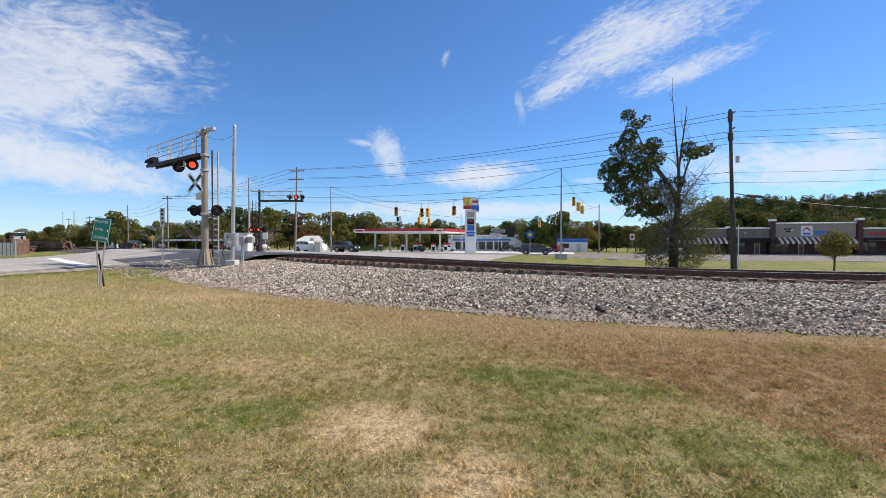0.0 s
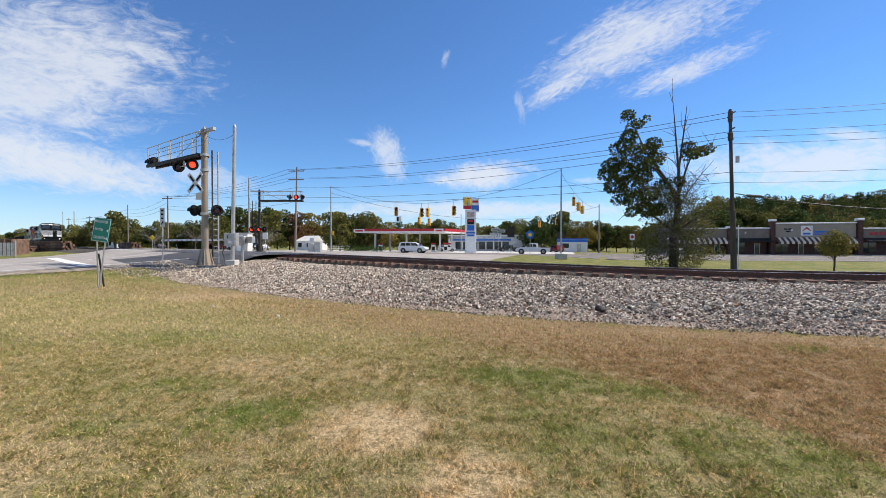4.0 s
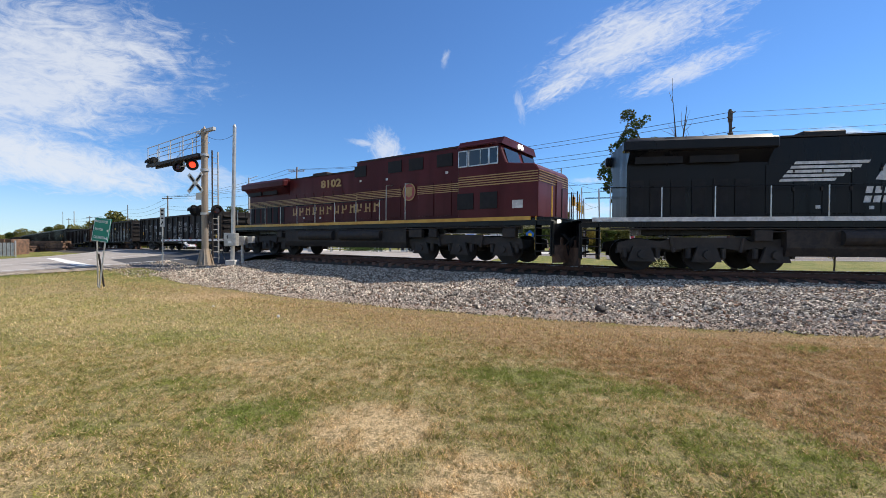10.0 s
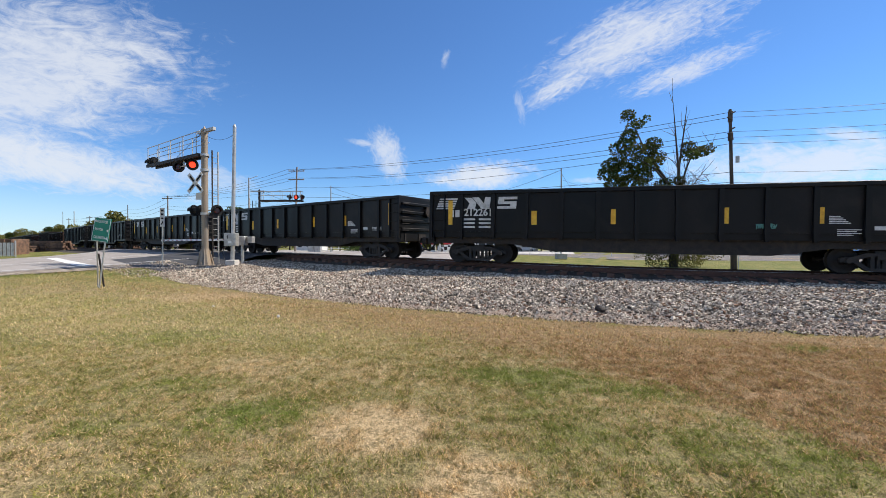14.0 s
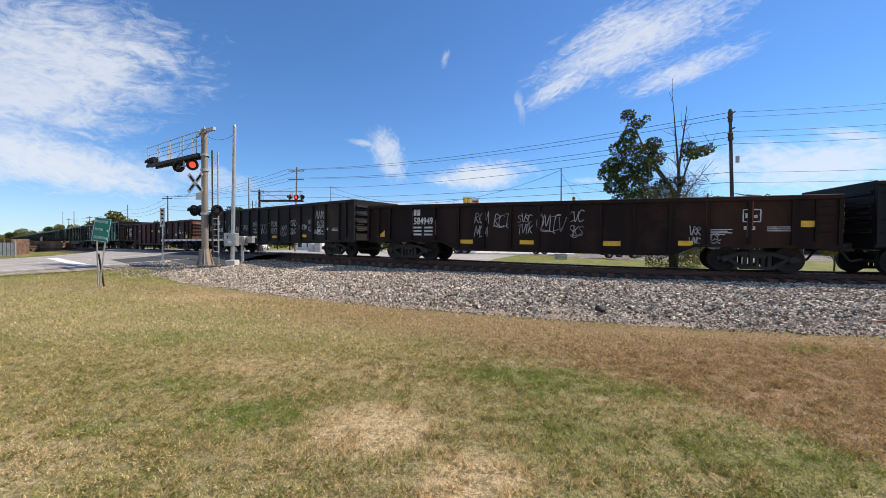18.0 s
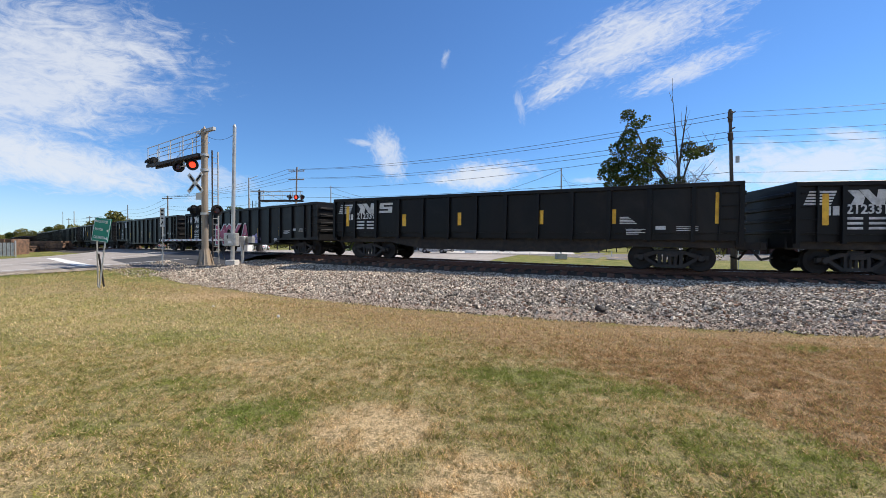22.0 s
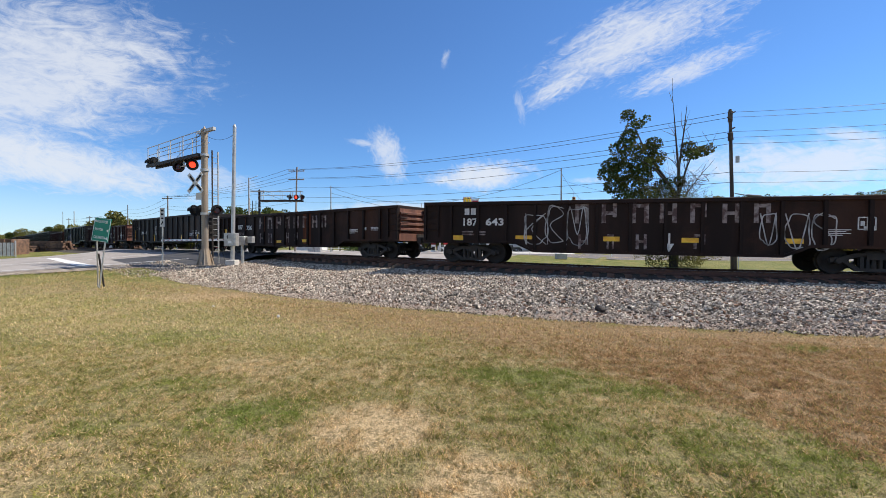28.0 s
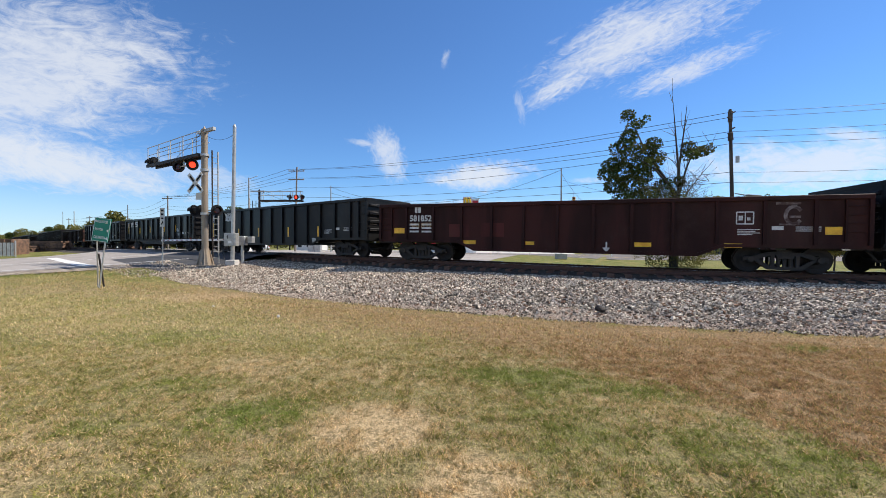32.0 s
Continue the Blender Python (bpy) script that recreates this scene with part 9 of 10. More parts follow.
# ---- shopping row ----
def shops():
    yaw = -13.0
    ox, oy = 45.4, 85.0
    g = land_at(60, 80)
    base = pose(ox, oy, g, 0, 0, yaw)
    row = thing("shopping_row", "low shopping row with stucco fronts and striped awnings", "building", base)
    row.scale = (0.87, 1.0, 1.0)
    # sections: start, length, wall top, material, awning
    secs = [(0, 13.5, 5.2, "stucco", "striped"), (14.2, 7.6, 5.2, "stucco", "dark"), (22.8, 15.2, 6.1, "stucco_light", "striped"), (39.2, 22, 5.0, "stucco", "dark"), (62.0, 20, 5.2, "stucco", "striped")]
    for x0, L, h, m, aw in secs:
        w = part("upper_wall", boxes((x0 + L / 2, 0.2, (3.0 + h) / 2, L, 0.5, h - 3.0)), M[m], row, "plain stucco sign wall")
        part("coping", boxes((x0 + L / 2, 0.15, h + 0.1, L + 0.2, 0.75, 0.24), bevel=0.03), M["white"], w)
        part("shop_front", boxes((x0 + L / 2, 1.2, 1.5, L, 0.3, 3.0)), M["brick"], row, "dark brick shop front")
        n = max(2, int(L / 3.2))
        for i in range(n):
            cx = x0 + (i + 0.5) * L / n
            if i % 2 == 0:
                gl = part("window", boxes((cx, 1.02, 1.55, L / n * 0.7, 0.08, 1.9)), M["glass"], row)
                part("window_frame", boxes((cx, 0.99, 1.55, 0.08, 0.06, 1.9), (cx, 0.99, 2.5, L / n * 0.72, 0.06, 0.08), (cx, 0.99, 0.6, L / n * 0.72, 0.06, 0.08)), M["dark_steel"], gl)
            else:
                dr = part("door", boxes((cx, 1.02, 1.1, 1.0, 0.08, 2.2)), M["glass"], row)
                part("door_frame", boxes((cx - 0.52, 0.99, 1.1, 0.08, 0.08, 2.2), (cx + 0.52, 0.99, 1.1, 0.08, 0.08, 2.2), (cx, 0.99, 2.24, 1.1, 0.08, 0.08)), M["v_silver"], dr)
        if aw == "striped":
            ns = int(L / 0.52)
            for i in range(ns):
                bm = bmesh.new()
                prism(bm, [(-1.35, 2.55), (-0.1, 3.45), (-0.05, 3.4), (-1.3, 2.5), (-1.3, 2.2), (-1.36, 2.2)], x0 + i * L / ns, x0 + (i + 1) * L / ns - 0.005, axis="x")
                part("awning_stripe", bm, M["awning"] if i % 2 else M["brick"], row)
        else:
            bm = bmesh.new()
            prism(bm, [(-1.3, 2.75), (0.0, 3.35), (0.0, 3.2), (-1.3, 2.6)], x0, x0 + L, axis="x")
            part("canopy", bm, M["black_paint"], row, "dark sheet metal canopy")
        part("walk", boxes((x0 + L / 2, -0.6, 0.06, L, 3.6, 0.16)), M["concrete"], row)
    for x, h in ((13.8, 5.3), (22.3, 6.6), (38.6, 6.6), (61.6, 5.5)):
        p = part("pier", boxes((x, -0.05, h / 2, 0.9, 0.8, h)), M["brick"], row, "dark brick pier")
        part("cap", boxes((x, -0.05, h + 0.2, 1.15, 1.05, 0.4), bevel=0.04), M["white"], p)
    part("roof", boxes((41, 7.5, 4.6, 82, 13, 0.3)), M["shingle"], row)
    part("side_wall", boxes((0.2, 7, 2.3, 0.3, 13, 4.6)), M["stucco"], row)
    part("back_wall", boxes((41, 13.8, 2.3, 82, 0.3, 4.6)), M["stucco"], row)
    # signs as plain bars and shapes, and the legible word
    sg = part("sign_panel", boxes((28.9, -0.08, 4.75, 2.2, 0.06, 1.9)), M["white"], row)
    part("sign_roof", plates([[(28.1, 4.8), (28.9, 5.5), (29.7, 4.8), (29.7, 4.6), (28.9, 5.15), (28.1, 4.6)]], -0.12), M["red"], sg)
    part("sign_bar", plates([rect(28.2, 4.0, 1.4, 0.35)], -0.12), M["sign_blue"], sg)
    part("sign_bar", plates([rect(30.3, 4.35, 3.0, 0.35), rect(30.3, 3.95, 4.2, 0.25)], -0.09), M["sign_blue"], row)
    part("sign_words", plates([rect(24.6, 4.95, 0.55, 0.25), rect(25.3, 4.95, 0.8, 0.25), rect(24.9, 4.5, 0.9, 0.25)], -0.09), M["black_paint"], row)
    part("sign_words", plates([rect(40.4 + i * 0.85, 3.85, 0.6, 0.55) for i in range(5)] + [rect(45.2 + i * 0.8, 3.85, 0.55, 0.55) for i in range(5)], -0.1), M["red"], row, "red lettering blocks")
    part("sign_words", plates([rect(4.2 + i * 0.9, 4.2, 0.6, 0.5) for i in range(6)], -0.1), M["black_paint"], row)
    for x in (3, 9, 17, 26, 34, 44, 52):
        part("wall_lamp", boxes((x, -0.15, 4.9 if 22 < x < 38 else 4.4, 0.2, 0.25, 0.25)), M["white"], row)


shops()

# low buildings far to the left, behind the crossing
for x, y, w, h, roof, label in ((-74, 128, 17, 3.4, "shingle", "long low brick office far behind the crossing"), (-80, 135, 14, 4.0, "white", "pale low building among trees"), (-62, 122, 9, 3.2, "white", "small white shop with a gable"), (-116, 150, 7, 3.4, "white", "small white shed by the line"), (-37.5, 118, 5, 2.6, "white", "small white gabled house")):
    hb = thing("distant_building", label, "building", pose(x, y, land_at(x, y), 0, 0, -30))
    part("wall", boxes((0, 0, h / 2, w, 7, h)), M["brick"] if "brick" in label else M["cream_wall"], hb)
    bm = bmesh.new()
    prism(bm, [(-4.0, h), (4.0, h), (0, h + 1.6)], -w / 2 - 0.3, w / 2 + 0.3, axis="x")
    part("roof", bm, M["shingle"] if roof == "shingle" else M["offwhite"], hb)
    for i in range(max(2, int(w / 3.5))):
        part("window", boxes((-w / 2 + 1.6 + i * 3.4, -3.52, 1.5, 1.4, 0.06, 1.2)), M["glass"], hb)

# ---- trees ----
def limb_path(rng, p, d, length, segs, wobble):
    pts = [Vector(p)]
    d = Vector(d).normalized()
    for _ in range(segs):
        d = (d + Vector((rng.uniform(-1, 1), rng.uniform(-1, 1), rng.uniform(-0.4, 0.8))) * wobble).normalized()
        pts.append(pts[-1] + d * length / segs)
    return pts


def limb(bm, pts, r0, r1, n=7):
    k = len(pts) - 1
    for i in range(k):
        rod(bm, pts[i], pts[i + 1], r0 + (r1 - r0) * i / k, r0 + (r1 - r0) * (i + 1) / k, n)


def broadleaf(name, label, height, spread, leaf, seed, clumps=26, per=150, size=0.16, trunk=0.16, low=0.25):
    rng = random.Random(seed)
    nr = np.random.default_rng(seed)
    t = thing(name, label, "tree")
    bm = bmesh.new()
    top = Vector((rng.uniform(-0.3, 0.3), rng.uniform(-0.3, 0.3), height * 0.62))
    limb(bm, [Vector((0, 0, -0.2)), Vector((0.05, 0, height * 0.2)), Vector((0.1, 0.05, height * 0.4)), top], trunk * height / 8, 0.05, 8)
    cs, rs = [], []
    for i in range(clumps):
        a = rng.uniform(0, 2 * math.pi)
        f = rng.uniform(0.0, 1.0)
        z = height * (low + (1 - low) * f * 0.92)
        w = spread * math.sin(math.pi * (0.18 + 0.74 * f)) * rng.uniform(0.35, 1.0)
        c = Vector((w * math.cos(a), w * math.sin(a), z))
        cs.append(tuple(c))
        rs.append(spread * rng.uniform(0.24, 0.42))
        if i % 3 == 0:
            limb(bm, [Vector((0, 0, height * (0.2 + 0.3 * f))), (Vector((0, 0, z * 0.75)) + c) / 2, c], 0.05 * height / 8, 0.015, 5)
    part("trunk", bm, M["bark"], t)
    V, Q = leaf_cloud(nr, cs, rs, per, size)
    part("crown", fast_mesh("crown", V, Q, M[leaf]), None, t)
    return t


def bare_tree(name, label, height, seed, material="bare"):
    rng = random.Random(seed)
    t = thing(name, label, "tree")
    bm = bmesh.new()
    limb(bm, [Vector((0, 0, -0.2)), Vector((0, 0, height * 0.3))], 0.12, 0.09)
    for i in range(26):
        a = rng.uniform(0, 6.28)
        p = Vector((0, 0, height * rng.uniform(0.15, 0.35)))
        pts = limb_path(rng, p, (math.cos(a), math.sin(a), rng.uniform(0.3, 1.3)), height * rng.uniform(0.4, 0.75), 4, 0.3)
        limb(bm, pts, 0.04, 0.008, 4)
        for _ in range(4):
            q = pts[rng.randint(1, 4)]
            limb(bm, limb_path(rng, q, (math.cos(a + rng.uniform(-1, 1)), math.sin(a + rng.uniform(-1, 1)), rng.uniform(0, 0.9)), height * 0.25, 2, 0.3), 0.015, 0.005, 3)
    part("branches", bm, M[material], t)
    return t


KINDS = [
    broadleaf("tree", "full green broadleaf tree in early autumn", 11.0, 4.2, "leaf_green", 11, 30, 60, 0.3),
    broadleaf("tree", "olive green broadleaf tree turning yellow", 10.0, 4.0, "leaf_olive", 12, 28, 60, 0.3),
    broadleaf("tree", "dark green broadleaf tree", 12.5, 4.4, "leaf_green", 13, 32, 60, 0.3),
    broadleaf("tree", "yellowing broadleaf tree in autumn", 9.0, 3.6, "leaf_yellow", 14, 26, 60, 0.28),
    broadleaf("tree", "rust brown autumn tree", 8.0, 3.4, "leaf_rust", 15, 24, 60, 0.26),
    broadleaf("tree", "wide olive green broadleaf tree", 9.5, 5.0, "leaf_olive", 16, 34, 55, 0.3, low=0.12),
]
KINDS.append(bare_tree("tree", "leafless grey shrubby tree in autumn", 7.0, 17))
for k, t in enumerate(KINDS):
    t.matrix_basis = pose(-150 + k * 9, 190 + 2 * k, -0.3)


def plant(kind, u, y, top, yaw):
    """Put a tree at side slope u and depth y, so high that its top reaches the slope `top`."""
    x = u * y
    z = land_at(x, y)
    h0 = (11.0, 10.0, 12.5, 9.0, 8.0, 9.5, 6.0)[kind]
    s = max(0.3, (1.6 + top * y - z) / h0)
    ob = copy_thing(KINDS[kind], pose(x, y, z, 0, 0, yaw))
    ob.scale = (s, s, s)
    ob["group"] = "trees along the highway"
    return ob


prng = random.Random(21)
# skyline of the tree belt: side slope and height slope
SKY_U = [-1.05, -0.95, -0.86, -0.8, -0.72, -0.6, -0.5, -0.4, -0.34, -0.25, -0.2, -0.1, 0.0, 0.1, 0.2, 0.24, 0.3, 0.36, 0.45, 0.6, 0.7, 0.85, 0.95, 1.15]
SKY_T = [0.034, 0.04, 0.06, 0.08, 0.05, 0.06, 0.088, 0.09, 0.075, 0.09, 0.08, 0.055, 0.06, 0.045, 0.064, 0.072, 0.075, 0.055, 0.045, 0.058, 0.086, 0.085, 0.065, 0.068]
u = -1.05
while u < 1.15:
    top = float(np.interp(u, SKY_U, SKY_T)) * prng.uniform(0.82, 1.06)
    depth = 150 + 60 * max(0.0, -u - 0.85) if u < -0.9 else 118 if -0.9 < u < -0.55 else 132 if u < -0.27 else 108 if u < -0.19 else 134 if u < 0.2 else 114
    kind = prng.choice((0, 2, 0, 1)) if -0.54 < u < -0.36 or -0.27 < u < -0.2 or 0.2 < u < 0.28 else prng.choice((3, 3, 1)) if -0.33 < u < -0.28 or 0.29 < u < 0.36 else 4 if -0.36 < u < -0.34 else prng.choice((1, 5, 0, 5, 1, 2, 3))
    plant(kind, u, depth + prng.uniform(-5, 5), top, prng.uniform(0, 360))
    u += prng.uniform(0.018, 0.032)
for u, y, top in ((-0.60, 105, 0.05), (-0.57, 108, 0.04), (-0.44, 75, 0.03), (-0.425, 100, 0.05), (-0.70, 98, 0.045)):
    plant(6, u, y, top, prng.uniform(0, 360))


# ---- wooded hill ----
def hill():
    rng = np.random.default_rng(31)
    hx = np.linspace(70, 560, 60)
    hy = np.linspace(150, 420, 34)
    HX, HY = np.meshgrid(hx, hy)
    u = HX / HY
    ridge = smooth01((u - 0.5) / 0.2) * (0.86 + 0.14 * np.sin(HX / 47.0))
    across = np.exp(-((HY - 275) / 75) ** 2)
    HZ = -0.6 + 32 * ridge * across
    n = len(hx)
    q = np.array([[j * n + i, j * n + i + 1, (j + 1) * n + i + 1, (j + 1) * n + i] for j in range(len(hy) - 1) for i in range(n - 1)])
    tagged(new("hill", fast_mesh("hill", np.stack([HX.ravel(), HY.ravel(), HZ.ravel()], 1), q, M["far_land"], True)), "wooded hill behind the shops", "hill", kind="structure")
    for leaf, share, nm in (("leaf_green", 0.72, 0), ("leaf_olive", 0.22, 1), ("leaf_yellow", 0.03, 2), ("leaf_rust", 0.03, 3)):
        cs, rs = [], []
        for _ in range(int(1500 * share)):
            x, y = rng.uniform(80, 520), rng.uniform(160, 300)
            if x / y > 1.5 or x / y < 0.5:
                continue
            z = -0.6 + 32 * float(smooth01((x / y - 0.5) / 0.2)) * (0.86 + 0.14 * math.sin(x / 47.0)) * math.exp(-((y - 275) / 75) ** 2)
            h, w = rng.uniform(6, 11), rng.uniform(2.2, 3.8)
            for k in range(5):
                f = k / 4
                cs.append((x + rng.normal() * w * 0.35 * (1 - f), y + rng.normal() * w * 0.35 * (1 - f), z + h * (0.4 + 0.6 * f)))
                rs.append(w * (1.0 - 0.45 * f) * rng.uniform(0.75, 1.1))
        V, Q = leaf_cloud(rng, cs, rs, 12, 0.5)
        tagged(new("hill_woods", fast_mesh("hill_woods", V, Q, M[leaf])), "dense mixed autumn woods on the hill", "woods", kind="stuff")


hill()


def far_woods():
    """A belt of distant woods along the horizon."""
    rng = np.random.default_rng(33)
    cs, rs = [], []
    for _ in range(900):
        x = rng.uniform(-420, 140)
        y = 210 + rng.uniform(0, 50) + max(0, -x - 150) * 0.35
        if x < -y * 1.25:
            continue
        h = rng.uniform(7, 12) * (1.0 if x > -150 else 0.7)
        for k in range(3):
            cs.append((x + rng.normal() * 2, y + rng.normal() * 2, -0.5 + h * (0.3 + 0.3 * k)))
            rs.append(rng.uniform(2.0, 3.4))
    V, Q = leaf_cloud(rng, cs, rs, 7, 0.7)
    tagged(new("far_woods", fast_mesh("far_woods", V, Q, M["leaf_olive"])), "distant belt of autumn woods along the horizon", "woods", kind="stuff")


far_woods()


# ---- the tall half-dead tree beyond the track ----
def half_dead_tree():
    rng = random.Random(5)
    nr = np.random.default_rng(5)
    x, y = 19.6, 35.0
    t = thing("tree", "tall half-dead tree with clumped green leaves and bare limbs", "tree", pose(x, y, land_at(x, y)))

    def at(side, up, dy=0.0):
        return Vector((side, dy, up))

    bm = bmesh.new()
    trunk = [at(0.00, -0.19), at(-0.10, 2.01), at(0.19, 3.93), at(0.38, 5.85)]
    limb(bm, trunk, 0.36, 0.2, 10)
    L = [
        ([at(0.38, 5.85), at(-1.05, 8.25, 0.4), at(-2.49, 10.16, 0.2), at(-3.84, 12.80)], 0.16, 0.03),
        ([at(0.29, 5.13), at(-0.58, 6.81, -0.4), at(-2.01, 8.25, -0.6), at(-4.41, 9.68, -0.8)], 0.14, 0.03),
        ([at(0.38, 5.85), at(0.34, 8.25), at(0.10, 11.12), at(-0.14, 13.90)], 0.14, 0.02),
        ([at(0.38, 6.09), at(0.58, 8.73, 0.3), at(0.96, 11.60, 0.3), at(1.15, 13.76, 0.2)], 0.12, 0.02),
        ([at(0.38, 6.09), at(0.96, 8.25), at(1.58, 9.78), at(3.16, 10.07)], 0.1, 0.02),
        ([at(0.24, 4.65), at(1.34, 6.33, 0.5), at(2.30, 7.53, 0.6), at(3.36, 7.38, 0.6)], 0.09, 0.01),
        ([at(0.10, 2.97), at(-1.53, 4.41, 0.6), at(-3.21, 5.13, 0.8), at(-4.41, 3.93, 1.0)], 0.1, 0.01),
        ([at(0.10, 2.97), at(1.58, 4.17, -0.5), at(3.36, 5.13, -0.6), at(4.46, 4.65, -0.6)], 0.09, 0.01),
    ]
    for pts, r0, r1 in L:
        limb(bm, pts, r0, r1, 7)
    part("trunk", bm, M["bark"], t)
    tw = bmesh.new()
    for pts, r0, r1 in L[2:6]:
        for _ in range(9):
            a = pts[rng.randint(1, 3)]
            d = (rng.uniform(-0.8, 0.8), rng.uniform(-0.6, 0.6), rng.uniform(0.5, 1.6))
            limb(tw, limb_path(rng, a, d, rng.uniform(0.9, 2.2), 3, 0.25), 0.03, 0.008, 4)
    for _ in range(820):
        a = at(rng.uniform(-1.5, 1.7), rng.uniform(1.0, 7.4), rng.uniform(-0.7, 0.7))
        d = (rng.uniform(-1.4, 1.4), rng.uniform(-1, 1), rng.uniform(-0.3, 0.9))
        limb(tw, limb_path(rng, a, d, rng.uniform(1.0, 3.0), 4, 0.35), 0.018, 0.005, 3)
    part("twig_mass", tw, M["bare"], t, "grey bare twigs")
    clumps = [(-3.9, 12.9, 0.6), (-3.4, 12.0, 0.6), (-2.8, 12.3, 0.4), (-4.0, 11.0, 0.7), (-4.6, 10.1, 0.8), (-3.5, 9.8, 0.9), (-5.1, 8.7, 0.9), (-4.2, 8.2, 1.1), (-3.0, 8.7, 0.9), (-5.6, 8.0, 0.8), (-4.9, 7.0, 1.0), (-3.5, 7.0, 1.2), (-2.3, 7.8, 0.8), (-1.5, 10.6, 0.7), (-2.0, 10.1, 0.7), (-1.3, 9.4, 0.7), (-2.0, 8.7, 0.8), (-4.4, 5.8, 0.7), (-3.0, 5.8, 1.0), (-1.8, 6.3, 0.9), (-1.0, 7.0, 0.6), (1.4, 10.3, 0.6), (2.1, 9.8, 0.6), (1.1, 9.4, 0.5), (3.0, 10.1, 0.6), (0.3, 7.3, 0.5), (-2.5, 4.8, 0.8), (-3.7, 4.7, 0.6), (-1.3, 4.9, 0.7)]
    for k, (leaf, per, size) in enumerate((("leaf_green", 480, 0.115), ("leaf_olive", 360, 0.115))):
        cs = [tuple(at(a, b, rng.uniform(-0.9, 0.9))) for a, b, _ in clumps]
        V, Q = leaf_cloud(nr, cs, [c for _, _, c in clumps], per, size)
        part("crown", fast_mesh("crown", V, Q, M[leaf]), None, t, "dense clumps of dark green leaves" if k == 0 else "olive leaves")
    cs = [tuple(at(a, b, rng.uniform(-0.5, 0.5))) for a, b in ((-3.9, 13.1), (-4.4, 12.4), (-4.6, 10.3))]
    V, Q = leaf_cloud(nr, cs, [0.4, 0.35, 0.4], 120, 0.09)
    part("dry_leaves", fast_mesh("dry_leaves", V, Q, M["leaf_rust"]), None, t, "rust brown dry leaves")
    cs = [tuple(at(rng.uniform(-3.2, 3.9) * (1.0 - 0.05 * k % 0.4), 0.1 + 6.2 * rng.random() ** 1.2, rng.uniform(-1.2, 1.2))) for k in range(190)]
    V, Q = leaf_cloud(nr, cs, [rng.uniform(0.35, 0.8) for _ in cs], 200, 0.075)
    part("undergrowth", fast_mesh("undergrowth", V, Q, M["leaf_olive"]), None, t, "thin olive leaves on lower twigs")


half_dead_tree()
small = broadleaf("young_tree", "young round-headed tree with green and yellow leaves", 2.75, 0.98, "leaf_yellow", 44, 34, 900, 0.045, trunk=0.16, low=0.42)
small.matrix_basis = pose(25.6, 27.0, land_at(25.6, 27.0))
nr_ = np.random.default_rng(9)
V, Q = leaf_cloud(nr_, [(0.5 * math.sin(i * 2.1) * (0.5 + 0.5 * math.sin(i)), 0.5 * math.cos(i * 2.1), 1.3 + 1.1 * ((i * 0.37) % 1)) for i in range(24)], [0.42] * 24, 900, 0.045)
part("green_leaves", fast_mesh("green_leaves", V, Q, M["leaf_olive"]), None, small, "olive green leaves")

# ---- vehicles ----
def wheel_meshes(r, w):
    tyre = bmesh.new()
    prof = [(-w / 2, r * 0.6), (-w / 2, r * 0.92), (-w / 2 + 0.03, r), (w / 2 - 0.03, r), (w / 2, r * 0.92), (w / 2, r * 0.6)]
    n = 20
    rings = [[tyre.verts.new((q * math.cos(2 * math.pi * i / n), y, q * math.sin(2 * math.pi * i / n))) for i in range(n)] for y, q in prof]
    for p, q in zip(rings, rings[1:] + rings[:1]):
        for i in range(n):
            tyre.faces.new((p[i], q[i], q[(i + 1) % n], p[(i + 1) % n]))
    rim = bmesh.new()
    rod(rim, (0, -w / 2 + 0.02, 0), (0, w / 2 - 0.02, 0), r * 0.6, r * 0.6, 16)
    for i in range(5):
        a = i * 2 * math.pi / 5
        for y in (-w / 2, w / 2):
            rod(rim, (0, y, 0), (r * 0.55 * math.cos(a), y, r * 0.55 * math.sin(a)), 0.045, 0.03, 5)
    return mesh_of("tyre", tyre, M["tyre"]), mesh_of("rim", rim, M["rim"])


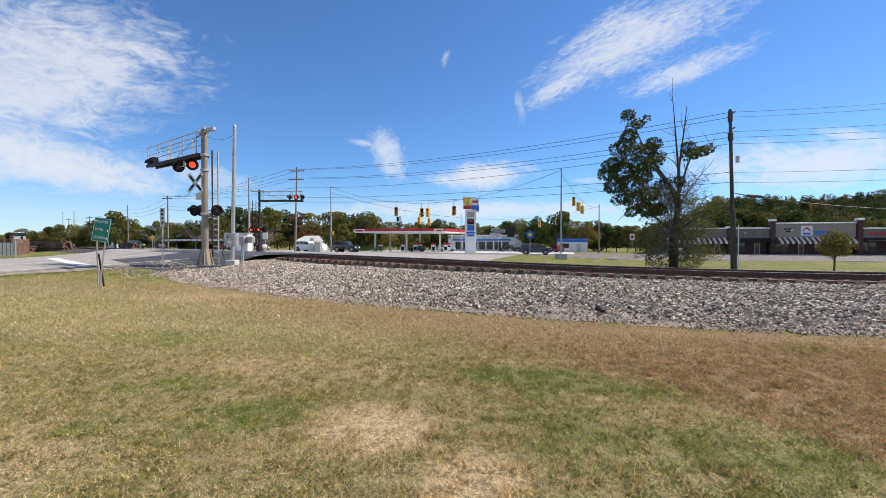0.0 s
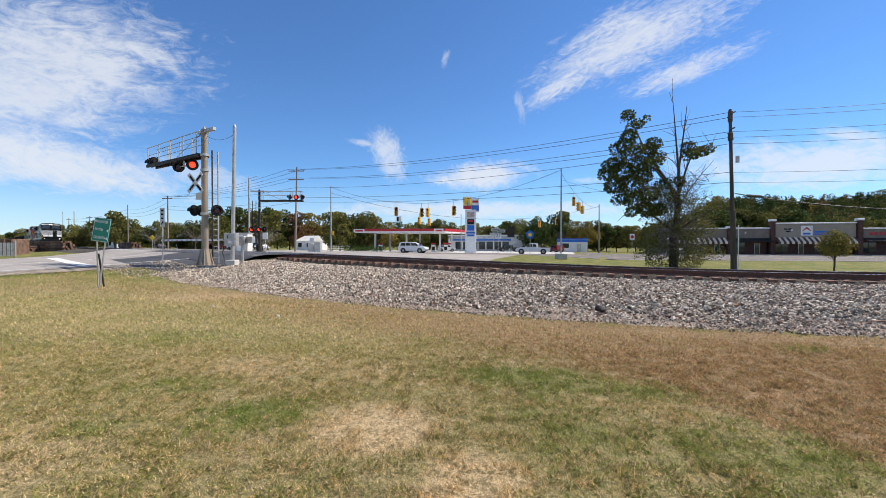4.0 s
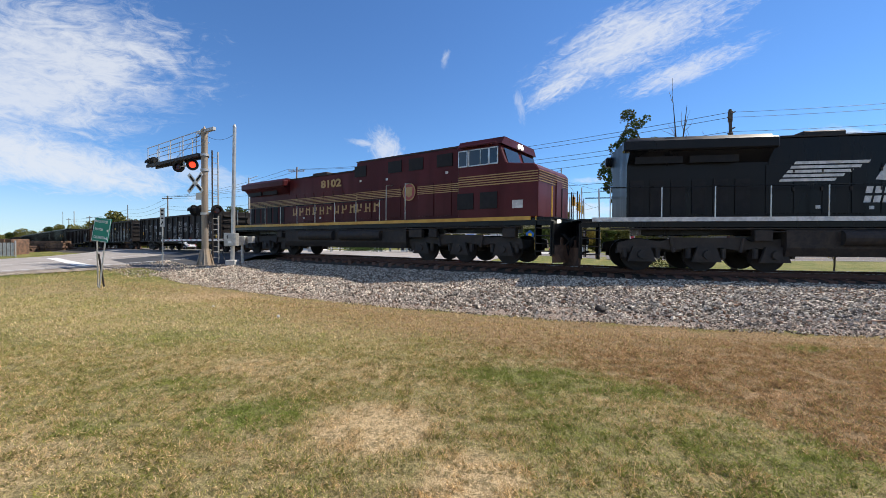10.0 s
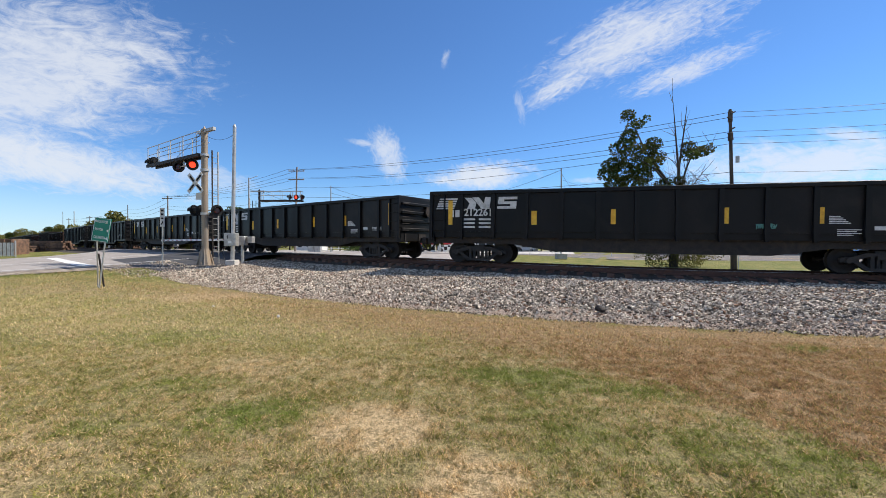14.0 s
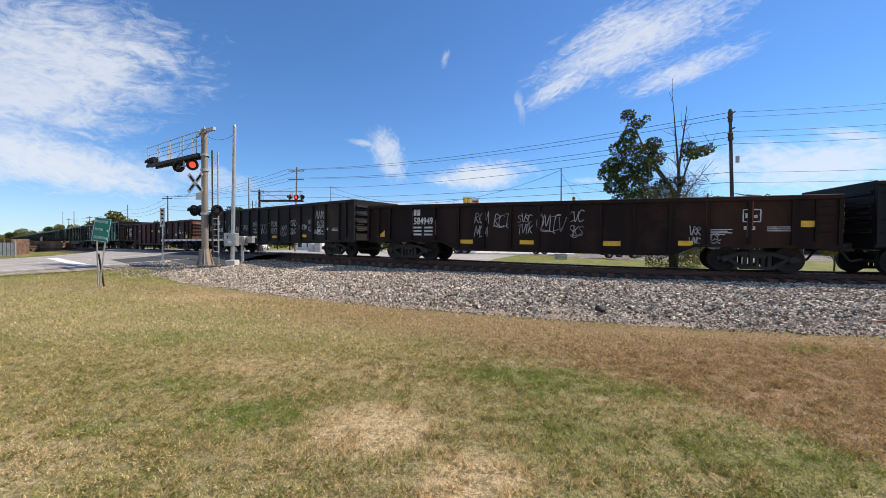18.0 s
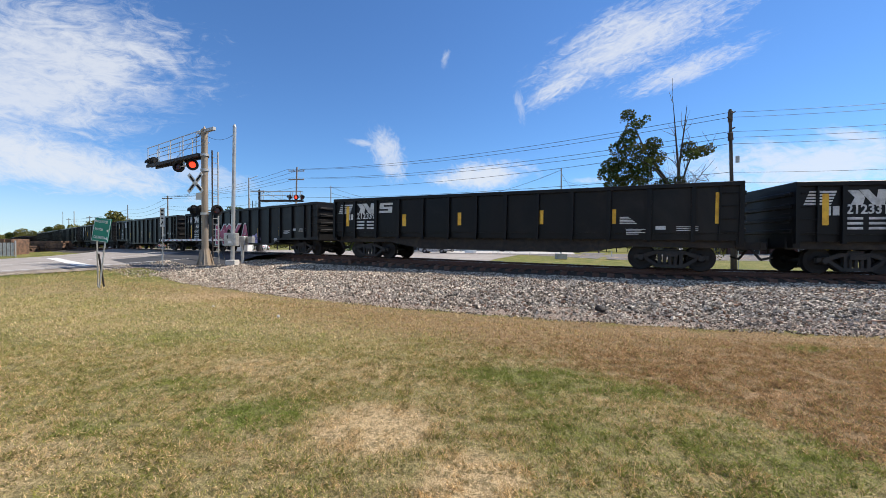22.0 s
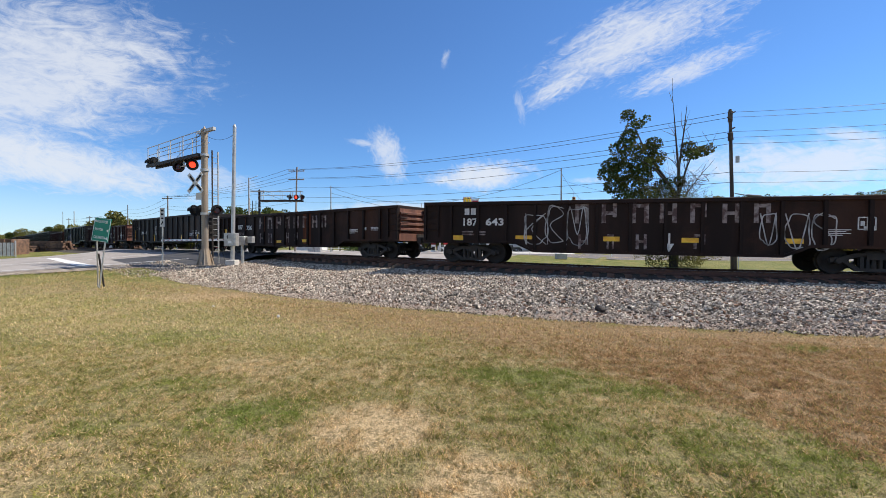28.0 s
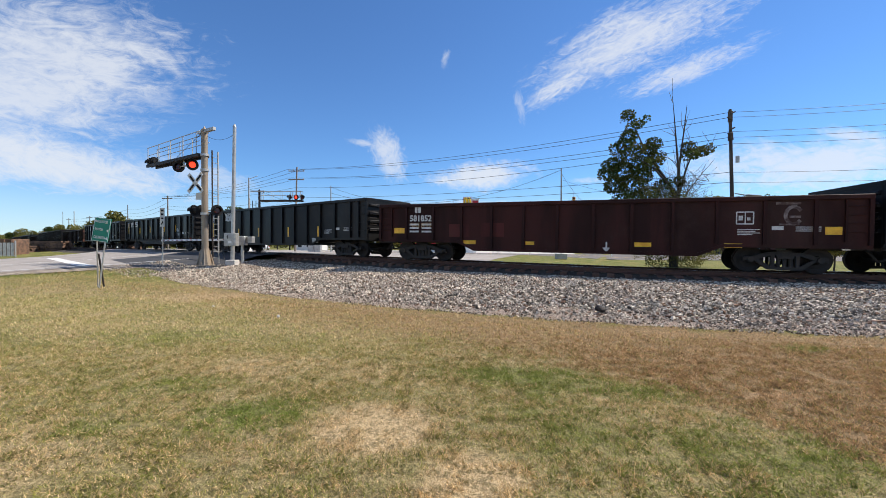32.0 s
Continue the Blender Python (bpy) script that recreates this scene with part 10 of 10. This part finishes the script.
VEHICLE_SHAPES = {
    # body outline, glasshouse outline (x forward), wheel places, wheel radius, half width
    "suv": ([(-2.3, 0.35), (-2.36, 0.8), (-2.28, 1.05), (1.25, 1.08), (2.1, 0.92), (2.32, 0.75), (2.32, 0.38), (2.1, 0.3), (-2.1, 0.3)],
            [(-2.22, 1.04), (-2.0, 1.62), (-1.5, 1.7), (0.2, 1.68), (0.55, 1.55), (1.35, 1.06)], (-1.4, 1.42), 0.36, 0.9),
    "jeep": ([(-2.1, 0.5), (-2.12, 1.15), (0.75, 1.15), (0.85, 1.1), (2.0, 1.05), (2.08, 0.6), (2.0, 0.5), (-2.0, 0.48)],
             [(-2.08, 1.14), (-2.04, 1.82), (0.35, 1.82), (0.72, 1.14)], (-1.3, 1.42), 0.43, 0.88),
    "pickup": ([(-2.85, 0.55), (-2.88, 1.05), (-0.95, 1.08), (1.2, 1.12), (2.6, 1.05), (2.8, 0.9), (2.82, 0.5), (2.6, 0.42), (-2.7, 0.45)],
               [(-0.95, 1.08), (-0.85, 1.78), (0.45, 1.8), (1.3, 1.1)], (-1.75, 1.85), 0.41, 0.96),
    "sedan": ([(-2.3, 0.35), (-2.38, 0.85), (-1.6, 0.98), (1.1, 0.96), (2.15, 0.78), (2.36, 0.6), (2.3, 0.3), (-2.2, 0.28)],
              [(-1.75, 0.96), (-1.0, 1.38), (0.15, 1.42), (1.15, 0.95)], (-1.4, 1.4), 0.33, 0.88),
    "van": ([(-2.6, 0.4), (-2.65, 1.1), (1.7, 1.1), (2.5, 1.0), (2.65, 0.5), (2.5, 0.35), (-2.5, 0.35)],
            [(-2.62, 1.08), (-2.55, 2.0), (1.05, 2.0), (1.85, 1.08)], (-1.6, 1.65), 0.36, 0.95),
}


def vehicle(kind, paint, label, m, group=""):
    """A road vehicle facing +x, with body, cabin, glass, lamps and wheels."""
    body, glass, axles, r, hw = VEHICLE_SHAPES[kind]
    v = thing("pickup_truck" if kind == "pickup" else "jeep" if kind == "jeep" else "van" if kind == "van" else "car", label, "truck" if kind == "pickup" else "car", m, group)
    bm = bmesh.new()
    prism(bm, body, -hw, hw)
    bmesh.ops.bevel(bm, geom=bm.edges[:], offset=0.05, segments=2, affect="EDGES")
    part("body", bm, M[paint], v)
    bm = bmesh.new()
    prism(bm, glass, -hw + 0.09, hw - 0.09)
    bmesh.ops.bevel(bm, geom=bm.edges[:], offset=0.04, segments=1, affect="EDGES")
    cabin = part("cabin", bm, M[paint], v)
    xs = [p[0] for p in glass]
    zt, zb = max(p[1] for p in glass), min(p[1] for p in glass)
    x0, x1 = min(xs), max(xs)
    inner0, inner1 = x0 + 0.28, x1 - 0.55
    nwin = {"suv": 3, "jeep": 2, "pickup": 2, "sedan": 2, "van": 3}[kind]
    for y in (-hw + 0.085, hw - 0.085):
        for i in range(nwin):
            a = inner0 + (inner1 - inner0) * i / nwin + 0.05
            b = inner0 + (inner1 - inner0) * (i + 1) / nwin - 0.03
            lean = 0.22 if i == nwin - 1 else 0.0
            pane = bmesh.new()
            prism(pane, [(a, zb + 0.1), (b + lean * 1.6, zb + 0.1), (b, zt - 0.12), (a + (0.12 if i == 0 else 0), zt - 0.12)], y - 0.012, y + 0.012)
            part("window", pane, M["glass"], cabin)
    fr = bmesh.new()
    q = [p for p in glass if p[0] > 0]
    (ax, az), (bx, bz) = sorted(q, key=lambda p: -p[1])[0], max(glass, key=lambda p: p[0])
    prism(fr, [(ax + 0.08, az - 0.1), (ax + 0.11, az - 0.1), (bx + 0.015, bz + 0.08), (bx - 0.03, bz + 0.08)], -hw + 0.2, hw - 0.2)
    part("windshield", fr, M["glass"], cabin)
    if kind == "pickup":
        part("bed", boxes((-1.9, 0, 1.09, 1.7, 2 * hw - 0.35, 0.06)), M["black_paint"], v)
    if kind == "jeep":
        part("spare_wheel", rods(((-2.3, 0, 1.05), (-2.12, 0, 1.05), 0.38), n=18), M["tyre"], v)
    for y in (-hw + 0.22, hw - 0.22):
        fx = max(p[0] for p in body)
        bx0 = min(p[0] for p in body)
        part("headlamp", boxes((fx - 0.04, y, 0.78, 0.1, 0.34, 0.16), bevel=0.02), M["white"], v, "clear headlamp")
        part("tail_lamp", boxes((bx0 + 0.03, y * 1.08, 0.9, 0.1, 0.22, 0.26), bevel=0.02), M["red"], v, "red tail lamp")
    part("bumper", boxes((max(p[0] for p in body) - 0.02, 0, 0.45, 0.14, 2 * hw - 0.1, 0.18), (min(p[0] for p in body) + 0.02, 0, 0.48, 0.14, 2 * hw - 0.1, 0.18), bevel=0.03), M["dark_steel"], v)
    for y in (-hw - 0.06, hw + 0.06):
        part("mirror", boxes((x1 - 0.45, y, zb + 0.12, 0.14, 0.16, 0.14), bevel=0.03), M["black_paint"], v)
    tyre, rim = wheel_meshes(r, 0.23)
    for x in axles:
        for y in (-hw + 0.1, hw - 0.1):
            arch = part("wheel_arch", rods(((x, y - (0.09 if y > 0 else -0.09), r), (x, y + (0.105 if y > 0 else -0.105), r), r + 0.07), n=20), M["black_paint"], v)
            w = part("wheel", tyre, None, v, at=pose(x, y + (0.03 if y > 0 else -0.03), r))
            part("rim", rim, None, w)
    return v


def rest(x, y, yaw=0.0, lift=0.03):
    return pose(x, y, land_at(x, y) + lift, 0, 0, yaw)


# parked and waiting vehicles
vehicle("sedan", "v_black", "dark sedan parked under the fuel canopy", rest(-6.6, 104, 170))
vehicle("suv", "v_white", "white car parked at the fuel pumps", rest(0.8, 106, 10))
vehicle("pickup", "v_black", "dark pickup parked before the store", rest(17.4, 109, 185))
vehicle("suv", "v_red", "red car waiting beside the kiosk", rest(27.2, 99, 100))
vehicle("sedan", "v_silver", "silver car parked before the shops", rest(44.6, 78.5, 95))
vehicle("van", "v_white", "white van far behind the crossing", rest(-50.5, 101, 150))
vehicle("suv", "v_red", "red car far behind the crossing", rest(-58.0, 108, 160))
vehicle("sedan", "v_white", "white car far behind the crossing", rest(-46.5, 106, 140))
vehicle("sedan", "v_silver", "grey car parked behind the line", rest(-77.0, 112, 140))
vehicle("suv", "v_white", "white car parked among the stores", rest(22.5, 112, 170))
vehicle("pickup", "v_silver", "silver pickup behind the kiosk", rest(21.0, 117, 5))

# moving traffic: built at the origin, placed by its rows
TRAFFIC = []


def lane_at(x, lane):
    """Depth of a highway lane at a place; lane 0 is the nearest."""
    near = np.interp(x, [p[0] for p in HWY_NEAR[::-1]], [p[1] for p in HWY_NEAR[::-1]])
    far = np.interp(x, [p[0] for p in HWY_FAR[::-1]], [p[1] for p in HWY_FAR[::-1]])
    if -20 < x < 30:
        near = np.interp(x, [-20, 30], [68.0, 54.5])
    return float(near + (far - near) * (0.13 + 0.25 * lane))


def drive(v, lane, points, backwards=False):
    """points: seconds and side slope; the vehicle keeps to its lane."""
    rows = []
    for t, u in points:
        x = u * 60
        for _ in range(30):
            x = 0.5 * x + 0.5 * u * lane_at(x, lane)
        y = lane_at(x, lane)
        slope = lane_at(x + 1.0, lane) - lane_at(x - 1.0, lane)
        yaw = math.degrees(math.atan2(slope, 2.0)) + (180 if backwards else 0)
        rows.append((t, pose(x, y, land_at(x, y) + 0.04, 0, 0, yaw)))
    TRAFFIC.append((v, rows))


drive(vehicle("suv", "v_blue", "blue-grey sport utility car driving on the highway", None), 0,
      [(0, 0.225), (0.5, 0.426), (1.0, 0.652), (1.5, 0.878), (2.2, 1.2), (3.5, 1.8), (6, 3.0), (32, 3.6)])
drive(vehicle("jeep", "v_black", "black boxy off-road car driving on the highway", None), 0,
      [(0, -0.234), (0.5, -0.122), (1.0, 0.01), (1.5, 0.159), (2.0, 0.347), (2.5, 0.56), (3.0, 0.778), (3.5, 1.014), (5.5, 1.9), (8, 3.0), (32, 3.6)])
drive(vehicle("pickup", "v_white", "white crew cab pickup driving on the highway", None), 2,
      [(0, 1.6), (1.5, 0.996), (2.0, 0.841), (2.5, 0.662), (3.0, 0.5), (3.5, 0.344), (4.5, 0.1), (5.5, -0.14), (6.0, -0.223), (6.5, -0.3), (7.5, -0.43), (9, -0.56), (12, -0.72), (32, -0.95)], True)
drive(vehicle("suv", "v_white", "white sport utility car driving on the highway", None), 0,
      [(0, -0.327), (2.0, -0.322), (3.0, -0.282), (3.5, -0.197), (4.5, 0.06), (5.5, 0.344), (6.0, 0.522), (6.5, 0.74), (7.0, 0.936), (8, 1.35), (10, 2.2), (12, 3.2), (32, 3.6)])
drive(vehicle("pickup", "v_green", "dark green pickup driving on the highway", None), 0,
      [(0, -0.75), (3.5, -0.55), (5.5, -0.2), (6.0, -0.116), (7.0, 0.155), (7.5, 0.334), (8.0, 0.51), (8.5, 0.718), (9.0, 0.923), (10, 1.35), (13, 2.8), (32, 3.4)])


def semi_trailer():
    v = thing("semi_truck", "white box semi-trailer truck driving on the highway", "truck")
    part("trailer", boxes((-3.0, 0, 2.55, 13.5, 2.5, 2.7), bevel=0.03), M["v_white"], v)
    part("tractor", boxes((5.6, 0, 1.9, 2.3, 2.3, 2.6), (7.3, 0, 1.3, 1.3, 2.0, 1.3), bevel=0.1), M["v_white"], v)
    part("window", boxes((6.0, -1.16, 2.5, 1.0, 0.04, 0.8), (6.0, 1.16, 2.5, 1.0, 0.04, 0.8)), M["glass"], v)
    part("windshield", boxes((6.77, 0, 2.5, 0.04, 2.0, 0.8)), M["glass"], v)
    part("chassis", boxes((-1.5, 0, 1.0, 15.5, 1.0, 0.3)), M["dark_steel"], v)
    part("side_skirt", boxes((-2.0, -1.2, 0.9, 5.5, 0.04, 0.7)), M["offwhite"], v)
    tyre, rim = wheel_meshes(0.5, 0.5)
    for x in (-8.4, -7.2, 3.4, 4.6, 7.2):
        for y in (-1.0, 1.0):
            w = part("wheel", tyre, None, v, at=pose(x, y, 0.5))
            part("rim", rim, None, w)
    return v


drive(semi_trailer(), 0, [(0, -2.0), (12, -1.5), (15.0, -0.6), (16.5, -0.12), (18.0, 0.17), (19.0, 0.42), (20.0, 0.7), (21.0, 1.0), (23, 1.7), (26, 3.0), (32, 3.6)])
drive(vehicle("van", "v_black", "black van driving on the highway", None), 0, [(0, -1.6), (13, -0.8), (16.0, -0.2), (16.8, 0.12), (17.5, 0.3), (19.0, 0.75), (21, 1.5), (24, 3.0), (32, 3.6)])
drive(vehicle("sedan", "v_black", "black sedan driving on the highway", None), 2, [(0, 2.4), (15.0, 1.0), (16.8, 0.83), (18.0, 0.45), (20.3, 0.2), (22.0, -0.3), (24, -0.6), (32, -0.95)], True)
drive(vehicle("sedan", "v_silver", "pale blue sedan driving on the highway", None), 0, [(0, -2.2), (19, -0.8), (22.0, -0.02), (23.0, 0.15), (24.0, 0.36), (25.0, 0.62), (27, 1.3), (29, 2.2), (32, 3.2)])
drive(vehicle("van", "v_white", "white van driving on the highway", None), 2, [(0, 2.8), (23, 1.2), (25.5, 0.7), (27.5, 0.2), (29.5, -0.3), (32, -0.8)], True)
drive(vehicle("pickup", "v_silver", "silver pickup driving on the highway", None), 0, [(0, -2.6), (27, -0.4), (29.0, 0.2), (31.0, 0.98), (32, 1.4)])


# ---- what moves ----
# the running length shown on the plan for a length along the train
PLAN_S = np.arange(-900.0, 900.0, 0.1)
SLACK = np.interp(PLAN_S, [-60, -25, -12, 2, 12, 20], [1.03, 1.05, 1.06, 1.025, 0.99, 0.96])
ALONG = np.cumsum(0.1 / SLACK)
ALONG -= np.interp(0.25, PLAN_S, ALONG)
SPEED = 21.705


def train_pose(along, bogie):
    s = float(np.interp(along, ALONG, PLAN_S))
    xa, ya, _ = on_line(s - bogie)
    xb, yb, _ = on_line(s + bogie)
    za, zb = float(rail_top(s - bogie)), float(rail_top(s + bogie))
    yaw = math.degrees(math.atan2(yb - ya, xb - xa))
    pitch = -math.degrees(math.atan2(zb - za, 2 * bogie))
    return pose((xa + xb) / 2, (ya + yb) / 2, (za + zb) / 2, 0, pitch, yaw), s


def motions():
    for car, offset, bogie in TRAIN:
        times, t = [], 0.0
        while t < 31.99:
            times.append(t)
            s = SPEED * t + offset
            t += 0.25 if -75 < s < 50 else 1.0
        times.append(32.0)
        walk(car, [(t, train_pose(SPEED * t + offset, bogie)[0]) for t in times])

    for v, rows in TRAFFIC:
        walk(v, rows)


motions()
